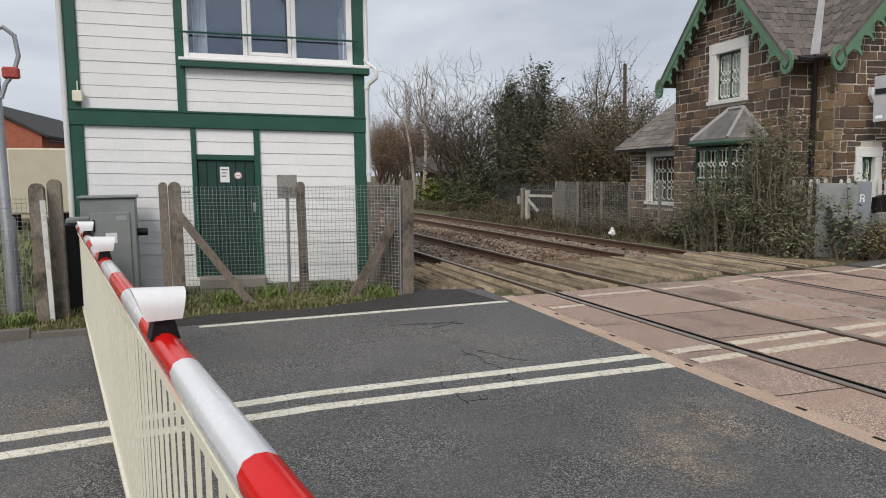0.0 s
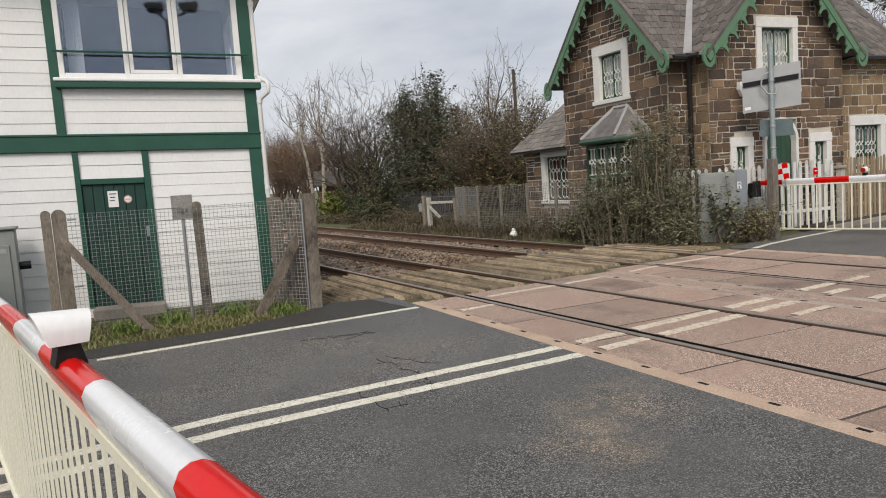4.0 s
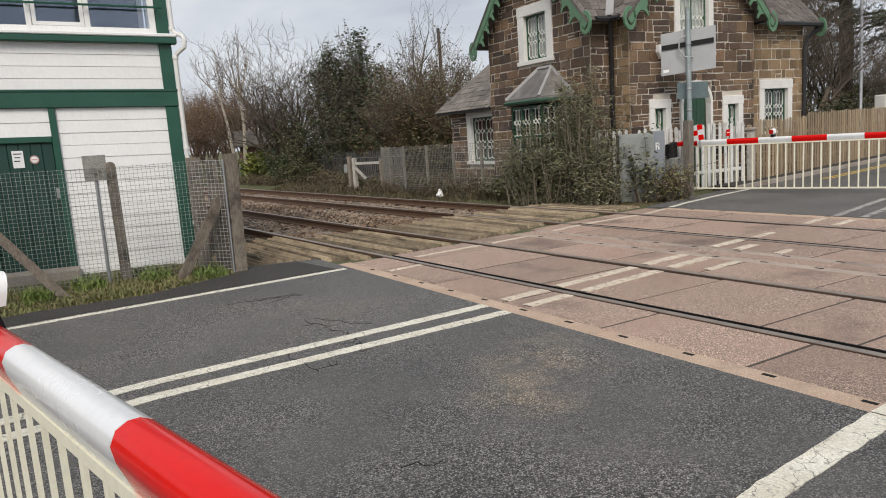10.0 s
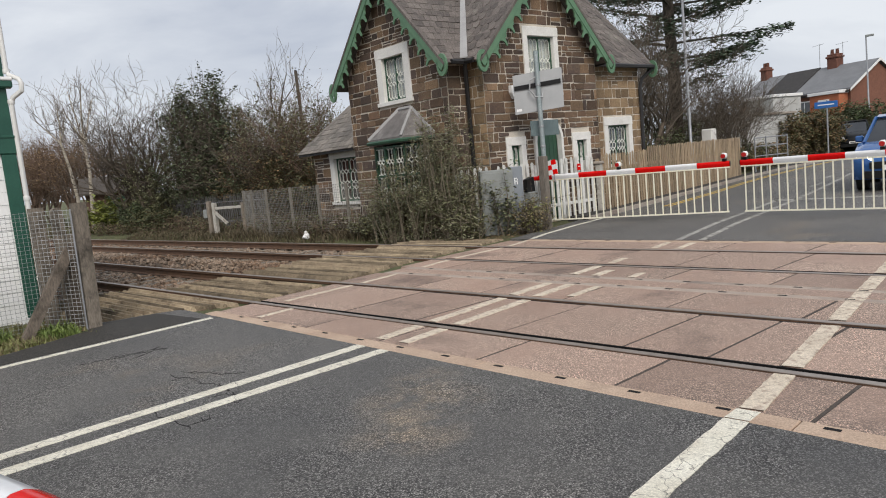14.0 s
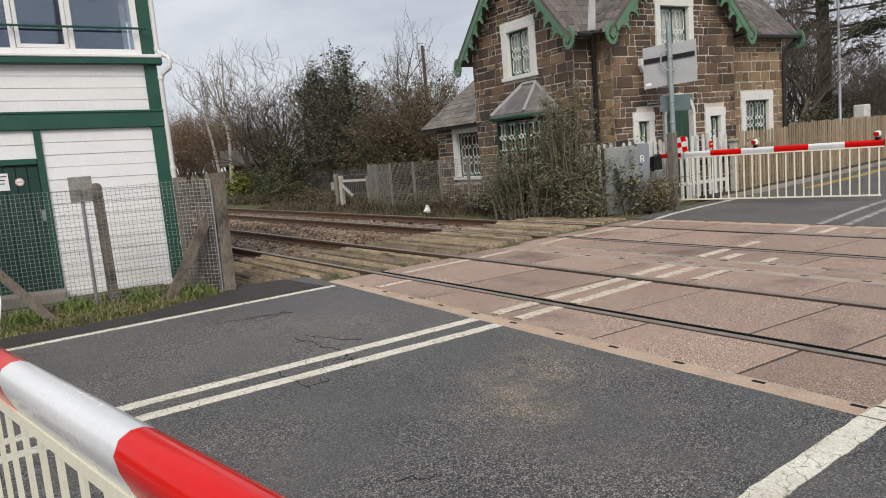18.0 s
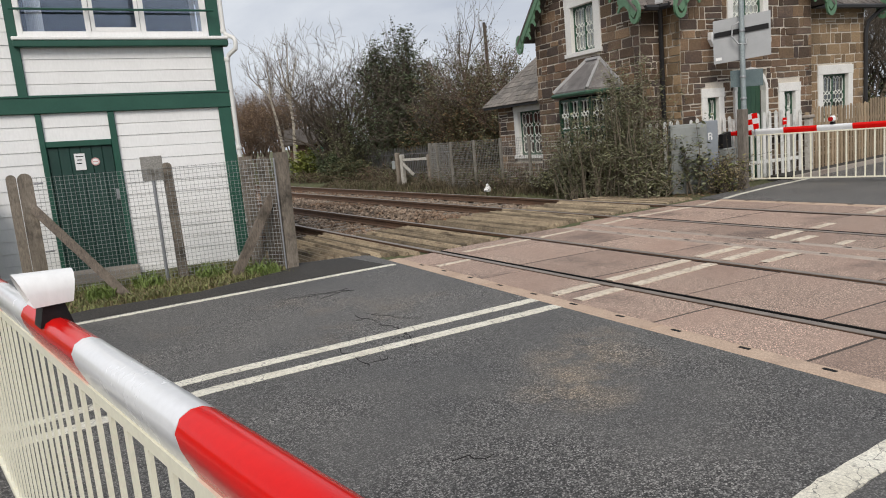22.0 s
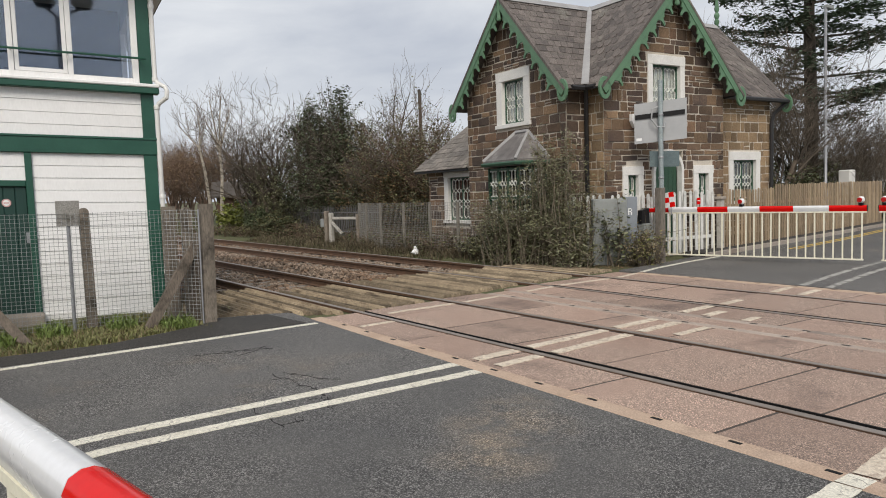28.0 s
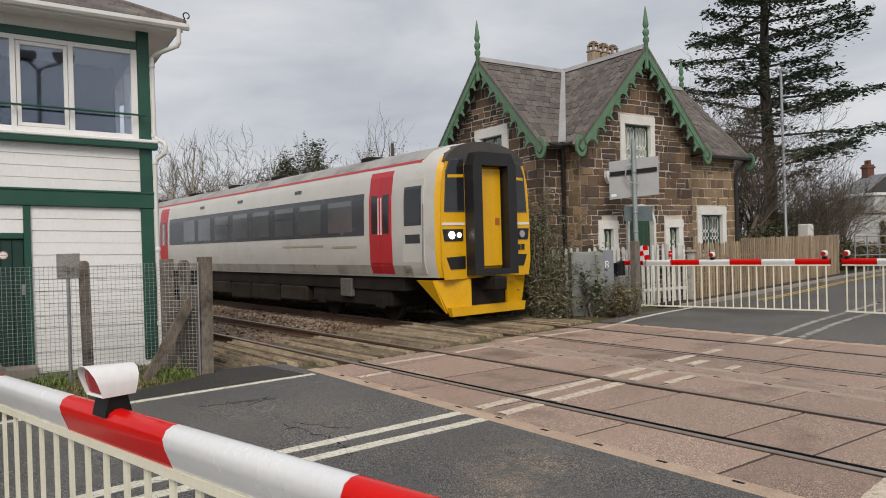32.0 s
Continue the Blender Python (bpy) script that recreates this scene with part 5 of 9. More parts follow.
for (x0, y0), (x1, y1) in zip(plan, plan[1:]):
    d = Vector((x1 - x0, y1 - y0, 0))
    nn = max(2, round(d.length / 0.42))
    for k in range(nn + 1):
        p = Vector((x0, y0, 0)) + d * (k / nn)
        fr.box(p + Vector((-0.035, -0.035, 0.75)), p + Vector((0.035, 0.035, 2.25)), 0.006)
    for zz in (0.76, 1.5, 2.2):
        a, b = Vector((x0, y0, zz)), Vector((x1, y1, zz))
        fr.tube(a, b, 0.035, n=4)
part("bay_frame", fr, WINGREEN, bo, "green bay window frame")
lt = hm()
for (x0, y0), (x1, y1) in zip(plan, plan[1:]):
    d = Vector((x1 - x0, y1 - y0, 0))
    n = round(d.length / 0.14)
    for k in range(n):
        for r in range(4):
            p, q = Vector((x0, y0, 0)) + d * (k / n), Vector((x0, y0, 0)) + d * ((k + 1) / n)
            z0, z1 = 0.8 + r * 0.35, 1.15 + r * 0.35
            m_ = (p + q) / 2
            pts = [p + Vector((0, 0, z0 + 0.07)), m_ + Vector((0, 0, z0)), q + Vector((0, 0, z0 + 0.07)), q + Vector((0, 0, z1 - 0.07)), m_ + Vector((0, 0, z1)), p + Vector((0, 0, z1 - 0.07))]
            for a, b in zip(pts, pts[1:] + pts[:1]):
                lt.tube(a, b, 0.0145, n=4, cap=False)
part("lattice", lt, WINBAR, bo, "pale cast-iron lattice")
gl = hm()
gl.prism([(x + (0.03 if x < XA else 0), y, 0.76) for x, y in plan], (0, 0, 1.45))
part("pane", gl, GLASS, bo).visible_shadow = False
# near-black block inside the bay; its colour holds the room's shade
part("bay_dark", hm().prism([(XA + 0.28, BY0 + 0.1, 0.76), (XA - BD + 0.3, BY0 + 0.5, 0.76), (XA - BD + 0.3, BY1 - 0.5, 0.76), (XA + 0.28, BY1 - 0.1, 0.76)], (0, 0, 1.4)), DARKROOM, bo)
rf = hm()
o_ = 0.14
e = [(XA, BY0 - o_, 2.42), (XA - BD - o_, BY0 + 0.34, 2.42), (XA - BD - o_, BY1 - 0.34, 2.42), (XA, BY1 + o_, 2.42)]
t = [(XA, BY0 + 0.65, 3.12), (XA, BY1 - 0.85, 3.12)]
rf.add(e + t, [(0, 4, 1), (1, 4, 5, 2), (2, 5, 3), (3, 2, 1, 0)])
rf.prism([(x, y, 2.27) for x, y, z in e], (0, 0, 0.145))
br = part("bay_roof", rf, mat("slate_grey_bay_roof", (0.095, 0.085, 0.080), (0.20, 0.185, 0.178), 3.5, 0.6, bump=0.5, c3=(0.31, 0.30, 0.29), stain=0.54, stain_scale=2.0, fine=0.15), bo, "grey leaded bay roof")
hp = hm()
for i, j in ((0, 4), (1, 4), (2, 5), (3, 5), (4, 5)):
    hp.tube((e + t)[i], (e + t)[j], 0.055, n=5)
part("lead_roll", hp, LEAD, br)
part("bay_gutter", hm().path([(x - 0.02, y, 2.33) for x, y, z in e], 0.05, 6), WINGREEN, bo, "green gutter")

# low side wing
# tan-grey slate, lightened as well: the slope's brighter light is in its colour
LITSLATE = mat("tan_grey_weathered_slate_lit", (0.150, 0.134, 0.118), (0.225, 0.200, 0.175), 1.3, 0.8, bump=0.6, bscale=26, c3=(0.30, 0.285, 0.24), stain=0.60, stain_scale=0.9, fine=0.28, vary=0.28)
WX = XA + 0.28
stone_wall("wall", (WX, YC + 2 * HW, 0), (0, 1, 0), (-1, 0, 0), 2.75, lambda s: 2.42, [(0.0 + 0.05, 1.80, 0.78, 2.27)], STONE, 12, "brown stone wall of the low side wing", 0)
lattice_window((WX, YC + 2 * HW + 1.80, 0.86), (0, -1, 0), (-1, 0, 0), 1.75, 1.42, (0.22, 0.16), 0, 3, 3, 0.0)
wv = hm()
wv.box((WX + 0.3, YC + 2 * HW + 2.45, BASE), (XA + 4.0, YC + 2 * HW + 2.75, 2.42))
wv.box((XA + 3.7, YC + 2 * HW, BASE), (XA + 4.0, YC + 2 * HW + 2.45, 2.42))
part("wall", wv, STONE, house, "stone side walls of the low wing")
roof_slope("roof", (WX - 0.35, YC + 2 * HW + 3.05, 2.38), (WX - 0.35, YC + 2 * HW, 2.38), (WX + 1.9, YC + 2 * HW, 4.25), (WX + 1.9, YC + 2 * HW + 3.05 - 0.9, 4.25), (-1.87, 0, 2.25), "slate roof of the low side wing", 31, False, LITSLATE)
roof_slope("roof", (WX + 4.1, YC + 2 * HW + 3.05, 2.38), (WX - 0.35, YC + 2 * HW + 3.05, 2.38), (WX + 1.9, YC + 2 * HW + 2.15, 4.25), (WX + 1.95, YC + 2 * HW + 2.15, 4.25), (0, 1.87, 0.9), "slate end slope of the low wing", 32, False)
part("eaves_board", hm().box((WX - 0.34, YC + 2 * HW + 0.02, 2.28), (WX - 0.30, YC + 2 * HW + 3.05, 2.38)), BLACKPIPE, house, "black gutter board")

# gutters, downpipes, alarm, chimney
gt = hm().path([(XA - 0.1, YC - 0.33, ze - 0.02), (XC - 0.33, YC - 0.33, ze - 0.02), (XC - 0.33, YB - 0.1, ze - 0.02)], 0.06, 6)
part("gutter", gt, BLACKPIPE, house, "black iron gutter", smooth=True)
gt = hm().path([(XC + 2 * HW + 0.33, YB - 0.1, ze - 0.02), (XC + 2 * HW + 0.33, YC - 0.33, ze - 0.02), (XE + 0.4, YC - 0.33, ze - 0.03)], 0.06, 6)
part("gutter", gt, BLACKPIPE, house, "black iron gutter", smooth=True)
part("downpipe", hm().path([(XC - 0.3, YC - 0.32, ze - 0.05), (XC - 0.1, YC - 0.1, ze - 0.5), (XC - 0.08, YC - 0.08, -0.2)], 0.05, 8), BLACKPIPE, house, "black iron downpipe", smooth=True)
part("downpipe", hm().path([(XE + 0.3, YC - 0.32, ze - 0.05), (XE + 0.05, YC - 0.1, ze - 0.35), (XE - 0.03, YC - 0.08, ze - 0.6), (XE - 0.03, YC - 0.08, -0.2)], 0.05, 8), BLACKPIPE, house, "black iron downpipe", smooth=True)
al = hm().prism([(8.00 + x, YB - 0.035, 3.18 + z) for x, z in ((-0.14, 0.16), (0.14, 0.16), (0.15, 0.0), (0.06, -0.15), (-0.06, -0.15), (-0.15, 0.0))], (0, -0.09, 0))
alm = part("alarm_box", al, WHITE, house, "white burglar alarm box")
part("alarm_badge", hm().tube((8.0, YB - 0.126, 3.2), (8.0, YB - 0.13, 3.2), 0.06, n=14), SIGNBACK, alm)
BUFF = mat("buff_chimney_pot", (0.30, 0.225, 0.165), (0.38, 0.29, 0.215), 3.0, 0.9, bump=0.3, fine=0.15)
ch = hm().box((12.05, YC + 2 * HW - 0.35, 4.6), (13.45, YC + 2 * HW + 0.25, 7.25), 0.03)
ch.box((11.98, YC + 2 * HW - 0.42, 7.0), (13.52, YC + 2 * HW + 0.32, 7.15), 0.03)
cs = part("chimney", ch, ASHLAR, house, "stone chimney stack with three pots")
for k in range(3):
    pm = hm().box((12.26 + 0.45 * k, YC + 2 * HW - 0.22, 7.25), (12.60 + 0.45 * k, YC + 2 * HW + 0.12, 7.88), 0.05)
    po = part("chimney_pot", pm, BUFF, cs)
    cp = hm()
    cc = Vector((12.43 + 0.45 * k, YC + 2 * HW - 0.05, 7.88))
    cp.box(cc + Vector((-0.17, -0.17, -0.01)), cc + Vector((0.17, 0.17, 0.05)), 0.01)
    for sx_, sy_ in ((-1, -1), (1, -1), (1, 1), (-1, 1)):
        cp.box(cc + Vector((sx_ * 0.11 - 0.03, sy_ * 0.11 - 0.03, 0.04)), cc + Vector((sx_ * 0.11 + 0.03, sy_ * 0.11 + 0.03, 0.21)))
    for z0, w_ in ((0.20, 0.15), (0.26, 0.13), (0.31, 0.09)):
        cp.box(cc + Vector((-w_, -w_, z0)), cc + Vector((w_, w_, z0 + 0.03)), 0.008)
    cp.tube(cc + Vector((0, 0, 0.20)), cc + Vector((0, 0, 0.36)), 0.05, n=8)
    part("cowl", cp, BUFF, cs, "buff louvred cowl")

# ------------------------------------------------------------ lifting barriers
LENS = bpy.data.materials.new("red_lamp_lens")
LENS.use_nodes = True
_p = LENS.node_tree.nodes["Principled BSDF"]
_p.inputs["Base Color"].default_value, _p.inputs["Roughness"].default_value, _p.inputs["Transmission Weight"].default_value = (0.55, 0.02, 0.02, 1), 0.15, 0.2


def barrier(start, end, marks, lamps, label, lamp_side, skirt_bottom, first_red, lamp_style, group, size=1.0, pitch=0.137):
    """A boom from start to end (its top line), split in bands at marks (metres from start), with a hanging skirt of flat bars."""
    a, b = Vector(start), Vector(end)
    d = (b - a).normalized()
    u = Vector((-d.y, d.x, 0)).normalized() * lamp_side
    up = Vector((0, 0, 1))
    L = (b - a).length
    org = (a + b) / 2
    org.z = 0
    t = thing("barrier", label, "level crossing barrier", at=org, group=group)
    prof = [(-0.044, -0.075), (-0.05, -0.04), (-0.036, -0.012), (-0.012, 0.0), (0.012, 0.0), (0.036, -0.012), (0.05, -0.04), (0.044, -0.075), (0.016, -0.145), (-0.016, -0.145)]
    prof = [(x * size, z * size) for x, z in prof]
    dz = 0.145 * (1 - size)
    red = first_red
    for s0, s1 in zip(marks, marks[1:]):
        m = M(org)
        m.prism([a + d * (s0 + 0.001) + u * x + up * z for x, z in prof], d * (s1 - s0 - 0.002))
        part("boom_band", m, RED if red else BOOMWHITE, t, "red reflective band" if red else "white reflective band", smooth=True)
        red = not red
    ca = M(org).prism([a + d * (marks[0] - 0.012) + u * x * 1.05 + up * (z * 1.03 + 0.003) for x, z in prof], d * 0.012)
    part("end_cap", ca, BLACKMETAL, t, "black end cap")
    lo = M(org)
    lo.prism([a + d * marks[0] + u * x + up * z for x, z in ((-0.016, dz - 0.173), (0.016, dz - 0.173), (0.016, dz - 0.1465), (-0.016, dz - 0.1465))], d * (marks[-1] - marks[0]))
    part("skirt_top_rail", lo, CREAM, t, "cream aluminium rail")
    bo = M(org)
    za = skirt_bottom
    p0, p1 = Vector((a.x, a.y, za)) + d * (marks[0] + 0.05), Vector((b.x, b.y, za))
    bo.prism([p0 + u * x + up * z for x, z in ((-0.017, 0), (0.017, 0), (0.017, 0.03), (-0.017, 0.03))], p1 - p0)
    part("skirt_bottom_rail", bo, CREAM, t, "cream aluminium rail")
    n = int((marks[-1] - marks[0] - 0.1) / pitch)
    for k in range(n):
        s = marks[0] + 0.08 + k * pitch
        q = a + d * s
        ztop = q.z - 0.147 + dz
        pm = M()
        e = 0.008
        lean = d * rnd.uniform(-0.006, 0.006)
        pm.prism([d * -0.0145 + u * -0.004, d * 0.0145 + u * -0.004, d * 0.0145 + u * 0.004, d * -0.0145 + u * 0.004], up * (ztop - za - 0.03) + lean)
        po = part("skirt_bar", pm, CREAM, t)
        po.location = Vector((q.x, q.y, za + 0.028)) - org + u * 0.0
    for s in lamps:
        q = a + d * s
        m = M(org)
        if lamp_style == "hood":
            arch_ = [(-0.058, 0.0), (-0.063, 0.40), (-0.058, 0.68), (-0.040, 0.90), (-0.014, 1.0), (0.014, 1.0), (0.040, 0.90), (0.058, 0.68), (0.063, 0.40), (0.058, 0.0)]

            def hood(bottom, top, sc, z0, h_):
                """One arch of the hood; its face leans from bottom to top across the boom."""
                return [q + d * (x * sc) + u * (bottom + (top - bottom) * f) + up * (z0 + h_ * f) for x, f in arch_]
            rings = [hood(-0.046, -0.062, 0.92, 0.038, 0.082), hood(0.040, 0.060, 1.0, 0.038, 0.088), hood(0.048, 0.080, 1.0, 0.038, 0.089), hood(0.044, 0.072, 0.88, 0.044, 0.078), hood(0.036, 0.052, 0.86, 0.045, 0.075)]
            n_ = len(arch_)
            fs_ = [(i * n_ + j, i * n_ + (j + 1) % n_, (i + 1) * n_ + (j + 1) % n_, (i + 1) * n_ + j) for i in range(4) for j in range(n_)]
            m.add([v for r_ in rings for v in r_], fs_ + [tuple(range(n_))[::-1], tuple(range(4 * n_, 5 * n_))])
            lm = part("boom_lamp", m, WHITE, t, "white hooded boom lamp", smooth=True)
            le = M(org)
            face_ = hood(0.038, 0.055, 0.80, 0.048, 0.068)
            le.prism(face_, u * 0.006)
            part("lens", le, LENS, lm, "red lamp lens")
            bk = M(org)
            bk.prism([q + d * -0.045 + u * x + up * z for x, z in ((-0.040, -0.02), (-0.026, 0.0375), (0.026, 0.0375), (0.040, -0.02))], d * 0.09)
            part("bracket", bk, BLACKMETAL, lm, "black lamp bracket")
        else:
            m.box(q + Vector((-0.06, -0.055, 0.05)), q + Vector((0.05, 0.055, 0.17)), 0.03)
            lm = part("boom_lamp", m, WHITE, t, "small boom lamp with a white hood")
            part("lens", M(org).tube(q + Vector((-0.061, 0, 0.105)), q + Vector((-0.085, 0, 0.105)), 0.048, n=12), LENS, lm, "red lamp lens", smooth=True)
            part("bracket", M(org).box(q + Vector((-0.04, -0.04, -0.005)), q + Vector((0.04, 0.04, 0.05)), 0.005), BLACKMETAL, lm, "black lamp bracket")
    return t


NB0, NB1 = Vector((-4.812, -4.326, 1.284)), Vector((-6.124, 4.75, 1.134))
nd = (NB1 - NB0).normalized()
marks = [-2.0] + [0.70 * k - 0.046 for k in range(-2, 14)] + [9.17]
near = barrier(NB0, NB1, marks, (1.04, 3.7, 6.35), "lowered red and white level crossing barrier with a cream skirt", 1, 0.03, True, "hood", "barriers", 0.74)
mach = thing("barrier_machine", "dark barrier machine housing beside the fence posts", "barrier machine", at=(-6.16, 4.98, 0))
part("housing", M((-6.16, 4.98, 0)).box((-6.32, 4.80, -0.1), (-5.99, 5.2, 1.12), 0.02), BLACKMETAL, mach, "black housing")
part("pedestal_cover", M((-6.16, 4.98, 0)).box((-6.28, 4.84, 1.121), (-6.03, 5.16, 1.2), 0.02), GREYCAB, mach)

FB0, FB1 = Vector((9.885, 0.93, 1.165)), Vector((8.80, 5.10, 1.175))
barrier(FB0, FB1, [0.0] + [0.66 * k for k in range(1, 7)] + [4.31], (0.10, 2.35), "lowered red and white barrier across the far side of the crossing", 1, 0.08, True, "box", "barriers", 0.82, 0.168)
GB0, GB1 = Vector((9.93, 0.72, 1.165)), Vector((9.86, -4.7, 1.175))
barrier(GB0, GB1, [0.0] + [0.66 * k for k in range(1, 9)] + [5.42], (0.10, 2.6), "lowered red and white barrier across the far lane", -1, 0.08, True, "box", "barriers", 0.82, 0.168)
fm3 = thing("barrier_machine", "grey barrier machine at the end of the far lane boom", "barrier machine", at=(9.86, -4.95, 0))
part("housing", M((9.86, -4.95, 0)).box((9.66, -5.2, -0.1), (10.06, -4.66, 1.0), 0.02), GREYCAB, fm3)
part("boom_bracket", M((9.86, -4.95, 0)).box((9.80, -4.9, 1.001), (9.92, -4.62, 1.18), 0.01), BLACKMETAL, fm3)
fm2 = thing("barrier_machine", "grey barrier machine behind the timber post", "barrier machine", at=(8.70, 5.40, 0))
part("housing", M((8.70, 5.40, 0)).box((8.30, 4.98, -0.1), (8.60, 5.2, 0.82), 0.02), GREYCAB, fm2)
part("boom_arm", M((8.70, 5.40, 0)).box((8.56, 5.07, 1.06), (8.84, 5.17, 1.16), 0.02), RED, fm2, "red counterweight arm")
part("weight", M((8.70, 5.40, 0)).prism([(8.28, 5.06, 0.821), (8.58, 5.06, 0.821), (8.559, 5.06, 1.17), (8.30, 5.06, 1.12)], (0, 0.12, 0)), BLACKMETAL, fm2, "dark counterweight")
cbx = thing("chequer_board", "tilted red and white chequered marker board at the barrier", "marker board", at=(8.60, 4.52, 1.2))
cdir = Vector((0.22, -0.97, 0.14)).normalized()
cup = Vector((-0.03, 0.13, 1.0)).normalized()
for i in range(2):
    for j in range(3):
        p = cdir * (0.11 * (i - 1)) + cup * (0.112 * j - 0.02)
        m = M().prism([p, p + cdir * 0.11, p + cdir * 0.11 + cup * 0.112, p + cup * 0.112], Vector((0.02, 0, 0)))
        part("square", m, RED if (i + j) % 2 else BOOMWHITE, cbx, "red square" if (i + j) % 2 else "white square")
part("strut", M().tube((0.03, -0.02, -0.2), (0.03, 0.02, 0.3), 0.012, n=6), GREYSTEEL, cbx)

# ------------------------------------------------------------ posts, signs and fences on the near side


def round_post(at, w, h, label, lean=(0, 0), depth=None, group="timber fence posts", round_top=True):
    x, y, z = at
    depth = depth or w
    t = thing("fence_post", label, "fence post", at=at, group=group)
    m = M()
    n = 7
    pts = [(-w / 2, -0.3), (w / 2, -0.3), (w / 2, h - (w / 2 if round_top else 0))]
    if round_top:
        pts += [(w / 2 * math.cos(math.pi * k / n), h - w / 2 + w / 2 * math.sin(math.pi * k / n)) for k in range(1, n)]
    pts += [(-w / 2, h - (w / 2 if round_top else 0))]
    m.prism([(px + lean[0] * pz, -depth / 2 + lean[1] * pz, pz) for px, pz in pts], (0, depth, 0))
    part("post", m, OLDWOOD, t)
    return t


GPOST = "weathered grey timber fence post with rounded top"
round_post((-5.10, 5.2, 0), 0.115, 1.64, GPOST)
p2 = round_post((-4.95, 5.18, 0), 0.17, 1.645, "stout weathered timber gate post with iron hinges")
for zz in (0.62, 1.5):
    part("hinge", M().tube((0.09, -0.09, zz), (0.20, -0.09, zz), 0.012, n=6), GREYSTEEL, p2, "rusty hinge")
round_post((-3.24, 4.93, 0), 0.115, 1.62, GPOST, lean=(-0.012, 0))
round_post((-2.20, 4.85, 0), 0.15, 1.60, GPOST, round_top=False)
round_post((-1.96, 4.85, 0), 0.13, 1.58, GPOST)
round_post((-1.90, 4.70, 0), 0.26, 1.22, "wide split timber board propped by the end post", lean=(-0.03, 0), depth=0.05, round_top=False)
p3 = round_post((-1.88, 4.32, 0), 0.16, 1.62, "stout weathered timber end post with bolt holes", lean=(0.018, 0), round_top=False)
for zz in (0.25, 0.55, 0.85, 1.15, 1.4, 1.53):
    part("bolt_hole", M().tube((0.02, -0.0745, zz), (0.02, -0.078, zz), 0.012, n=8), BLACKMETAL, p3, "dark bolt hole")
part("steel_rod", M().tube((-0.10, -0.06, 0.0), (-0.09, -0.06, 1.55), 0.012, n=6), GREYSTEEL, p3, "thin steel rod")
round_post((-6.50, 4.35, 0), 0.16, 1.655, "weathered timber post with a white-painted edge", lean=(0.0, 0))
round_post((-6.33, 4.5, 0), 0.15, 1.70, GPOST)
wp = thing("white_strip", "narrow white-painted timber strip on the fence post", "timber strip", at=(-6.43, 4.268, 0.0))
part("strip", M().prism([(0.0, -0.03, -0.1), (0.05, -0.03, -0.1), (0.03, -0.03, 1.45), (-0.03, -0.03, 1.45)], (0, 0.029, 0)), WHITEPICKET, wp)


def brace(p, q, w, label):
    c = (Vector(p) + Vector(q)) / 2
    t = thing("brace", label, "timber brace", at=c, group="timber braces")
    m = M(c)
    p, q = Vector(p), Vector(q)
    d = (q - p).normalized()
    v = Vector((0, 1, 0))
    s = d.cross(v).normalized() * w / 2
    m.prism([p + s - v * 0.045, p - s - v * 0.045, q - s - v * 0.045, q + s - v * 0.045], v * 0.09)
    part("beam", m, DARKWOOD, t)
    return t


brace((-4.91, 5.10, 1.19), (-4.02, 4.42, -0.06), 0.11, "sloping weathered timber brace on the gate post")
brace((-1.95, 4.50, 1.08), (-2.68, 4.42, -0.06), 0.12, "sloping weathered timber brace by the end post")
brace((-1.93, 4.5, 0.9), (-1.99, 4.68, -0.08), 0.12, "split timber off-cut leaning at the end post")

sg = thing("sign_post", "small weathered sign seen from the back on a steel post", "sign", at=(-3.445, 4.95, 0))
part("post", M().tube((-0.01, 0, -0.3), (0, 0, 1.62), 0.024, n=8), GREYSTEEL, sg, smooth=True)
part("plate", M().box((-0.14, -0.035, 1.39), (0.14, -0.026, 1.72), 0.004), mat("weathered_sign_back", (0.22, 0.21, 0.19), (0.31, 0.30, 0.28), 6.0, 0.7, metal=0.1, bump=0.1, c3=(0.12, 0.11, 0.09), stain=0.5, stain_scale=5.0), sg, "peeling grey sign back")


def mesh_fence(pts, h, cell, r, label, material):
    """Welded wire mesh hung along pts."""
    m = M()
    for (a, b) in zip(pts, pts[1:]):
        a, b = Vector(a), Vector(b)
        L = (b - a).length
        n = int(L / cell)
        for k in range(n + 1):
            p = a.lerp(b, k / n)
            m.tube(p, p + Vector((0, 0, h + rnd.uniform(-0.004, 0.004))), r, n=3, cap=False)
        for j in range(int(h / cell) + 1):
            zz = j * cell
            n2 = max(2, int(L / 0.5))
            m.path([a.lerp(b, k / n2) + Vector((0, rnd.uniform(-0.006, 0.006), zz + rnd.uniform(-0.006, 0.006))) for k in range(n2 + 1)], r, 3, cap=False)
    ob = part("wire_mesh_fence", m, material)
    return tagged(ob, label, "wire mesh fence", kind="stuff")


WIRE = mat("galvanised_wire", (0.28, 0.295, 0.295), (0.38, 0.39, 0.39), 8.0, 0.6, metal=0.3, bump=0)
OLDWIRE = mat("dull_chain_link", (0.24, 0.235, 0.22), (0.32, 0.31, 0.29), 8.0, 0.7, metal=0.3, bump=0)
mesh_fence([(-4.92, 5.12, 0.06), (-3.32, 4.87, 0.04), (-2.30, 4.78, 0.04), (-1.93, 4.36, 0.03)], 1.52, 0.052, 0.0029, "galvanised square wire mesh between timber posts", WIRE)
mesh_fence([(-9.2, 4.9, 0.04), (-6.62, 4.35, 0.04)], 1.45, 0.055, 0.0028, "galvanised square wire mesh beside the lamp column", WIRE)

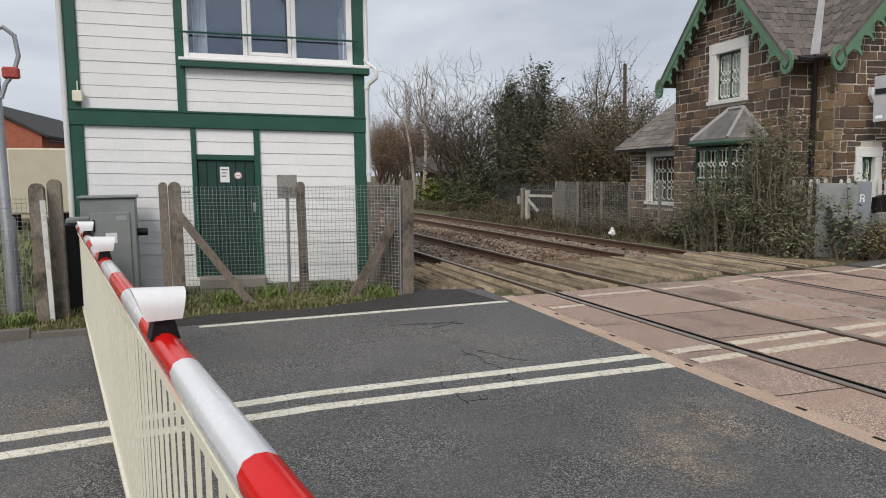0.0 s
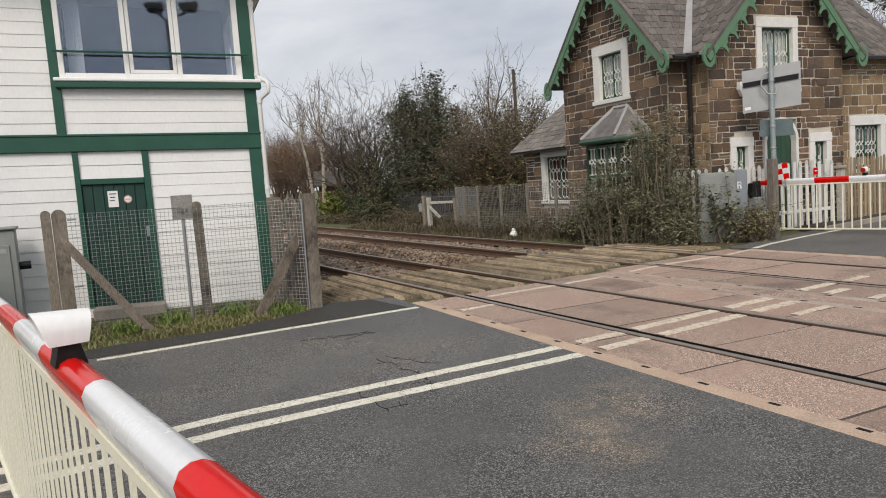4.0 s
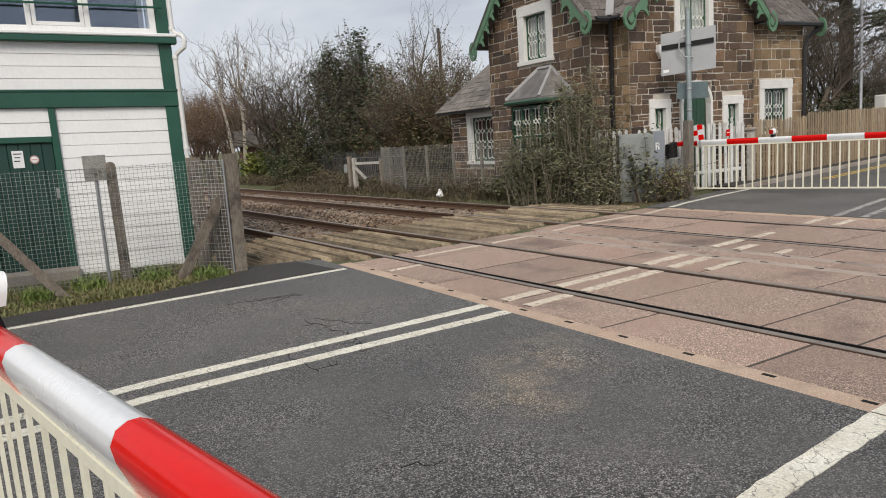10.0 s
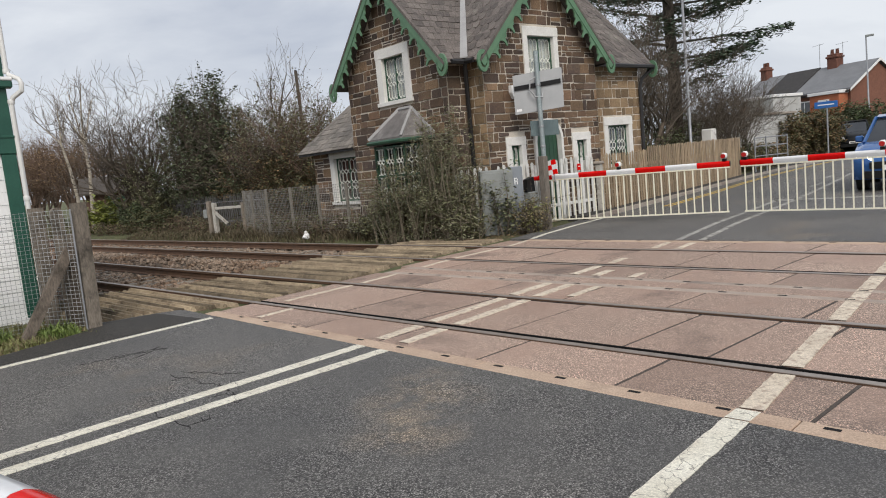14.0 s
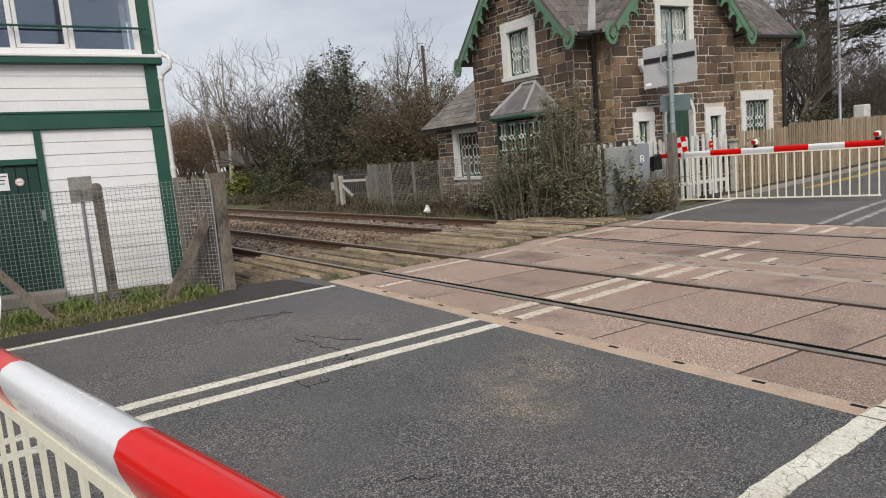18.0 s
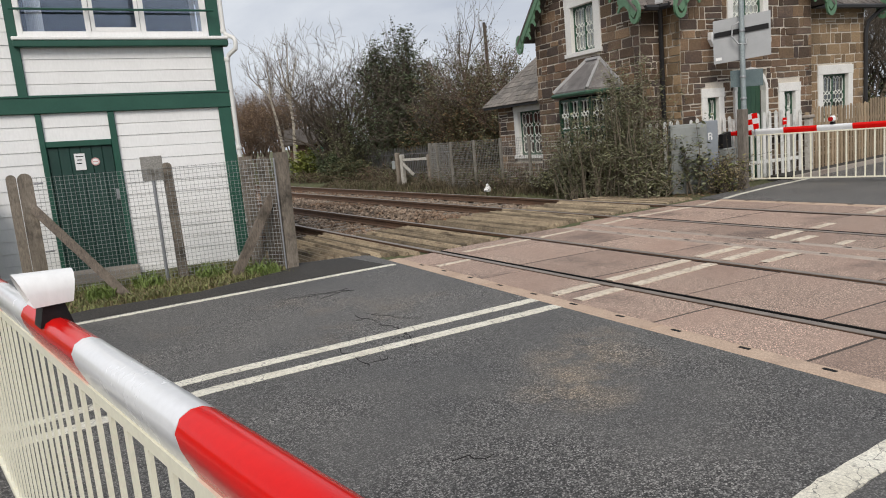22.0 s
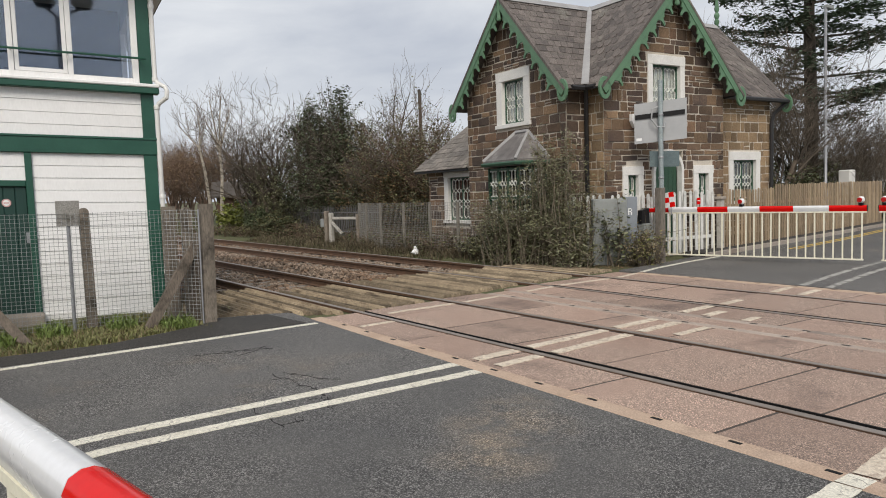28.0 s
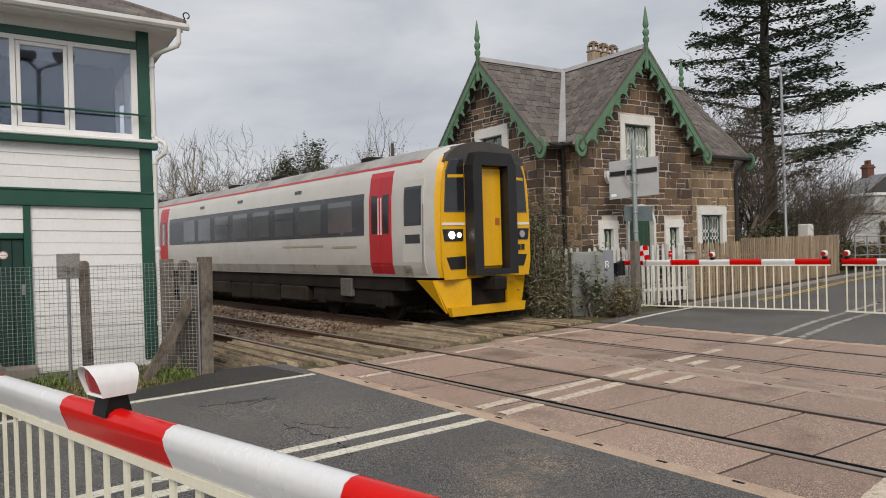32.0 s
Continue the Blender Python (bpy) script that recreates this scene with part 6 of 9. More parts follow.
gc = thing("equipment_cabinet", "grey steel trackside equipment cabinet against the signal box", "equipment cabinet", at=(-5.85, 5.97, 0))
part("body", M().box((-0.36, -0.22, -0.1), (0.36, 0.22, 1.42), 0.015), GREYCAB, gc)
dd = part("door", M().box((-0.24, -0.24, 0.10), (0.28, -0.222, 1.22), 0.008), GREYCAB, gc)
part("label", M().box((-0.05, -0.246, 0.78), (0.10, -0.2405, 0.93)), WHITE, dd, "white label")
part("name_plate", M().box((0.10, -0.246, 1.11), (0.24, -0.2405, 1.17)), SIGNBACK, dd)
part("handle", M().box((-0.21, -0.26, 0.95), (-0.18, -0.241, 1.12), 0.005), BLACKMETAL, dd, "black handle")
part("roof", M().box((-0.39, -0.26, 1.421), (0.39, 0.25, 1.46), 0.012), GREYCAB, gc)
part("side_lamp", M().tube((0.361, -0.1, 0.92), (0.50, -0.1, 0.92), 0.055, n=12), BLACKMETAL, gc, "black side fitting", smooth=True)

lp = thing("lamp_column", "grey steel lamp column with a looped cable and red connector", "lamp column", at=(-6.93, 4.9, 0))
part("column", M().path([(0, 0, -0.3), (0, 0, 1.2), (-0.02, 0, 1.25), (-0.05, 0, 7.5)], [0.085, 0.085, 0.065, 0.05], 12), GREYSTEEL, lp, smooth=True)
part("cable", M().path([(0.0, -0.07, 3.50), (0.11, -0.07, 3.56), (0.23, -0.07, 3.46), (0.26, -0.07, 3.22), (0.19, -0.07, 3.0), (0.10, -0.07, 2.88), (0.04, -0.07, 2.7)], 0.028, 8), GREYSTEEL, lp, "grey looped cable", smooth=True)
part("connector", M().box((0.07, -0.12, 2.94), (0.26, -0.02, 3.08), 0.02), mat("red_plastic", (0.35, 0.05, 0.04), (0.42, 0.07, 0.06), 4, 0.5, bump=0.05), lp, "red cable connector")

tw = thing("floodlight_column", "tall steel column with two floodlights behind the waiting line", "lamp column", at=(-4.96, -9.0, 0))
part("column", M().path([(0, 0, -0.3), (0, 0, 1.4), (0, 0, 1.45), (0.05, 0, 7.8)], [0.12, 0.12, 0.09, 0.07], 12), GREYSTEEL, tw, smooth=True)
part("arm", M().path([(-0.28, 0, 8.14), (-0.14, 0, 8.0), (0.05, 0, 7.8), (0.30, 0, 7.96), (0.70, 0, 8.1)], 0.05, 8), GREYSTEEL, tw, "forked steel arm", smooth=True)
for fx in (-0.32, 0.80):
    part("floodlight", M().prism([(fx - 0.34, -0.16, 8.34), (fx - 0.2, -0.16, 8.12), (fx + 0.2, -0.16, 8.12), (fx + 0.34, -0.16, 8.34), (fx + 0.28, -0.16, 8.42), (fx - 0.28, -0.16, 8.42)], (0, 0.32, 0)), BLACKMETAL, tw, "dark floodlight housing")

# ------------------------------------------------------------ far side: sign pole, cabinets, picket fences
tp = thing("sign_pole", "steel pole on a timber post carrying two sign backs", "sign pole", at=(8.38, 4.62, 0))
part("timber_post", M().box((-0.085, -0.085, -0.3), (0.085, 0.085, 1.63), 0.015), mat("dark_oak_post", (0.13, 0.115, 0.098), (0.19, 0.165, 0.14), 5.0, 0.9, bump=0.6, bscale=50, streak=0.15), tp, "dark weathered timber post")
part("pole", M().tube((0.03, -0.02, 1.2), (0.01, -0.02, 4.0), 0.055, n=12), mat("pale_green_grey_steel", (0.28, 0.33, 0.34), (0.35, 0.40, 0.41), 5, 0.5, metal=0.3, bump=0.05), tp, smooth=True)
sd = Vector((0.60, -0.80, 0)).normalized()
sn = Vector((0.80, 0.60, 0)).normalized()


def plate(s0, s1, z0, z1, tilt, dist, m=None, th=0.012):
    m = m or M()
    q = [sd * s + Vector((0, 0, z + tilt * s)) + sn * dist for s, z in ((s0, z0), (s1, z0), (s1, z1), (s0, z1))]
    return m.prism(q, sn * th)


sp = part("sign_back", plate(-0.54, 0.58, 2.66, 3.55, 0.07, 0.09), SIGNBACK, tp, "large grey sign seen from the back")
part("channel", plate(-0.52, 0.54, 3.20, 3.30, 0.07, 0.06, th=0.028), BLACKMETAL, sp, "black mounting channel")
part("label", plate(-0.5, -0.38, 2.72, 2.78, 0.07, 0.086, th=0.003), WHITE, sp)
part("small_sign_back", plate(-0.22, 0.42, 2.10, 2.45, -0.03, 0.16), mat("blue_green_sign_back", (0.085, 0.125, 0.135), (0.12, 0.165, 0.172), 4, 0.5, bump=0.03), tp, "smaller blue-grey sign back")
part("conduit", M().path([sd * -0.02 + Vector((0, 0, 3.42)) - sn * 0.03, sd * -0.15 + Vector((0, 0, 3.36)) - sn * 0.05, sd * -0.17 + Vector((0, 0, 3.15)) - sn * 0.05, sd * -0.05 + Vector((0, 0, 2.98)) - sn * 0.04, sd * 0.10 + Vector((0, 0, 2.96)) - sn * 0.03, sd * 0.12 + Vector((0, 0, 3.08)) + sn * 0.02], 0.018, 8), SIGNBACK, tp, "curved conduit", smooth=True)
for zz in (3.24, 2.30, 1.85):
    part("clamp", M().lathe([(0.062, -0.02), (0.066, -0.015), (0.066, 0.015), (0.062, 0.02)], (0.02, -0.02, zz), 12), GREYSTEEL, tp, smooth=True)

cab = thing("equipment_cabinet", "grey equipment cabinet half hidden by ivy and shrubs", "equipment cabinet", at=(7.42, 5.18, 0), turn=-42)
part("body", M().box((-0.44, -0.2, -0.1), (0.30, 0.2, 1.42), 0.015), GREYCAB, cab)
part("door", M().box((-0.40, -0.215, 0.12), (0.27, -0.201, 1.36), 0.01), GREYCAB, cab)
part("handle", M().box((0.08, -0.24, 0.66), (0.14, -0.216, 0.78), 0.006), BLACKMETAL, cab, "black handle")
BLUECAB = mat("blue_grey_cabinet_paint", (0.19, 0.215, 0.245), (0.235, 0.26, 0.29), 3.0, 0.55, bump=0.1, c3=(0.15, 0.16, 0.165), stain=0.64, stain_scale=1.8, fine=0.06)
cab2 = thing("equipment_cabinet", "narrow grey cabinet with a white letter mark", "equipment cabinet", at=(7.77, 5.0, 0), turn=-42)
part("body", M().box((-0.16, -0.16, -0.1), (0.16, 0.16, 1.45), 0.015), BLUECAB, cab2)
for x0, x1, z0, z1 in ((-0.035, -0.015, 1.05, 1.20), (-0.0149, 0.03, 1.18, 1.20), (-0.0149, 0.03, 1.115, 1.135), (0.0301, 0.045, 1.135, 1.18), (0.02, 0.045, 1.05, 1.114)):
    part("mark", M().box((x0, -0.168, z0), (x1, -0.1605, z1)), WHITE, cab2, "white letter stroke")


def picket_fence(name, a, b, h, w, gap, material, label, th=0.022, rails=(0.35, 1.05), side=1):
    a, b = Vector(a), Vector(b)
    d = (b - a).normalized()
    u = Vector((-d.y, d.x, 0))
    org = (a + b) / 2
    t = thing(name, label, "picket fence", at=org, turn=math.degrees(math.atan2(d.y, d.x)))
    L = (b - a).length
    pm = M().prism([(-w / 2, 0, 0.04), (w / 2, 0, 0.04), (w / 2, 0, h - 0.05), (w * 0.3, 0, h - 0.015), (0, 0, h), (-w * 0.3, 0, h - 0.015), (-w / 2, 0, h - 0.05)], (0, th, 0)).mesh("picket", material)
    n = int(L / (w + gap))
    for k in range(n):
        o = part("picket", pm, material, t)
        s = -L / 2 + (k + 0.5) * L / n
        o.location = (s, 0.0, rnd.uniform(-0.02, 0.02))
        o.rotation_euler = (0, rnd.uniform(-0.012, 0.012), 0)
    for zr in rails:
        part("rail", M().box((-L / 2, th + 0.001, zr), (L / 2, th + 0.04, zr + 0.08), 0.006), material, t)
    k = 0
    while k * 1.8 < L:
        part("post", M().box((-L / 2 + k * 1.8 - 0.04, th + 0.041, -0.2), (-L / 2 + k * 1.8 + 0.04, th + 0.12, h - 0.1), 0.006), material, t)
        k += 1
    return t


picket_fence("picket_fence", (11.15, 4.84, 0.02), (14.3, 5.24, 0.02), 1.50, 0.085, 0.075, PALEWOOD, "pale brown timber picket fence beside the road")
picket_fence("picket_fence", (14.3, 5.24, 0.02), (24.2, 6.58, 0.04), 1.58, 0.085, 0.075, PALEWOOD, "taller pale brown timber picket fence beside the road")
picket_fence("white_picket_fence", (8.95, 5.22, 0), (10.95, 4.92, 0), 1.52, 0.085, 0.085, WHITEPICKET, "old white-painted picket fence in front of the house")
picket_fence("white_picket_fence", (6.75, 5.75, 0), (8.92, 5.26, 0), 1.50, 0.085, 0.085, WHITEPICKET, "old white-painted picket fence behind the cabinet")
gp_ = thing("gate_post", "grimy white-painted square gate post beside the pickets", "gate post", at=(11.04, 4.84, 0))
part("post", M().box((-0.07, -0.07, -0.2), (0.07, 0.07, 1.28), 0.01), OLDWHITE, gp_)
part("cap", M().box((-0.11, -0.11, 1.281), (0.11, 0.11, 1.36), 0.02), GREY_BEAM, gp_)
np_ = thing("notice", "small red notice on the white pickets", "notice", at=(10.35, 4.99, 1.27))
part("plate", M().box((-0.07, -0.012, -0.08), (0.07, -0.004, 0.08)), RED, np_)
part("bar", M().box((-0.05, -0.016, 0.0), (0.05, -0.0125, 0.02)), WHITE, np_)

kr = M()
KERB = [(9.6, 4.16), (12.4, 4.48), (17, 5.05), (24, 5.95), (28, 6.25), (34, 6.4), (42, 5.9), (60, 3.5)]
kr.prism([(x, y, -0.1) for x, y in KERB] + [(x, y + 0.14, -0.1) for x, y in reversed(KERB)], (0, 0, 0.19))
tagged(part("kerb_beyond", kr, GREY_BEAM), "concrete kerb along the far road", "kerb", kind="structure")
fw2 = M()
fw2.prism([(x, y + 0.15, -0.1) for x, y in KERB] + [(x, y + 0.75, -0.1) for x, y in reversed(KERB)], (0, 0, 0.18))
tagged(part("footway_beyond", fw2, ASPHALT_EDGE), "asphalt footway beside the picket fence", "footway", kind="structure")

# wire fence along the far side of the railway, and an old white gate
cpost = M().box((-0.036, -0.036, -0.3), (0.036, 0.036, 1.48), 0.010)
cm = cpost.mesh("post", mat("concrete_post", (0.155, 0.145, 0.126), (0.225, 0.21, 0.185), 5, 0.9, bump=0.4, c3=(0.15, 0.14, 0.11), stain=0.5, stain_scale=3.0))
FENCE = [(6.72, 8.4), (6.70, 9.9), (6.62, 11.1), (6.5, 12.3), (6.5, 13.6), (6.7, 14.8), (7.02, 15.85)]
for k, (fx, fy) in enumerate(FENCE):
    t = thing("fence_post", "weathered concrete fence post by the railway", "fence post", at=(fx, fy, -0.05), turn=rnd.uniform(-10, 10), group="railway fence posts")
    part("post", cm, None, t)
mesh_fence([(x, y, 0.0) for x, y in FENCE], 1.42, 0.070, 0.0042, "dull chain-link fence beside the railway", OLDWIRE)
gate = thing("timber_gate", "old white-painted timber gate between grey posts", "gate", at=(6.62, 17.4, -0.45), turn=-75)
for dx, h, w in ((-0.08, 1.62, 0.14), (0.16, 1.55, 0.13), (1.52, 1.50, 0.12)):
    part("post", M().box((dx - w / 2, -0.08, -0.3), (dx + w / 2, 0.08, h), 0.02), OLDWHITE if dx == 0.16 else OLDWOOD, gate)
for zz in (1.32,):
    part("bar", M().box((0.23, -0.04, zz), (1.45, 0.02, zz + 0.09), 0.008), OLDWHITE, gate)
part("diagonal", M().prism([(0.23, -0.041, 1.30), (0.23, -0.041, 1.18), (0.72, -0.041, 0.80), (0.80, -0.041, 0.87)], (0, -0.04, 0)), OLDWHITE, gate)
part("lever_box", M().box((-0.32, -0.1, 1.05), (-0.155, 0.05, 1.35), 0.02), GREYCAB, gate)
DULLSTEEL = mat("dull_weathered_steel", (0.115, 0.112, 0.108), (0.17, 0.165, 0.16), 5.0, 0.6, metal=0.3, bump=0.1, fine=0.15)
pal = thing("palisade_fence", "grey steel palisade fence in front of the thicket", "palisade fence", at=(5.5, 27, 0))
pm_ = M().prism([(-0.032, 0, 0), (0.032, 0, 0), (0.032, 0, 1.36), (0.0, 0, 1.48), (-0.032, 0, 1.36)], (0, 0.02, 0)).mesh("pale", DULLSTEEL)
PL0, PL1 = Vector((8.95, 31.8, -0.2)), Vector((8.5, 17.0, -0.1))
for k in range(94):
    o = part("pale", pm_, DULLSTEEL, pal)
    o.location = PL0.lerp(PL1, k / 93) - Vector((5.5, 27, 0.05))
    o.rotation_euler = (0, rnd.uniform(-0.02, 0.02), radians(-88))
for zz in (0.4, 1.15):
    part("rail", M((5.5, 27, 0)).tube(PL0 + Vector((0.03, 0, zz)), PL1 + Vector((0.03, 0, zz)), 0.025, n=4), GREYSTEEL, pal)
bag = thing("litter_bag", "crumpled white plastic bag beside the far rail", "litter", at=(6.28, 11.4, -0.05))
bmh = M()
bmh.lathe([(0.02, 0), (0.13, 0.02), (0.16, 0.08), (0.11, 0.17), (0.05, 0.22), (0.06, 0.28), (0.01, 0.3)], (0, 0, 0), 9)
for v_ in bmh.v:
    v_ += Vector((rnd.uniform(-0.03, 0.03), rnd.uniform(-0.03, 0.03), rnd.uniform(-0.015, 0.015)))
for v_ in bmh.v:
    v_ *= 0.78
part("bag", bmh, WHITE, bag)

# ------------------------------------------------------------ train
TGREY = mat("pale_grey_coach_paint", (0.56, 0.55, 0.52), (0.63, 0.62, 0.59), 1.5, 0.4, bump=0.03, fine=0.03, c3=(0.46, 0.43, 0.38), stain=0.6, stain_scale=0.8)
TYEL = mat("yellow_coach_paint", (0.70, 0.370, 0.005), (0.78, 0.42, 0.008), 2.0, 0.38, bump=0.03, fine=0.07, c3=(0.40, 0.23, 0.035), stain=0.58, stain_scale=1.8, streak=0.25)
TRED = mat("red_coach_door_paint", (0.50, 0.018, 0.028), (0.56, 0.025, 0.035), 2.0, 0.35, bump=0.02, fine=0.03)
TDARK = mat("dark_window_band", (0.045, 0.050, 0.060), (0.06, 0.066, 0.078), 2.0, 0.25, bump=0.02, fine=0.04)
TROOF = mat("sooty_coach_roof", (0.30, 0.295, 0.285), (0.40, 0.39, 0.37), 1.2, 0.6, bump=0.1, c3=(0.12, 0.115, 0.11), stain=0.5, stain_scale=0.7)
TBLACK = mat("black_underframe", (0.012, 0.010, 0.009), (0.030, 0.024, 0.020), 2.0, 0.85, bump=0.3, spec=0.2)
TSOOT = mat("sooty_brown_dome_paint", (0.045, 0.041, 0.038), (0.085, 0.078, 0.071), 1.8, 0.7, bump=0.1, c3=(0.020, 0.018, 0.017), stain=0.52, stain_scale=1.5, fine=0.12)
TDIRT = mat("dusty_grey_coach_paint", (0.36, 0.335, 0.295), (0.50, 0.475, 0.43), 1.6, 0.6, bump=0.05, fine=0.10, c3=(0.22, 0.185, 0.145), stain=0.52, stain_scale=1.4, streak=0.3)
TGRIME = mat("brake_dust_grime", (0.022, 0.018, 0.014), (0.062, 0.049, 0.037), 1.4, 0.85, bump=0.4, spec=0.2, vary=0.5)
CABGLASS = mat("dark_cab_glass", (0.012, 0.013, 0.017), (0.028, 0.030, 0.036), 0.6, 0.05, bump=0, fine=0.0, spec=0.6)
TRUBBER = mat("dark_gangway_rubber", (0.009, 0.009, 0.010), (0.017, 0.017, 0.019), 2.0, 0.5, bump=0.1)
# grey base stands in for the sky mirrored in the panes
TGLASS = mat("sky_grey_glass", (0.085, 0.095, 0.105), (0.140, 0.150, 0.158), 0.6, 0.05, bump=0, fine=0.0, spec=0.8)
LAMP = bpy.data.materials.new("lit_headlamp")
LAMP.use_nodes = True
_p = LAMP.node_tree.nodes["Principled BSDF"]
_p.inputs["Emission Color"].default_value, _p.inputs["Emission Strength"].default_value = (1, 0.95, 0.82, 1), 9.0

TXC = (R3 + R4) / 2
HWD = 1.355
SEC = [(HWD - 0.10, 1.02), (HWD - 0.01, 1.30), (HWD, 1.9), (HWD - 0.02, 2.7), (HWD - 0.09, 3.18), (HWD - 0.20, 3.42), (HWD - 0.45, 3.62), (HWD - 0.8, 3.73), (0.3, 3.78)]


def side_x(z):
    return lerp_line([(b, a) for a, b in SEC], z)


def coach_body(y0, y1, z0, z1, proud, m=None, sides=(-1, 1), step_=0.12):
    """A skin on the coach side between two heights, following its section."""
    m = m or M()
    n = max(1, int((z1 - z0) / step_))
    zs = [z0 + (z1 - z0) * k / n for k in range(n + 1)]
    for sx in sides:
        pts = [(sx * (side_x(z) + proud), y0, z) for z in zs] + [(sx * (side_x(z) - 0.03), y0, z) for z in reversed(zs)]
        m.prism(pts, (0, y1 - y0, 0))
    return m


def coach(name, cab, at, label):
    """One coach; local y runs back from the gangway face, x across, z from the rail."""
    t = thing(name, label, "train coach", at=at, group="train coaches")
    L = 23.0
    f = 0.29 if cab else 0.25
    full = [(-(HWD - 0.10), 1.02)] + [(-x, z) for x, z in SEC[1:]] + [(x, z) for x, z in reversed(SEC)]
    body = M()
    if cab:
        # the front is rounded in plan and at the dome: a few stations
        stations = [(f, 0.90, 0.955), (f + 0.10, 0.955, 0.985), (f + 0.30, 0.985, 0.997), (f + 0.8, 1.0, 1.0)]
    else:
        stations = [(f, 1.0, 1.0)]
    rings = []
    for y, sx, sz in stations + [(L - 0.25, 1.0, 1.0)]:
        rings.append([(x * sx, y, 1.02 + (z - 1.02) * (1 + (sz - 1) * ((z - 1.02) / 2.76))) for x, z in full])
    n = len(full)
    vs = [p for r in rings for p in r]
    fs = []
    for i in range(len(rings) - 1):
        fs += [(i * n + k, (i + 1) * n + k, (i + 1) * n + (k + 1) % n, i * n + (k + 1) % n) for k in range(n)]
    fs += [tuple(range(n)), tuple(range((len(rings) - 1) * n, len(rings) * n))[::-1]]
    if cab:
        nose = M().add(vs[:2 * n], fs[:n] + [fs[-2]])
        part("cab_nose", nose, TYEL, t, "yellow wrap round the cab corner", smooth=True)
        body.add(vs[n:], [tuple(i - n for i in q) for q in fs[n:-2] + [fs[-1]]])
    else:
        body.add(vs, fs)
    part("body", body, TGREY, t, "pale grey coach body", smooth=True)
    rm = M()
    top = [(-(side_x(3.43) + 0.006), 3.43)] + [(-(x + 0.004), z + 0.006) for x, z in SEC[5:]] + [(x + 0.004, z + 0.006) for x, z in reversed(SEC[5:])] + [(side_x(3.43) + 0.006, 3.43)]
    rm.prism([(x, f + 0.55, z) for x, z in top], (0, L - 0.8 - f, 0))
    part("roof", rm, TROOF, t, "grey sooty roof", smooth=True)
    part("lower_panel", coach_body(f + 0.85, L - 0.3, 1.05, 1.27, 0.006), TDIRT, t, "lower body panel stained with brown brake dust")
    part("cant_stripe", coach_body(f + 0.6, L - 0.3, 3.375, 3.425, 0.010), TRED, t, "red stripe under the roof")
    if cab:
        band = (2.57, 15.75)
        doors = (1.49, 15.97)
    else:
        band = (5.2, 18.2)
        doors = (4.2, 18.3)
    band_m = coach_body(f + band[0], f + band[1], 1.93, 2.86, 0.008)
    bo_ = part("window_band", band_m, TDARK, t, "dark grey window band")
    nwin = int((band[1] - band[0] - 0.4) / 1.44)
    for k in range(nwin):
        for sx in (-1, 1):
            wy = f + band[0] + 0.50 + 1.44 * k
            wm = coach_body(wy, wy + 1.08, 2.02, 2.74, 0.013, sides=(sx,))
            w_ = part("window", wm, TGLASS, bo_)
            if k % 3 == 2:
                part("hopper_bar", coach_body(wy, wy + 1.08, 2.44, 2.475, 0.018, sides=(sx,)), TDARK, w_)
    for k in range(2):
        for sx in (-1, 1):
            for leaf in (0, 1):
                y0 = f + doors[k] + leaf * 0.43
                dm = coach_body(y0 + 0.004, y0 + 0.424, 1.08, 3.28, 0.010, sides=(sx,))
                d_ = part("door", dm, TRED, t, "red sliding door leaf")
                part("door_window", coach_body(y0 + 0.10, y0 + 0.33, 1.95, 2.78, 0.014, sides=(sx,)), CABGLASS, d_)
                hy = y0 + (0.37 if leaf == 0 else 0.05)
                part("handrail", coach_body(hy, hy + 0.022, 1.92, 2.72, 0.022, sides=(sx,)), WHITE, d_, "pale grab handle")
    for k, yy in enumerate((9.3, 12.4, 5.6)):
        part("vent", coach_body(f + yy, f + yy + 0.35, 3.08, 3.16, 0.012, sides=(-1,)), TDARK, t)
    tx = M()
    for a, b, z in ((4.4, 6.6, 1.70), (2.9, 4.0, 1.66)):
        coach_body(f + a, f + b, z, z + 0.05, 0.009, tx, sides=(-1,))
    part("lettering_bar", tx, mat("gold_grey_lettering", (0.38, 0.34, 0.25), (0.42, 0.38, 0.29), 3, 0.5, bump=0), t)
    un = M()
    un.box((-1.2, f + 1.3, 0.72), (1.2, L - 0.6, 1.03))
    part("underframe", un, TBLACK, t, "black underframe")
    for a, b, z0 in ((5.6, 7.1, 0.30), (7.2, 9.0, 0.24), (9.1, 10.5, 0.22), (10.6, 12.6, 0.32), (12.7, 14.3, 0.24), (14.4, 16.6, 0.28)):
        part("engine_box", M().box((-1.22, f + a, z0), (1.22, f + b, 0.72), 0.05), TGRIME, t, "grimy underfloor equipment")
    for yc in (3.6, 18.6):
        bg_ = part("bogie", M().box((-1.16, f + yc - 1.75, 0.34), (1.16, f + yc + 1.75, 0.74), 0.04), TBLACK, t, "black bogie frame")
        part("step_board", M().box((-1.25, f + yc - 0.25, 0.52), (-1.1, f + yc + 0.25, 0.95), 0.02), mat("dusty_damper", (0.10, 0.095, 0.085), (0.15, 0.14, 0.125), 4, 0.8, bump=0.1), bg_)
        for dy in (-1.3, 1.3):
            for sx in (-1, 1):
                wh = M().tube((sx * 0.70, f + yc + dy, 0.42), (sx * 0.83, f + yc + dy, 0.42), 0.42, n=24)
                part("wheel", wh, TBLACK, bg_, "steel wheel", smooth=True)
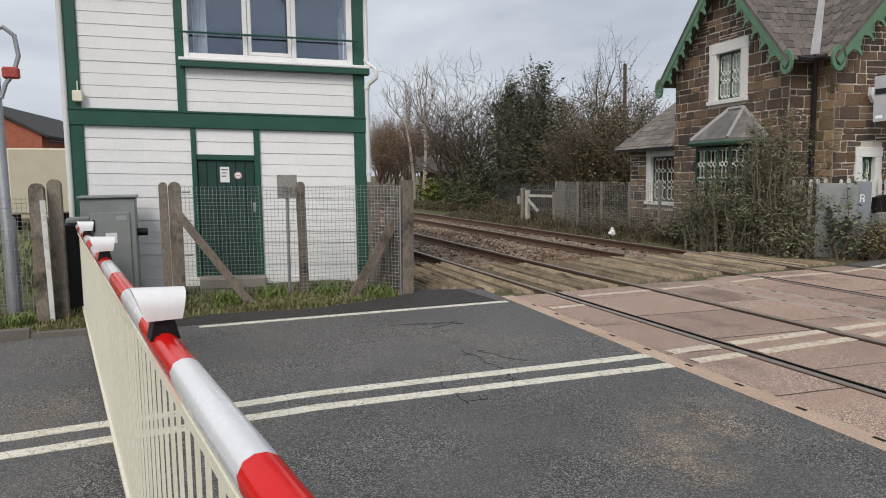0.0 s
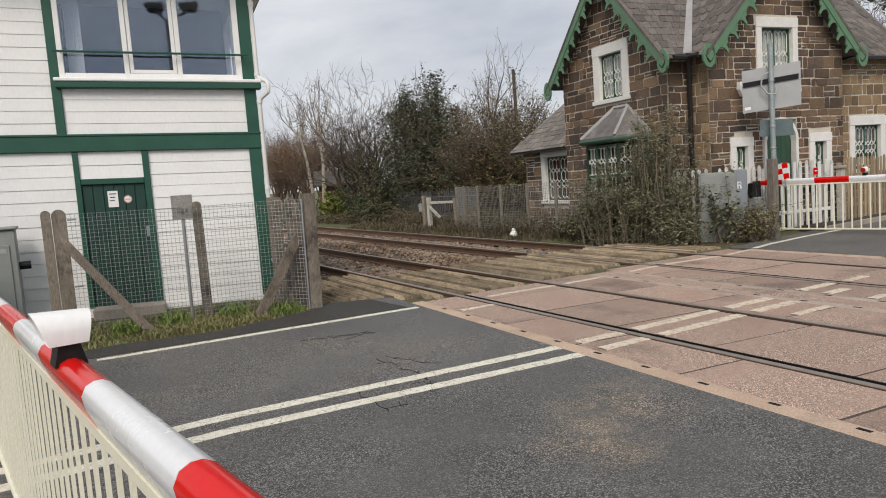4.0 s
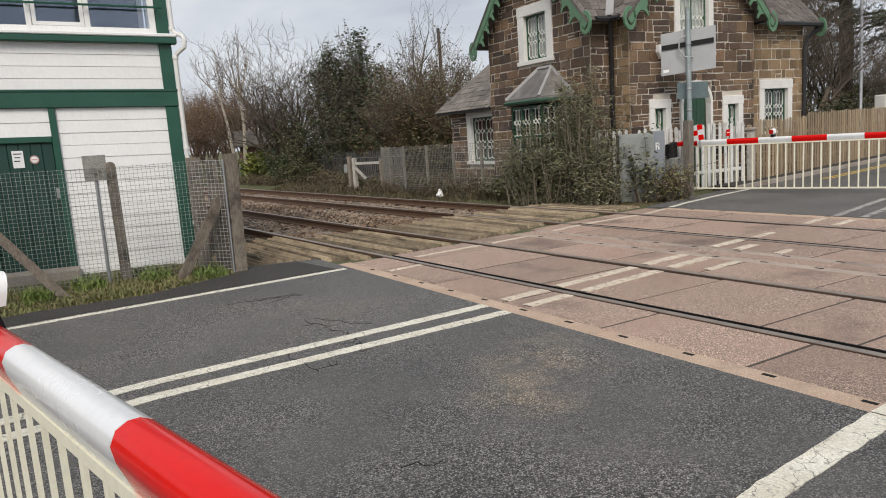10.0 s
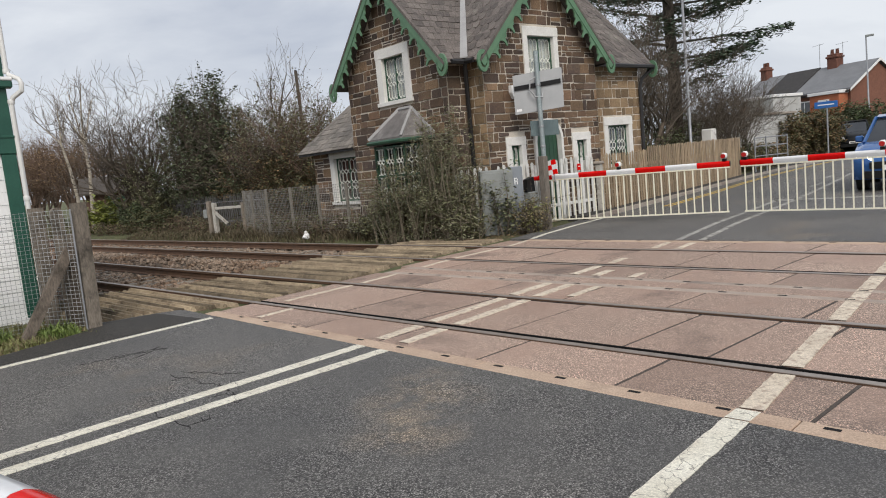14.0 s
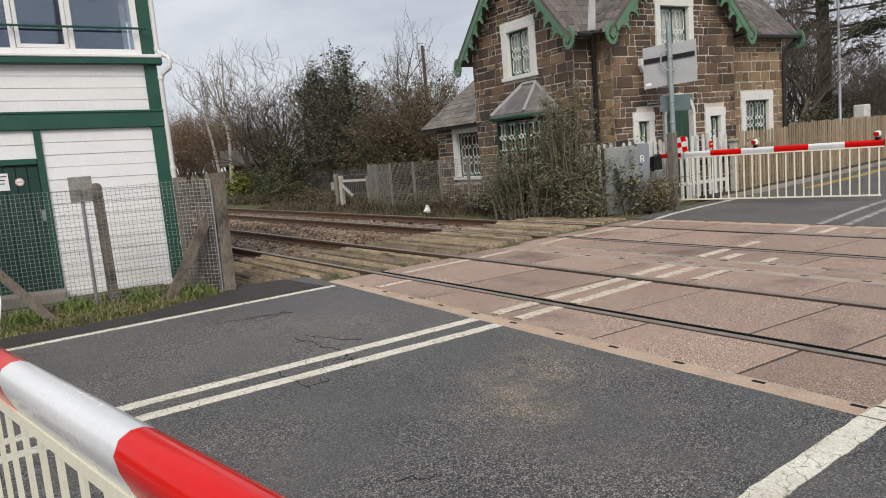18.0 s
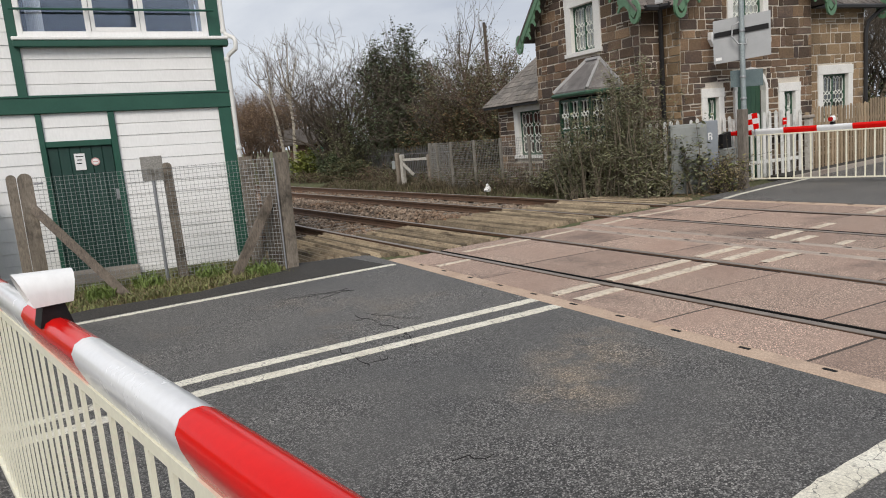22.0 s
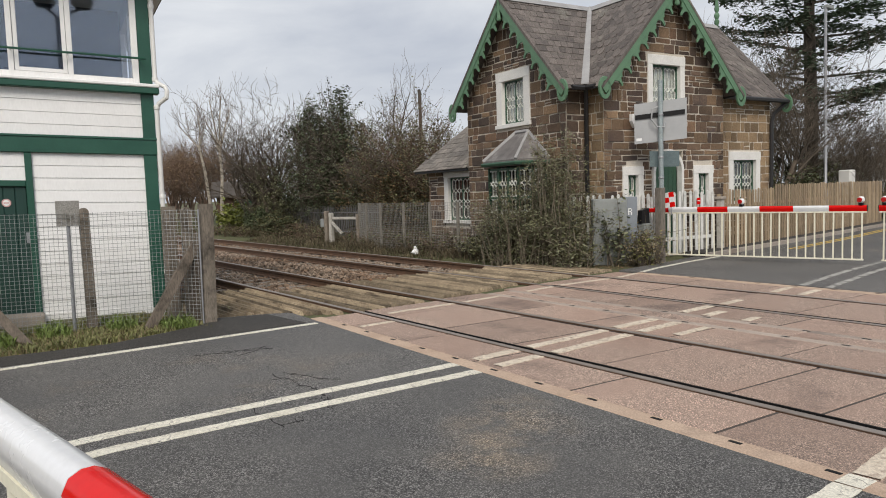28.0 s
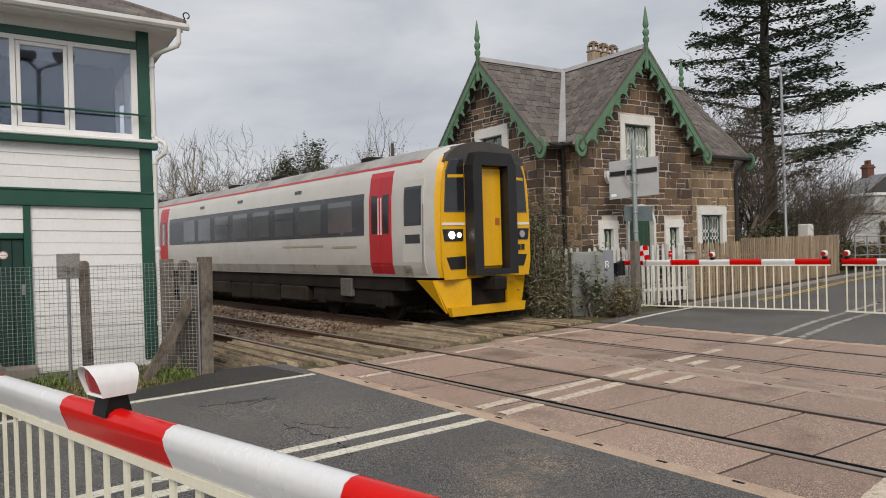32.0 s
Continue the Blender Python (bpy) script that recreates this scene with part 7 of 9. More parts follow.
                part("axle_box", M().box((sx * 0.95, f + yc + dy - 0.18, 0.30), (sx * 1.18, f + yc + dy + 0.18, 0.58), 0.03), TBLACK, bg_)
    for yy in (3.2, 8.1, 11.3, 15.0, 19.0):
        part("roof_vent", M().box((-0.7, f + yy, 3.66), (-0.25, f + yy + 0.45, 3.80), 0.03), TBLACK, t)
    gang = M()
    gang.prism([(x, f + (0.0 if cab else -0.25), z) for x, z in ((-0.60, 1.20), (0.60, 1.20), (0.62, 3.25), (0.5, 3.45), (-0.5, 3.45), (-0.62, 3.25))], (0, -0.001 if cab else 0.3, 0))
    if not cab:
        part("gangway", gang, TRUBBER, t)
        part("gangway", M().box((-0.6, L - 0.3, 1.2), (0.6, L, 3.45), 0.05), TRUBBER, t)
        return t
    # cab front
    yf = f - 0.012

    def face(pts, d, y=yf):
        return M().prism([(x, y, z) for x, z in pts], (0, -d, 0))
    part("front_panel", face([(-1.17, 0.98), (1.17, 0.98), (1.235, 1.3), (1.235, 2.1), (1.19, 2.9), (1.08, 3.32), (0.95, 3.50), (-0.95, 3.50), (-1.08, 3.32), (-1.19, 2.9), (-1.235, 2.1), (-1.235, 1.3)], 0.02), TYEL, t, "yellow cab front")
    dome = M()
    arcs = [(-1.10, 3.33), (-0.98, 3.50), (-0.72, 3.66), (-0.35, 3.75), (0, 3.77), (0.35, 3.75), (0.72, 3.66), (0.98, 3.50), (1.10, 3.33)]
    dome.prism([(x, yf - 0.022, z) for x, z in arcs] + [(x * 0.9, yf - 0.022, 3.30) for x, z in reversed(arcs[1:-1])], (0, 0.62, 0))
    part("dome", dome, TSOOT, t, "sooty brown-grey front dome", smooth=True)
    gs = M()
    for a in (((-0.60, 1.16), (-0.36, 1.16), (-0.36, 3.26), (-0.60, 3.26)), ((0.36, 1.16), (0.60, 1.16), (0.60, 3.26), (0.36, 3.26)), ((-0.60, 3.26), (0.60, 3.26), (0.46, 3.52), (-0.46, 3.52)), ((-0.60, 1.04), (0.60, 1.04), (0.60, 1.16), (-0.60, 1.16))):
        gs.prism([(x, yf - 0.02, z) for x, z in a], (0, -0.27, 0))
    gw_ = part("gangway", gs, TRUBBER, t, "black rubber gangway surround")
    gd = part("gangway_door", M().box((-0.33, yf - 0.10, 1.20), (0.33, yf - 0.06, 3.22), 0.02), TYEL, gw_, "yellow gangway door")
    part("door_handle", M().box((0.14, yf - 0.115, 2.05), (0.26, yf - 0.101, 2.2), 0.01), mat("orange_handle", (0.35, 0.12, 0.02), (0.4, 0.14, 0.03), 3, 0.5, bump=0), gd)
    for sx in (-1, 1):
        wy = [(sx * x, z) for x, z in ((0.63, 2.36), (1.12, 2.36), (1.06, 3.10), (0.96, 3.34), (0.63, 3.38))]
        cw = part("cab_window", face([(x * 1.0, z) for x, z in [(sx * 0.615, 2.32), (sx * 1.15, 2.32), (sx * 1.09, 3.12), (sx * 0.98, 3.38), (sx * 0.615, 3.42)]], 0.008, yf - 0.021), TDARK, t, "dark cab window")
        part("glass", face(wy, 0.012, yf - 0.024), CABGLASS, cw)
        part("visor", face([(sx * 0.64, 3.02), (sx * 1.05, 3.0), (sx * 1.05, 3.06), (sx * 0.64, 3.08)], 0.004, yf - 0.037), TYEL, cw, "yellow visor edge")
        part("white_strip", face([(sx * 0.63, 2.06), (sx * 1.21, 2.06), (sx * 1.21, 2.11), (sx * 0.63, 2.11)], 0.012, yf - 0.021), WHITE, t, "white marker strip")
        lc = part("lamp_cluster", face([(sx * 0.68, 1.74), (sx * 1.16, 1.74), (sx * 1.20, 1.98), (sx * 0.68, 1.98)], 0.012, yf - 0.021), TRUBBER, t, "dark lamp cluster")
        part("headlamp", M().tube((sx * 0.98, yf - 0.034, 1.86), (sx * 0.98, yf - 0.05, 1.86), 0.075, n=16), LAMP if sx < 0 else SIGNBACK, lc, "lit headlamp" if sx < 0 else "unlit headlamp", smooth=True)
        part("marker_lamp", M().tube((sx * 0.79, yf - 0.034, 1.86), (sx * 0.79, yf - 0.045, 1.86), 0.050, n=12), LAMP if sx < 0 else SIGNBACK, lc, "lit marker lamp" if sx < 0 else "unlit marker lamp", smooth=True)
        part("jumper_recess", face([(sx * 0.63, 1.18), (sx * 1.02, 1.18), (sx * 1.12, 1.42), (sx * 0.63, 1.44)], 0.010, yf - 0.021), TRUBBER, t, "black jumper recess")
    nb_ = M()
    for k in range(3):
        nb_.box((0.72 + 0.12 * k, yf - 0.036, 1.52), (0.81 + 0.12 * k, yf - 0.0215, 1.64))
    part("number_bar", nb_, TRUBBER, t)
    pl = M()
    for sx in (-1, 1):
        pl.prism([(sx * 0.50, yf - 0.03, 0.30), (sx * 1.0, yf + 0.1, 0.30), (sx * 1.28, yf + 0.22, 0.97), (sx * 0.50, yf - 0.03, 0.97)], (0, 0.06, 0))
    pl.prism([(-1.0, yf - 0.035, 0.24), (1.0, yf - 0.035, 0.24), (1.04, yf - 0.035, 0.42), (-1.04, yf - 0.035, 0.42)], (0, 0.12, 0))
    part("plough", pl, TYEL, t, "yellow obstacle deflector")
    for sx in (-1, 1):
        q = M().prism([(sx * 1.27, yf + 0.22, 0.97), (sx * 1.27, yf + 0.75, 0.97), (sx * 1.02, yf + 0.12, 0.30)], (sx * 0.03, 0, 0))
        part("deflector_cheek", q, TYEL, t)
    part("coupler", M().box((-0.16, yf - 0.40, 0.72), (0.16, yf + 0.4, 1.0), 0.03), TBLACK, t, "black coupler")
    part("coupler_recess", M().box((-0.5, yf + 0.06, 0.40), (0.5, yf + 0.10, 1.04)), TBLACK, t, "black recess")
    for sx in (-1, 1):
        part("cab_door", coach_body(f + 0.38, f + 1.10, 1.10, 3.02, 0.006, sides=(sx,)), TGREY, t, "grey cab door")
        sw_ = part("side_window", coach_body(f + 0.45, f + 1.04, 2.08, 2.88, 0.009, sides=(sx,)), TDARK, t, "cab side window")
        part("glass", coach_body(f + 0.50, f + 0.99, 2.13, 2.82, 0.013, sides=(sx,)), CABGLASS, sw_)
        part("side_recess", coach_body(f + 0.50, f + 1.00, 1.72, 1.90, 0.010, sides=(sx,)), TDARK, t, "dark cab step recess")
        part("handrail", M().tube((sx * 1.41, f + 0.36, 1.2), (sx * 1.37, f + 0.36, 2.5), 0.014, n=6), GREYSTEEL, t, "steel handrail")
    return t


lead = coach("train_front_coach", True, (TXC, 5.11, 0.006), "pale grey diesel train coach with yellow front and red doors")
trail = coach("train_coach", False, (TXC, 28.3, 0.006), "pale grey trailing train coach with red doors")
SPEED = 18.9


def motions():
    """The train comes in along the far track at a steady speed."""
    for ob, back in ((lead, 0.0), (trail, 23.15)):
        walk(ob, [(t, pose(TXC, 5.15 + back + SPEED * (32.0 - t), 0.006)) for t in (0.0, 8.0, 16.0, 24.0, 28.0, 30.0, 31.0, 32.0)])
    walk(bird, [(t, pose(x, y, z, 0, 0, 25)) for t, x, y, z in FLIGHT])

# ------------------------------------------------------------ plants and background
BARK = mat("grey_brown_bark", (0.115, 0.090, 0.068), (0.18, 0.145, 0.11), 6.0, 0.95, bump=0.5, bscale=40, fine=0.3)
PALEBARK = mat("pale_birch_bark", (0.36, 0.32, 0.26), (0.46, 0.41, 0.34), 5.0, 0.9, bump=0.3, c3=(0.10, 0.085, 0.07), stain=0.55, stain_scale=4.0)
TWIG = mat("winter_twigs", (0.068, 0.055, 0.043), (0.122, 0.099, 0.076), 1.0, 0.95, bump=0, vary=0.3)
CEDARBARK = mat("dark_cedar_bark", (0.045, 0.036, 0.028), (0.075, 0.060, 0.048), 6.0, 0.95, bump=0.5, bscale=40, fine=0.3)
SHRUBTWIG = mat("grey_shrub_stems", (0.135, 0.112, 0.084), (0.215, 0.180, 0.138), 1.0, 0.95, bump=0, vary=0.3)
REDTWIG = mat("reddish_winter_twigs", (0.120, 0.080, 0.060), (0.170, 0.115, 0.084), 0.7, 0.95, bump=0, vary=0.25)


def leafmat(name, c1, c2, vary=0.35, rough=0.6):
    return mat(name, c1, c2, 0.9, rough, bump=0, fine=0.15, vary=vary, c3=tuple(v * 0.6 for v in c1), stain=0.58, stain_scale=0.7)


HOLLY = leafmat("dark_holly_leaf", (0.055, 0.075, 0.036), (0.105, 0.125, 0.064))
SHRUB = leafmat("grey_green_shrub_leaf", (0.130, 0.142, 0.076), (0.250, 0.250, 0.150))
BRAMBLE = leafmat("olive_bramble_leaf", (0.085, 0.090, 0.040), (0.150, 0.145, 0.068), 0.45)
IVY = leafmat("yellow_green_ivy_leaf", (0.15, 0.18, 0.035), (0.27, 0.29, 0.07))
CEDAR = leafmat("dark_cedar_needle", (0.048, 0.078, 0.050), (0.090, 0.130, 0.080))
FRESHIVY = leafmat("grey_green_ivy_leaf", (0.075, 0.105, 0.045), (0.135, 0.170, 0.080))
BLADE = leafmat("green_grass_blade", (0.125, 0.145, 0.048), (0.220, 0.222, 0.086), 0.4)
FRESH = leafmat("fresh_green_grass", (0.105, 0.155, 0.036), (0.185, 0.245, 0.066), 0.4)
STRAW = leafmat("dry_straw_blade", (0.155, 0.125, 0.066), (0.235, 0.190, 0.105), 0.35, 0.9)
RUSSET = leafmat("russet_hedge_leaf", (0.150, 0.098, 0.048), (0.235, 0.155, 0.080), 0.4, 0.9)
CONIFER = leafmat("green_conifer_hedge", (0.055, 0.085, 0.030), (0.095, 0.130, 0.048), 0.4, 0.8)
DULLGRASS = leafmat("dull_olive_winter_grass", (0.068, 0.075, 0.032), (0.115, 0.120, 0.055), 0.4, 0.9)
DULLSTRAW = leafmat("dull_brown_dead_grass", (0.085, 0.068, 0.042), (0.145, 0.116, 0.070), 0.35, 0.9)
DEAD = leafmat("brown_dead_leaf", (0.19, 0.115, 0.062), (0.29, 0.18, 0.10), 0.4, 0.9)


def leaf(m, c, s, rr, flat=0.0, long=1.6):
    a = rr.uniform(0, 6.283)
    t = Vector((math.cos(a), math.sin(a), rr.uniform(-0.7, 0.7) * (1 - flat)))
    n = Vector((rr.uniform(-1, 1) * (1 - flat), rr.uniform(-1, 1) * (1 - flat), 1))
    b = t.cross(n).normalized() * s * 0.5
    t = t.normalized() * s * long * 0.5
    k = len(m.v)
    m.v += [c - t, c + b, c + t, c - b]
    m.f.append((k, k + 1, k + 2, k + 3))


def grow(m, p, d, ln, r, depth, rr, spread=0.55, up=0.12, kids=3, segs=3, tips=None, shrink=0.68, wig=0.16, least=0.0045):
    pts, q, dd = [p.copy()], p.copy(), d.copy()
    for k in range(segs):
        dd = (dd + Vector((rr.uniform(-1, 1), rr.uniform(-1, 1), rr.uniform(-1, 1))) * wig + Vector((0, 0, up * 0.5))).normalized()
        q = q + dd * ln / segs
        pts.append(q.copy())
    rad = [r * (1 - 0.55 * k / segs) for k in range(segs + 1)]
    m.path(pts, rad, 6 if r > 0.05 else (4 if r > 0.015 else 3), cap=False)
    if tips is not None and depth <= 1:
        tips += pts[1:]
    if depth == 0:
        return
    for k in range(kids):
        i = min(len(pts) - 1, 1 + int((k + 0.6) / kids * segs))
        base = pts[i] if k < kids - 1 else pts[-1]
        ax = Vector((rr.uniform(-1, 1), rr.uniform(-1, 1), rr.uniform(-0.25, 0.8)))
        nd = (dd + ax * spread * 1.7).normalized() if k < kids - 1 else (dd + ax * 0.35).normalized()
        grow(m, base, nd, ln * shrink * rr.uniform(0.75, 1.15), max(rad[i] * 0.66, least), depth - 1, rr, spread, up, kids, segs, tips, shrink, wig, least)


def bare_tree(name, at, h, seed, label, material=TWIG, trunk=BARK, depth=5, kids=3, spread=0.55, stems=1, r0=None, up=0.12, leaves=None, leaf_size=0.07, leaf_n=0, shrink=0.68, first=0.34, twig_r=1.0, wig=0.16, least=0.0045):
    rr = random.Random(seed)
    t = thing(name, label, "tree" if h > 3 else "shrub", at=at)
    tr, cr, tips = M(), M(), []
    for s in range(stems):
        d = Vector((rr.uniform(-0.3, 0.3), rr.uniform(-0.3, 0.3), 1)).normalized() if stems > 1 else Vector((rr.uniform(-0.06, 0.06), rr.uniform(-0.06, 0.06), 1)).normalized()
        b = Vector((rr.uniform(-0.25, 0.25), rr.uniform(-0.25, 0.25), -0.2)) if stems > 1 else Vector((0, 0, -0.2))
        r = (r0 or h * 0.018) * (1 if stems == 1 else 0.6)
        l0 = h * first
        pts = [b, b + d * l0 * 0.5, b + d * l0 + Vector((rr.uniform(-0.1, 0.1), rr.uniform(-0.1, 0.1), 0))]
        tr.path(pts, [r, r * 0.85, r * 0.7], 8)
        for k in range(kids + 1):
            base = pts[1].lerp(pts[2], k / kids)
            ax = Vector((rr.uniform(-1, 1), rr.uniform(-1, 1), rr.uniform(0.0, 0.7)))
            grow(cr, base, (d + ax * spread * 1.4).normalized(), h * 0.30 * rr.uniform(0.8, 1.2), r * 0.5 * twig_r, depth - 1, rr, spread, up, kids, 3 if wig < 0.2 else 4, tips, shrink, wig, least)
    part("trunk", tr, trunk, t, smooth=True)
    part("crown", cr, material, t, kind="stuff")
    if leaves is not None and tips:
        lm = M()
        for k in range(leaf_n):
            c = rr.choice(tips) + Vector((rr.gauss(0, 0.12), rr.gauss(0, 0.12), rr.gauss(0, 0.10)))
            leaf(lm, c, leaf_size * rr.uniform(0.6, 1.3), rr)
        part("foliage", lm, leaves, t, kind="stuff")
    return t


def clump(name, at, size, seed, label, leafmats, n, ls, stems=40, category="shrub", twig=TWIG, lean=0.5, up=0.9, droop=0.0, bare=0.25, long=1.6):
    """A shrub of arching stems with leaves along them, wider than tall or the other way by size."""
    rr = random.Random(seed)
    t = thing(name, label, category, at=at)
    sm, tips = M(), []
    sx, sy, sz = size
    for k in range(stems):
        b = Vector((rr.uniform(-0.5, 0.5) * sx, rr.uniform(-0.5, 0.5) * sy, -0.1))
        tip = Vector((b.x * (1 + lean) + rr.gauss(0, 0.22) * sx * 0.5, b.y * (1 + lean) + rr.gauss(0, 0.22) * sy * 0.5, sz * rr.uniform(0.35, 1.0) * (1 - 0.35 * ((2 * b.x / sx) ** 2 + (2 * b.y / sy) ** 2) / 2)))
        mid = b.lerp(tip, 0.5) + Vector((rr.gauss(0, 0.1), rr.gauss(0, 0.1), sz * 0.12 * up))
        pts = [b, b.lerp(mid, 0.6), mid, mid.lerp(tip, 0.6) + Vector((0, 0, 0.04)), tip + Vector((0, 0, -droop))]
        sm.path(pts, [0.014, 0.011, 0.009, 0.006, 0.003], 3, cap=False)
        tips += [(pts[i].lerp(pts[i + 1], f)) for i in (0, 1, 2, 3) for f in (0.2, 0.5, 0.8)]
        for j in range(5):
            q = rr.choice(pts).lerp(rr.choice(pts), 0.3)
            e = q + Vector((rr.gauss(0, 0.2), rr.gauss(0, 0.2), rr.gauss(0.08, 0.14)))
            sm.tube(q, e, 0.005, 0.002, 3, cap=False)
            tips += [q.lerp(e, 0.6), e]
    part("stem", sm, twig, t, kind="stuff")
    each = max(1, n // len(leafmats))
    for lm_ in leafmats:
        lm = M()
        for k in range(each):
            c = rr.choice(tips) + Vector((rr.gauss(0, 0.06), rr.gauss(0, 0.06), rr.gauss(0, 0.05)))
            if c.z > -0.02:
                leaf(lm, c, ls * rr.uniform(0.6, 1.35), rr, 0.0, long)
        part("foliage", lm, lm_, t, kind="stuff")
    return t


def blades(name, spots, n, h, seed, material, label, w=0.008):
    rr = random.Random(seed)
    m = M()
    for k in range(n):
        x0, x1, y0, y1 = rr.choice(spots)
        p = Vector((rr.uniform(x0, x1), rr.uniform(y0, y1), 0))
        p.z = ground_z(p.x, p.y) - 0.01
        hh = h * rr.uniform(0.35, 1.25)
        a = rr.uniform(0, 6.283)
        u = Vector((math.cos(a), math.sin(a), 0))
        s = Vector((-u.y, u.x, 0)) * w * rr.uniform(0.6, 1.4)
        q = p + u * hh * 0.18 + Vector((0, 0, hh * 0.6))
        e = p + u * hh * rr.uniform(0.35, 0.8) + Vector((0, 0, hh * rr.uniform(0.75, 1.0)))
        i = len(m.v)
        m.v += [p - s, p + s, q + s * 0.7, q - s * 0.7, e]
        m.f += [(i, i + 1, i + 2, i + 3), (i + 3, i + 2, i + 4)]
    return tagged(part(name, m, material), label, "grass", kind="stuff")


VERGE = [(-7.4, -4.4, 3.75, 5.1), (-4.9, -2.0, 3.85, 5.4), (-3.4, -1.95, 4.35, 5.6), (-4.4, -2.4, 4.0, 4.6), (-6.0, -4.6, 4.9, 5.6)]
blades("verge_grass", VERGE, 15000, 0.085, 41, BLADE, "short green verge grass by the signal box")
blades("verge_tufts", [(-6.9, -6.6, 4.0, 4.3), (-5.3, -4.9, 4.2, 4.9), (-4.5, -4.2, 4.3, 4.8), (-3.9, -3.55, 4.6, 5.3), (-3.1, -2.75, 4.5, 5.2), (-2.5, -2.1, 4.1, 4.6), (-5.9, -5.5, 4.9, 5.4)], 3000, 0.17, 48, FRESH, "taller tufts of fresh green grass at the fence posts", 0.010)
blades("verge_straw", VERGE, 5500, 0.09, 42, STRAW, "dry straw-coloured grass in the verge")
TRACKSIDE = [(6.25, 7.0, 8.2, 20.0), (5.95, 6.6, 10, 24), (6.6, 9.5, 16, 24)]
blades("trackside_straw", TRACKSIDE, 7000, 0.22, 43, DULLSTRAW, "dry grass beside the far rail", 0.012)
blades("fence_straw", [(6.35, 7.0, 8.6, 10.4), (6.35, 7.1, 10.9, 12.6), (6.3, 7.2, 13.2, 15.6)], 2200, 0.34, 47, DULLSTRAW, "tall bleached grass tufts at the foot of the railway fence", 0.010)
blades("trackside_grass", TRACKSIDE, 4500, 0.15, 44, DULLGRASS, "rough green grass beside the far rail", 0.012)
blades("left_meadow_grass", [(-14, -6.2, 6, 16), (-20, -7.4, 5, 24)], 7000, 0.25, 45, BLADE, "rough meadow grass beyond the fence", 0.02)
blades("deck_weeds", [(-1.6, -0.2, 7.2, 8.2), (-1.9, -1.0, 5.0, 7.4)], 500, 0.16, 46, BLADE, "small weeds at the end of the timber boards", 0.01)
rr_ = random.Random(5)
lit = M()
for k in range(4200):
    x0, x1, y0, y1 = rr_.choice(VERGE + [(6.3, 8.6, 4.35, 5.4), (6.3, 7.0, 5.5, 9.0)])
    c = Vector((rr_.uniform(x0, x1), rr_.uniform(y0, y1), 0))
    c.z = ground_z(c.x, c.y) + 0.012
    leaf(lit, c, 0.035, rr_, 0.8, 1.4)
tagged(part("leaf_litter", lit, DEAD), "scattered brown leaf litter", "leaf litter", kind="stuff")

# the shrub in front of the bay and smaller growth round the cabinets
clump("shrub", (6.4, 7.2, 0), (0.9, 2.0, 2.05), 51, "tall straggly grey-green shrub in front of the bay window", [SHRUB, SHRUB, BRAMBLE], 14000, 0.023, 95, lean=0.45, twig=SHRUBTWIG, long=3.2)
clump("shrub", (6.55, 6.05, 0), (0.9, 1.4, 3.2), 52, "tall straggly grey-green shrub against the house corner", [SHRUB, SHRUB, BRAMBLE], 15000, 0.023, 100, lean=0.35, twig=SHRUBTWIG, long=3.2)
clump("shrub", (6.35, 5.45, 0), (0.6, 0.6, 1.15), 53, "tangled evergreen shrub beside the cabinet", [SHRUB, BRAMBLE], 3000, 0.034, 50, twig=SHRUBTWIG, long=3.0)
clump("weed_tuft", (7.55, 4.40, 0), (0.55, 0.4, 0.85), 54, "yellow-olive dying weeds in front of the cabinet", [STRAW, STRAW, STRAW, IVY], 2000, 0.026, 46, category="weeds", long=3.0)
clump("ivy", (7.25, 4.90, 0), (0.5, 0.2, 1.5), 55, "ivy trailing over the grey cabinet", [HOLLY, SHRUB], 500, 0.06, 14, category="ivy")
clump("shrub", (6.7, 8.7, 0), (0.6, 1.2, 0.7), 56, "low bramble by the wire fence", [BRAMBLE, SHRUB], 2600, 0.05, 40)
for k, (bx_, by_, s_, h_) in enumerate(((6.9, 10.6, 1.6, 0.6), (6.95, 12.6, 1.8, 0.6), (7.1, 14.2, 1.6, 0.6), (7.6, 16.8, 1.6, 0.7), (7.4, 19.4, 1.6, 0.8), (7.8, 21.6, 2.0, 0.8), (7.6, 24.0, 2.0, 0.6), (7.2, 26.8, 2.0, 0.5), (6.9, 29.0, 2.2, 0.5), (6.5, 31.4, 2.4, 0.5), (6.2, 34.0, 2.4, 0.5))):
    clump("bramble", (bx_, by_, 0), (0.9, s_, h_), 60 + k, "brown winter bramble along the railway fence", [BRAMBLE, DULLGRASS, DULLSTRAW], 1000, 0.040, 34, twig=REDTWIG, long=2.4)

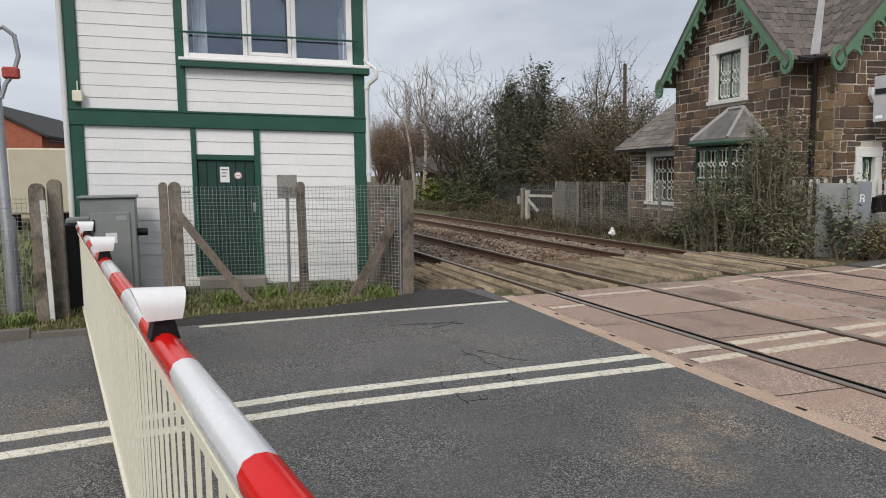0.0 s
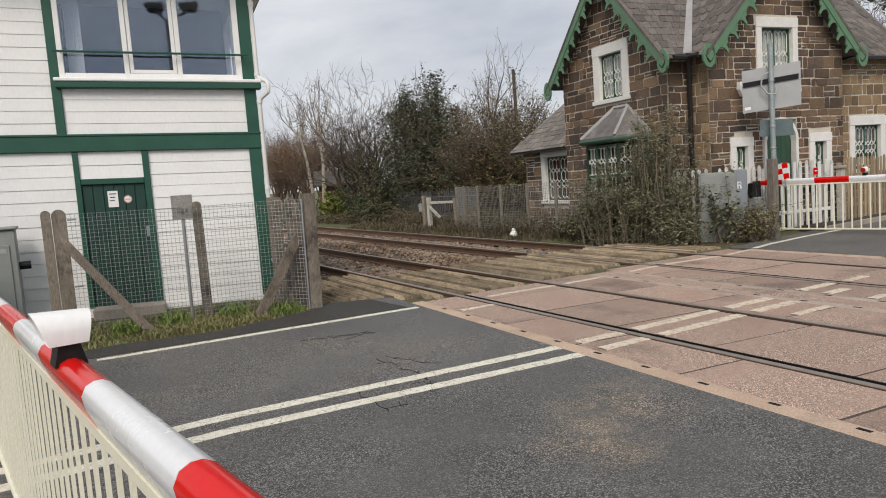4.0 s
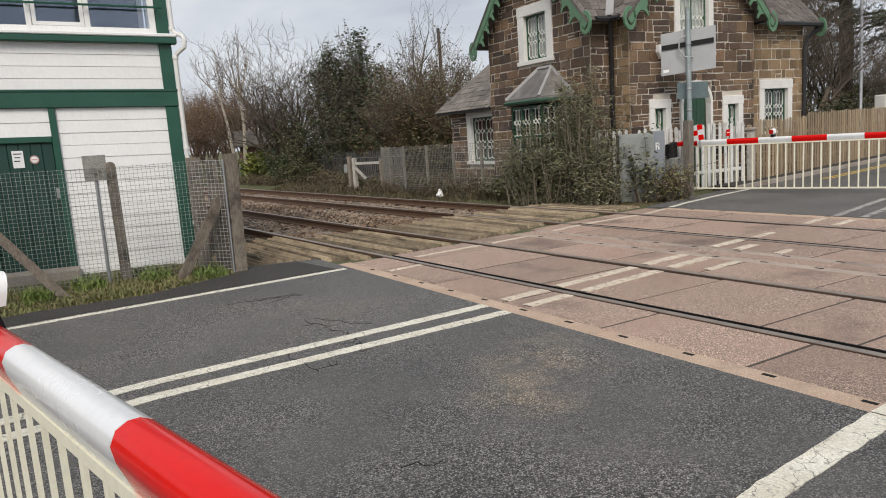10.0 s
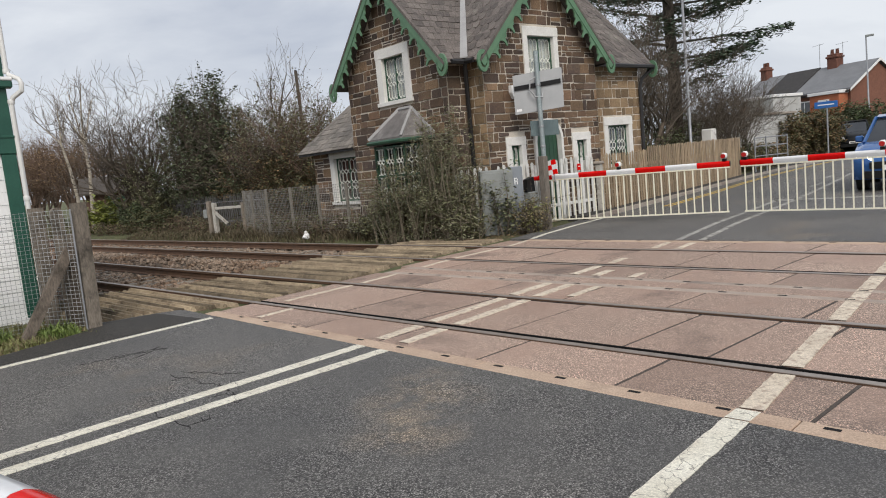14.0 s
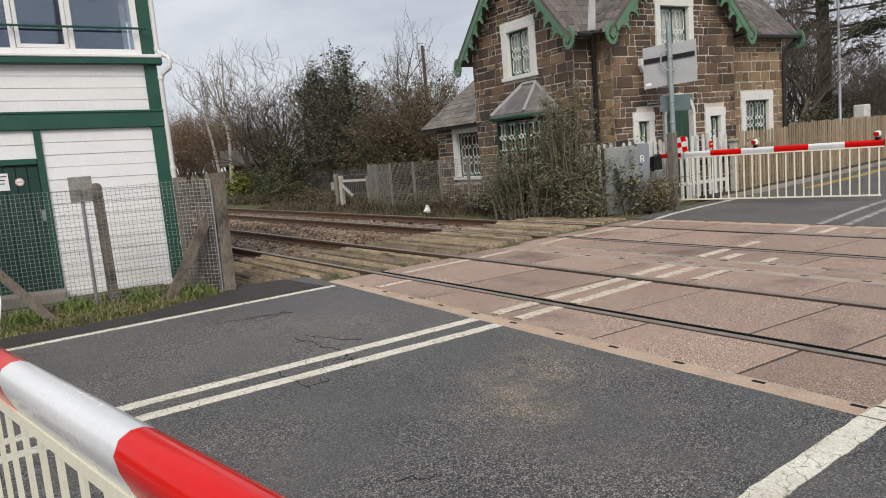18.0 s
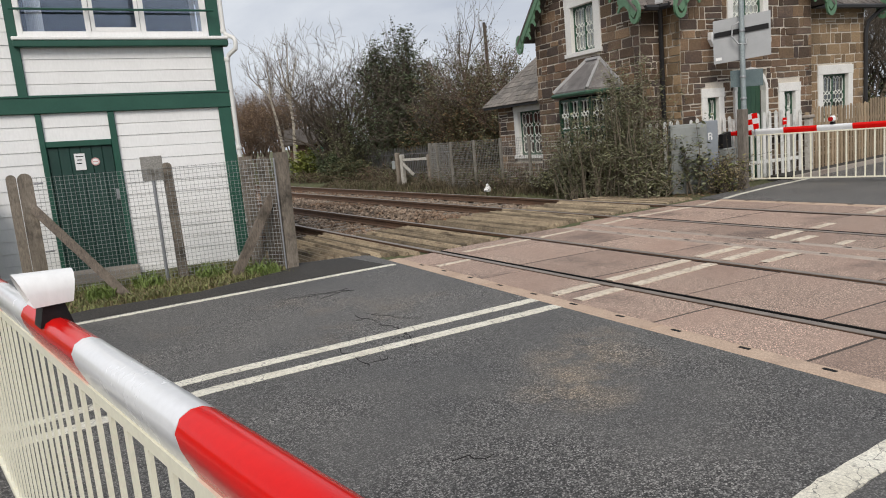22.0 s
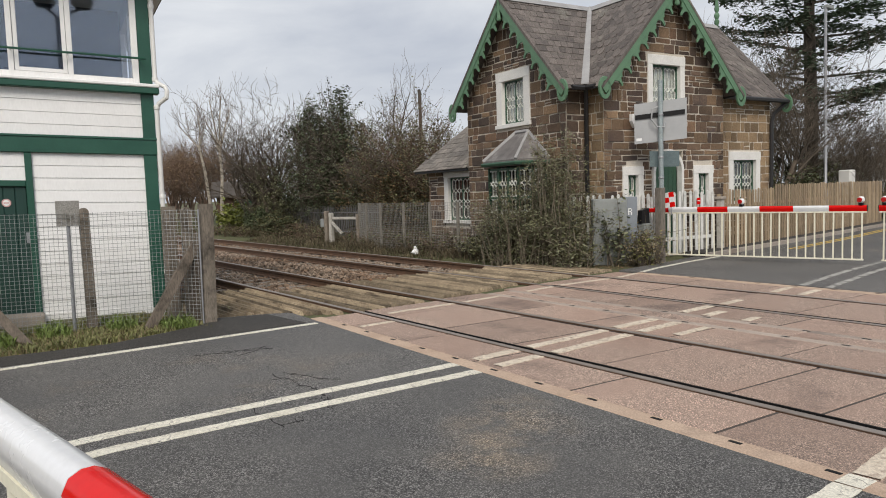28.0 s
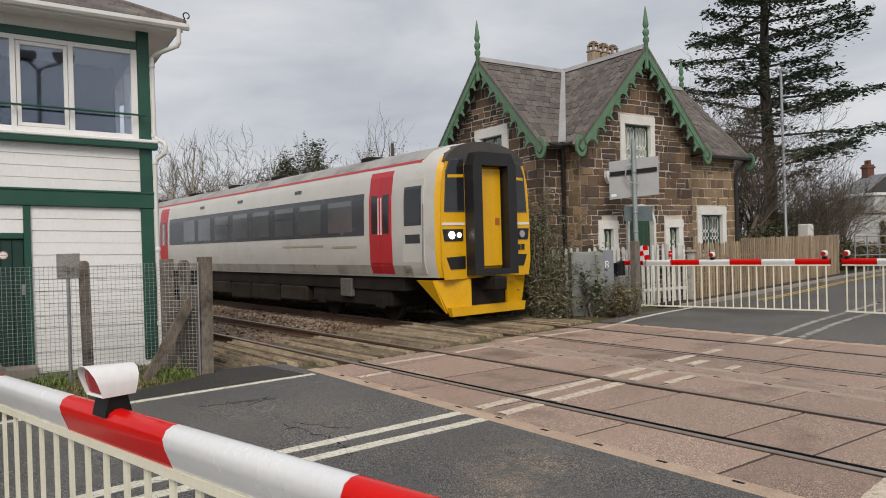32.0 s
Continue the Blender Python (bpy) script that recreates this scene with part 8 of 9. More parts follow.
# thicket behind the palisade
HEDGE = [((10.2, 16.4, 0), (2.4, 3.0, 3.6), 80, [RUSSET, BRAMBLE]), ((10.6, 18.6, 0), (3.0, 3.0, 3.9), 81, [BRAMBLE, RUSSET]), ((10.4, 23.4, 0), (3.2, 3.2, 5.0), 82, [HOLLY, HOLLY]), ((10.9, 21.0, 0), (3.2, 3.0, 3.6), 83, [HOLLY, BRAMBLE]), ((9.6, 26.6, 0), (3.0, 3.0, 4.3), 84, [BRAMBLE, SHRUB]),
         ((9.8, 30.0, 0), (2.6, 2.0, 1.7), 85, [HOLLY, SHRUB]), ((7.85, 29.8, 0), (1.1, 1.1, 1.75), 86, [IVY, IVY]), ((8.35, 27.3, 0), (1.1, 1.7, 1.5), 88, [FRESHIVY, HOLLY]), ((7.9, 25.3, 0), (0.9, 1.8, 1.0), 89, [HOLLY, BRAMBLE]), ((10.3, 14.4, 0), (2.0, 2.2, 3.4), 87, [BRAMBLE, SHRUB])]
for at_, sz_, sd_, lm_ in HEDGE:
    ivy_ = lm_[0] is IVY
    clump("ivy_bush" if ivy_ else "thicket", at_, sz_, sd_, "bright yellow-green ivy mound" if ivy_ else "dense tangled winter thicket behind the fence", lm_, 16000 if not ivy_ else 3200, 0.060 if not ivy_ else 0.12, 140 if not ivy_ else 50, category="thicket", twig=REDTWIG if sd_ % 2 else TWIG)
bare_tree("holly_tree", (9.9, 23.6, 0), 6.3, 91, "dark evergreen holly rising out of the thicket", TWIG, BARK, 5, 4, 0.40, leaves=HOLLY, leaf_size=0.075, leaf_n=7000, stems=3, up=0.22)
for k, (bx_, by_, h_) in enumerate(((10.0, 18.4, 4.9), (11.2, 23.4, 5.8), (8.5, 26.6, 7.3), (11.6, 19.2, 5.2), (9.2, 25.0, 7.3), (8.3, 28.6, 6.4))):
    bare_tree("apple_tree", (bx_, by_, 0), h_, 170 + k, "bare crooked apple tree with dense twigs", TWIG, BARK, 5, 3, 0.85, stems=3, up=0.0, shrink=0.70, wig=0.34, least=0.009, twig_r=1.5)
bare_tree("apple_tree", (8.9, 27.4, 0), 7.3, 92, "bare crooked apple tree with dense twigs", TWIG, BARK, 5, 3, 0.85, stems=3, up=0.0, shrink=0.70, wig=0.36, least=0.009, twig_r=1.5)
bare_tree("apple_tree", (9.5, 23.0, 0), 5.8, 93, "bare crooked apple tree with dense twigs", TWIG, BARK, 5, 3, 0.85, stems=3, up=0.0, shrink=0.70, wig=0.36, least=0.009, twig_r=1.5)


def birch(at, bends, forks, seed, r):
    """A pale slender tree: a bending trunk, then long whippy limbs from its fork."""
    rr = random.Random(seed)
    t = thing("birch_tree", "slender pale-barked bare birch beside the shed", "tree", at=at, group="pale birches")
    trunk = [Vector((x, 0, z)) for x, z in bends]
    n = len(trunk) - 1
    part("trunk", M().path(trunk, [r * (1 - 0.5 * k / n) for k in range(n + 1)], 9), PALEBARK, t, smooth=True)
    limbs, twigs = M(), M()
    for x, z in forks:
        tip, q = Vector((x, rr.uniform(-0.4, 0.4), z)), trunk[-1]
        mid = q.lerp(tip, 0.5) + Vector((rr.uniform(-0.08, 0.08), 0, 0.1))
        limbs.path([q, mid, tip], [r * 0.45, r * 0.3, 0.014], 6, cap=False)
        for k in range(6):
            base = q.lerp(mid, k / 3.0) if k < 3 else mid.lerp(tip, (k - 3) / 3.0)
            d = (tip - q).normalized() + Vector((rr.uniform(-0.7, 0.7), rr.uniform(-0.7, 0.7), rr.uniform(0.1, 0.6)))
            grow(twigs, base, d.normalized(), rr.uniform(0.6, 1.1), 0.016, 2, rr, 0.45, 0.22, 3, 3, None, 0.66, 0.14, 0.008)
    part("limb", limbs, PALEBARK, t, smooth=True)
    part("crown", twigs, BIRCHTWIG, t, kind="stuff")


BIRCHTWIG = mat("grey_birch_twigs", (0.13, 0.105, 0.088), (0.19, 0.155, 0.13), 1.0, 0.95, bump=0, vary=0.3)
birch((7.42, 32.5, 0), [(0, -0.2), (-0.04, 1.7), (-0.20, 3.2), (-0.43, 4.42)], [(-1.36, 5.5), (-0.5, 6.1), (-0.1, 5.7)], 94, 0.105)
birch((7.96, 32.5, 0), [(0, -0.2), (0.04, 1.24), (0.16, 3.0), (0.10, 4.18)], [(-0.25, 7.0), (0.22, 7.3), (0.75, 6.6), (-0.7, 6.0)], 95, 0.12)
bare_tree("bare_tree", (13.5, 23.0, 0), 7.3, 96, "thin bare tree above the thicket", TWIG, BARK, 4, 3, 0.6, up=0.2, r0=0.09, first=0.62, shrink=0.62, least=0.008)
bare_tree("bare_tree", (9.9, 17.0, 0), 5.2, 97, "bare twiggy tree clad with some ivy", REDTWIG, BARK, 6, 3, 0.62, stems=3, up=0.06, leaves=BRAMBLE, leaf_size=0.055, leaf_n=5200)
bare_tree("bare_tree", (9.6, 14.6, 0), 4.4, 98, "bare twiggy tree beside the low wing", REDTWIG, BARK, 6, 3, 0.62, stems=3, up=0.06, leaves=BRAMBLE, leaf_size=0.05, leaf_n=4200)
bare_tree("bare_tree", (11.8, 22.0, 0), 5.6, 99, "bare twiggy tree in the thicket", TWIG, BARK, 6, 3, 0.6, stems=2, up=0.08)
for k, (bx_, by_, h_) in enumerate(((10.5, 51, 6.0), (12.5, 55, 6.6), (8.6, 56, 5.6), (14.8, 60, 7.0), (6.2, 60, 5.0), (15, 48, 5.6), (9.2, 47, 5.2), (11.3, 46, 5.6), (7.4, 52, 5.2), (13, 50, 6.2), (4.9, 64, 5.0), (16.5, 56, 7.2))):
    bare_tree("far_tree", (bx_, by_, 0), h_, 110 + k, "hazy reddish-brown winter tree in the distance", REDTWIG, BARK, 6, 3, 0.5, stems=4, up=0.18, twig_r=1.9, leaves=RUSSET, leaf_size=0.07, leaf_n=2200)

for k, (bx_, by_, h_, r_) in enumerate(((10.2, 22.8, 6.4, 1.6), (9.0, 23.4, 5.6, 1.4), (11.2, 22.8, 4.9, 1.7), (9.5, 21.4, 4.2, 1.8))):
    ct = thing("cypress_tree", "dark conical evergreen with ragged spires", "tree", at=(bx_, by_, 0), group="evergreens in the thicket")
    rr_ = random.Random(200 + k)
    part("trunk", M().path([(0, 0, -0.2), (0.05, 0, h_ * 0.5), (0, 0.04, h_)], [0.11, 0.07, 0.008], 6), BARK, ct, smooth=True)
    fo, br_ = M(), M()
    for q in range(96):
        z = h_ * (0.12 + 0.86 * (q / 95))
        a = q * 2.399 + rr_.uniform(-0.4, 0.4)
        ln = r_ * (0.10 + 1.0 * (1 - z / h_) ** 0.75) * rr_.uniform(0.35, 1.45)
        p0 = Vector((0, 0, z))
        p1 = p0 + Vector((math.cos(a) * ln, math.sin(a) * ln, ln * rr_.uniform(0.25, 0.8)))
        br_.tube(p0, p1, 0.012, 0.003, 3, cap=False)
        for _ in range(24):
            c = p0.lerp(p1, rr_.uniform(0.25, 1.05)) + Vector((rr_.gauss(0, 0.10), rr_.gauss(0, 0.10), rr_.gauss(0, 0.09)))
            leaf(fo, c, rr_.uniform(0.04, 0.085), rr_, 0.0, 2.2)
    part("branch", br_, TWIG, ct, kind="stuff")
    part("foliage", fo, HOLLY, ct, kind="stuff")

# telegraph pole, shed
tpole = thing("telegraph_pole", "weathered wooden telegraph pole above the trees", "telegraph pole", at=(17.9, 27.7, 0))
part("pole", M().tube((0, 0, -0.5), (-0.12, 0, 7.4), 0.12, 0.085, 10), mat("tarred_pole_timber", (0.060, 0.050, 0.042), (0.10, 0.084, 0.070), 5.0, 0.9, bump=0.4, streak=0.1), tpole, smooth=True)
part("cap", M().tube((-0.12, 0, 7.4), (-0.12, 0, 7.46), 0.095, 0.05, 10), BLACKMETAL, tpole)
shed = thing("shed", "low brown timber shed with a dark felt roof", "shed", at=(12.1, 40, 0), turn=-20)
part("wall", M().box((-1.7, -1.5, -0.2), (1.7, 1.5, 1.9), 0.02), mat("brown_shed_boards", (0.085, 0.050, 0.036), (0.12, 0.07, 0.05), 3, 0.9, bump=0.3), shed)
part("roof", M().prism([(-2.0, -1.9, 1.85), (-2.0, 0, 2.75), (-2.0, 1.9, 1.85), (-2.0, 1.9, 1.95), (-2.0, 0, 2.88), (-2.0, -1.9, 1.95)], (4.0, 0, 0)), mat("dark_roof_felt", (0.055, 0.048, 0.042), (0.085, 0.072, 0.062), 2, 0.95, bump=0.3), shed)
part("door", M().box((-0.5, -1.54, -0.1), (0.4, -1.5, 1.7), 0.01), WINGREEN, shed, "green shed door")
part("window", M().box((0.9, -1.53, 0.9), (1.7, -1.5, 1.5)), TGLASS, shed)

# cedar beside the far road
cd = thing("cedar_tree", "tall dark cedar with tiered horizontal branches", "tree", at=(26.8, 10.6, 0))
rr_ = random.Random(77)
tm, nm_, bm2 = M(), M(), M()
tm.path([(0, 0, -0.3), (0.1, 0, 4), (0, 0.1, 9), (0.05, 0, 14), (0, 0, 18)], [0.33, 0.28, 0.22, 0.13, 0.03], 10)
part("trunk", tm, CEDARBARK, cd, smooth=True)
for k in range(66):
    z = 3.9 + 13.5 * (k / 65) ** 0.95 + rr_.uniform(-0.25, 0.25)
    a = k * 2.399 + rr_.uniform(-0.3, 0.3)
    ln = (1.2 + 6.0 * (1 - (z - 2) / 16.5) ** 0.8) * rr_.uniform(0.6, 1.12)
    if z < 6.4:
        ln *= 0.72 + 0.24 * (z - 3.7) / 2.7
    d = Vector((math.cos(a), math.sin(a), 0))
    rise = rr_.uniform(-0.02, 0.30)
    pts = [Vector((0, 0, z)) + d * ln * f + Vector((0, 0, ln * (rise * f - 0.10 * f * f + (0.10 * f ** 3)))) for f in (0, 0.25, 0.5, 0.75, 1.0)]
    bm2.path(pts, [0.075, 0.055, 0.04, 0.025, 0.01], 4, cap=False)
    s = Vector((-d.y, d.x, 0))
    for j in range(int(125 * ln)):
        f = rr_.uniform(0.22, 1.0) ** 0.8
        i = min(3, int(f * 4))
        w_ = rr_.gauss(0, 0.42 + 0.55 * f * (1.15 - f))
        c = pts[i].lerp(pts[i + 1], f * 4 - i) + s * w_ + Vector((0, 0, rr_.gauss(-0.03, 0.09) - 0.26 * abs(w_))) - d * abs(w_) * 0.35
        leaf(nm_, c, rr_.uniform(0.06, 0.14), rr_, 0.4, 2.6)
part("branch", bm2, CEDARBARK, cd, kind="stuff")
part("foliage", nm_, CEDAR, cd, kind="stuff")
for k, (x_, y_, h_, st_) in enumerate(((18.6, 9.6, 7.2, 2), (20.2, 9.0, 8.2, 2), (22.3, 8.6, 7.6, 2), (23.6, 9.3, 6.4, 2), (25.2, 8.2, 4.6, 3), (28.5, 8.6, 4.6, 3), (31, 9.0, 4.4, 3), (16.9, 10.8, 6.0, 3), (21.2, 11.5, 6.5, 3), (17.6, 9.4, 6.6, 4), (19.4, 10.2, 7.4, 4), (22.0, 10.4, 6.8, 4), (24.6, 9.6, 5.2, 4), (26.6, 9.0, 4.8, 4), (29.6, 9.4, 4.6, 4))):
    bare_tree("bare_tree", (x_, y_, 0), h_, 130 + k, "bare multi-stemmed tree behind the picket fence", TWIG, BARK, 5, 3, 0.62, stems=st_, up=0.05, shrink=0.72, wig=0.30, least=0.007)
for k, (at_, sz_, lm_) in enumerate((((19.5, 9.0, 0), (4.5, 1.6, 2.6), [HOLLY, BRAMBLE]), ((23.5, 9.4, 0), (4.5, 1.8, 3.0), [HOLLY, BRAMBLE]), ((28.0, 9.6, 0), (5.0, 2.0, 1.5), [HOLLY, BRAMBLE]), ((31.5, 8.9, 0), (5.5, 1.8, 1.4), [RUSSET, BRAMBLE]))):
    clump("hedge", at_, sz_, 150 + k, "dark overgrown roadside hedge", lm_, 12000, 0.070, 150, category="hedge", twig=TWIG)
for k, (at_, sz_, lm_, lb_) in enumerate((((41.0, 10.9, 0), (2.2, 2.6, 3.0), [RUSSET, BRAMBLE], "clipped russet-brown hedge beside the far road"), ((43.0, 9.6, 0), (2.2, 2.4, 3.0), [RUSSET, BRAMBLE], "clipped russet-brown hedge beside the far road"), ((49.0, 10.4, 0), (2.4, 3.0, 3.7), [CONIFER, HOLLY], "dense green conifer hedge in front of the terrace"), ((49.4, 8.2, 0), (2.4, 3.0, 3.5), [CONIFER, HOLLY], "dense green conifer hedge in front of the terrace"))):
    clump("hedge", at_, sz_, 160 + k, lb_, lm_, 17000, 0.075, 190, category="hedge", twig=TWIG, lean=0.1, up=1.6, long=2.0)
sl_ = thing("street_lamp", "tall grey street lamp column beside the far road", "street lamp", at=(22.0, 7.6, 0))
part("column", M().path([(0, 0, -0.3), (0, 0, 1.3), (0, 0, 1.35), (-0.1, 0, 7.9)], [0.09, 0.09, 0.06, 0.045], 10), GREYSTEEL, sl_, smooth=True)
part("lantern", M().box((-0.14, -0.09, 7.86), (0.36, 0.09, 8.0), 0.03), GREYCAB, sl_)
sl2 = copy_thing(sl_, pose(50.0, 8.43, -0.5, 0, 0, -75))
sl2["label"] = "distant grey street lamp beside the terraced houses"
sb = thing("utility_pillar", "white concrete pillar behind the picket fence", "pillar", at=(23.2, 7.4, 0))
part("pillar", M().box((-0.22, -0.22, -0.2), (0.22, 0.22, 2.05), 0.04), WHITESTONE, sb)
mg = thing("metal_gate", "grey galvanised field gate beside the fence end", "gate", at=(25.9, 6.0, 0), turn=-30)
for zz in (0.35, 0.75, 1.15, 1.5):
    part("bar", M().tube((-0.8, 0, zz), (0.8, 0, zz), 0.025, n=6), GREYSTEEL, mg, smooth=True)
for xx in (-0.8, -0.25, 0.3, 0.8):
    part("upright", M().tube((xx, 0, 0.1), (xx, 0, 1.55), 0.028, n=6), GREYSTEEL, mg, smooth=True)
bs = thing("street_name_sign", "blue road sign on a grey pole", "road sign", at=(36.0, 6.85, 0), turn=-82)
part("pole", M().tube((0, 0, -0.2), (0, 0, 3.02), 0.04, n=8), GREYSTEEL, bs, smooth=True)
part("plate", M().box((-0.58, -0.06, 2.66), (0.50, -0.04, 2.99), 0.01), mat("blue_sign_paint", (0.02, 0.13, 0.42), (0.03, 0.15, 0.46), 3, 0.4, bump=0), bs, "blue sign plate")
part("bar", M().box((-0.42, -0.066, 2.80), (0.34, -0.0605, 2.86)), WHITE, bs, "white bar")

# brick terrace far along the road
CHIM = mat("dark_red_chimney_brick", (0.120, 0.050, 0.036), (0.165, 0.068, 0.046), 3, 0.9, bump=0.2)


def terrace(at, turn, L, D, ze_, zr_, n, label, wall=BRICK, roofm=SLATE, chimneys=(0.2, 0.8)):
    t = thing("terraced_house", label, "house", at=at, turn=turn)
    part("wall", M().box((-L / 2, -D / 2, -0.3), (L / 2, D / 2, ze_)), wall, t)
    part("wall", M().prism([(-L / 2, -D / 2, ze_), (-L / 2, D / 2, ze_), (-L / 2, 0, zr_ - 0.1)], (0.2, 0, 0)), wall, t, "brick gable")
    part("wall", M().prism([(L / 2, -D / 2, ze_), (L / 2, D / 2, ze_), (L / 2, 0, zr_ - 0.1)], (-0.2, 0, 0)), wall, t, "brick gable")
    sl = (zr_ - ze_) / (D / 2)
    part("roof", M().prism([(-L / 2 - 0.2, -D / 2 - 0.3, ze_ - 0.3 * sl), (-L / 2 - 0.2, 0, zr_), (-L / 2 - 0.2, D / 2 + 0.3, ze_ - 0.3 * sl), (-L / 2 - 0.2, D / 2 + 0.3, ze_ - 0.3 * sl + 0.12), (-L / 2 - 0.2, 0, zr_ + 0.14), (-L / 2 - 0.2, -D / 2 - 0.3, ze_ - 0.3 * sl + 0.12)], (L + 0.4, 0, 0)), roofm, t)
    part("gutter", M().tube((-L / 2 - 0.15, -D / 2 - 0.36, ze_ - 0.3), (L / 2 + 0.15, -D / 2 - 0.36, ze_ - 0.3), 0.05, n=6), BLACKMETAL, t, "dark gutter")
    for f, hw in chimneys:
        c = M().box((-L / 2 + L * f - hw, -0.35, zr_ - 0.6), (-L / 2 + L * f + hw, 0.35, zr_ + 1.0), 0.03)
        c.box((-L / 2 + L * f - hw - 0.07, -0.42, zr_ + 0.7), (-L / 2 + L * f + hw + 0.07, 0.42, zr_ + 0.85), 0.03)
        c_ = part("chimney", c, CHIM, t)
        for q in (-0.5 * hw, 0.5 * hw):
            part("chimney_pot", M().lathe([(0.13, 0), (0.11, 0.3), (0.13, 0.35)], (-L / 2 + L * f + q, 0, zr_ + 1.0), 8), CHIM, c_, smooth=True)
    for k in range(n):
        x0 = -L / 2 + (k + 0.5) * L / n
        for z0, h in ((0.9, 1.4), (ze_ - 1.75, 1.15)):
            if h > ze_:
                continue
            w_ = part("window", M().box((x0 - 0.6, -D / 2 - 0.04, z0), (x0 + 0.6, -D / 2 - 0.002, z0 + h), 0.01), WHITE, t, "white window frame")
            part("pane", M().box((x0 - 0.5, -D / 2 - 0.05, z0 + 0.1), (x0 - 0.04, -D / 2 - 0.041, z0 + h - 0.1)), TGLASS, w_)
            part("pane", M().box((x0 + 0.04, -D / 2 - 0.05, z0 + 0.1), (x0 + 0.5, -D / 2 - 0.041, z0 + h - 0.1)), TGLASS, w_)
            part("sill", M().box((x0 - 0.7, -D / 2 - 0.12, z0 - 0.1), (x0 + 0.7, -D / 2 - 0.002, z0 - 0.005), 0.01), WHITESTONE, w_)
    return t


ORANGE_BRICK = mat("orange_red_brick", (0.36, 0.115, 0.055), (0.44, 0.15, 0.075), 4.0, 0.9, bump=0.4, bscale=14, fine=0.2)
PALE_ROOF = mat("pale_blue_grey_slate", (0.155, 0.160, 0.170), (0.205, 0.210, 0.220), 1.5, 0.7, bump=0.4, bscale=16, fine=0.2)
DARK_ROOF = mat("dark_ribbed_roof_tile", (0.030, 0.028, 0.028), (0.048, 0.045, 0.044), 2.0, 0.85, bump=0.6, bscale=9, fine=0.3)
ter = terrace((55.24, 13.3, 0), -112, 9.93, 5.6, 4.3, 6.0, 4, "red brick terraced house with patched slate roof and chimneys", mat("brown_red_brick", (0.165, 0.072, 0.048), (0.215, 0.094, 0.062), 4.0, 0.9, bump=0.4, bscale=14, fine=0.2), PALE_ROOF, chimneys=((0.03, 0.30), (0.665, 0.42)))
dk = M()
for a, b in ((-2.55, -1.05), (-1.05, 0.45)):
    dk.prism([(a, -3.12, 4.21), (b, -3.12, 4.21), (b, -0.02, 6.15), (a, -0.02, 6.15)], (0, -0.03, 0.05))
part("roof_section", dk, DARK_ROOF, ter, "dark tiled middle section of the roof")
part("verge_board", M().prism([(5.17, -3.1, 4.0), (5.17, 0, 5.98), (5.17, 3.1, 4.0), (5.17, 3.1, 4.18), (5.17, 0, 6.16), (5.17, -3.1, 4.18)], (0.03, 0, 0)), WHITE, ter, "white verge board")
pc = part("porch", M().box((2.4, -3.7, -0.2), (4.75, -2.81, 3.92), 0.02), ORANGE_BRICK, ter, "orange brick front extension")
part("fascia", M().box((2.3, -3.8, 3.921), (4.85, -2.81, 4.14), 0.02), WHITE, pc, "white fascia")
part("window", M().box((3.2, -3.73, 2.75), (3.9, -3.701, 3.45), 0.01), TGLASS, pc)
part("frame", M().box((3.1, -3.74, 3.451), (4.0, -3.7, 3.6), 0.01), WHITE, pc, "white window head")
for x_, h_ in ((0.35, 1.35), (2.3, 1.15)):
    ar = M().tube((x_, 0, 6.0), (x_, 0, 6.0 + h_ + 0.6), 0.02, n=5)
    ar.tube((x_ - 0.6, 0, 6.0 + h_ + 0.5), (x_ + 0.4, 0, 6.0 + h_ + 0.55), 0.012, n=4)
    part("aerial", ar, GREYSTEEL, ter, "thin television aerial")
DULLRENDER = mat("dull_whitewashed_render", (0.42, 0.42, 0.41), (0.52, 0.52, 0.51), 2.0, 0.9, bump=0.3, c3=(0.27, 0.265, 0.25), stain=0.55, stain_scale=1.2, fine=0.12)
wh = thing("outbuilding", "low whitewashed flat-roofed extension beside the terrace", "outbuilding", at=(48.4, 13.9, 0), turn=-110)
part("wall", M().box((-1.3, -1.4, -0.3), (0.95, 1.4, 4.05), 0.02), DULLRENDER, wh)
part("coping", M().box((-1.4, -1.5, 4.051), (1.05, 1.5, 4.25), 0.02), WHITE, wh)
part("window", M().box((-0.7, -1.44, 2.6), (0.1, -1.401, 3.3), 0.01), TGLASS, wh)

wbld = thing("outbuilding", "low white boarded building behind the bare trees", "outbuilding", at=(38.0, 12.6, 0), turn=-8)
part("wall", M().box((-4.6, -1.5, -0.3), (4.2, 1.5, 2.70), 0.02), WHITESTONE, wbld)
for k in range(9):
    part("board", M().box((-4.6, -1.535, 0.15 + 0.28 * k), (4.2, -1.501, 0.41 + 0.28 * k), 0.01), DULLRENDER, wbld)
part("coping", M().box((-4.7, -1.65, 2.701), (4.3, 1.6, 2.85), 0.02), GREY_BEAM, wbld)

# parked van beyond the fence
vn = thing("parked_van", "cream box van parked beyond the fence", "van", at=(-9.6, 24.0, 0), turn=192)
VANP = mat("cream_van_paint", (0.62, 0.56, 0.42), (0.68, 0.62, 0.48), 2, 0.4, bump=0, fine=0.03)
part("load_box", M().box((-1.0, -1.2, 0.55), (1.0, 2.2, 2.75), 0.05), VANP, vn, "cream load box")
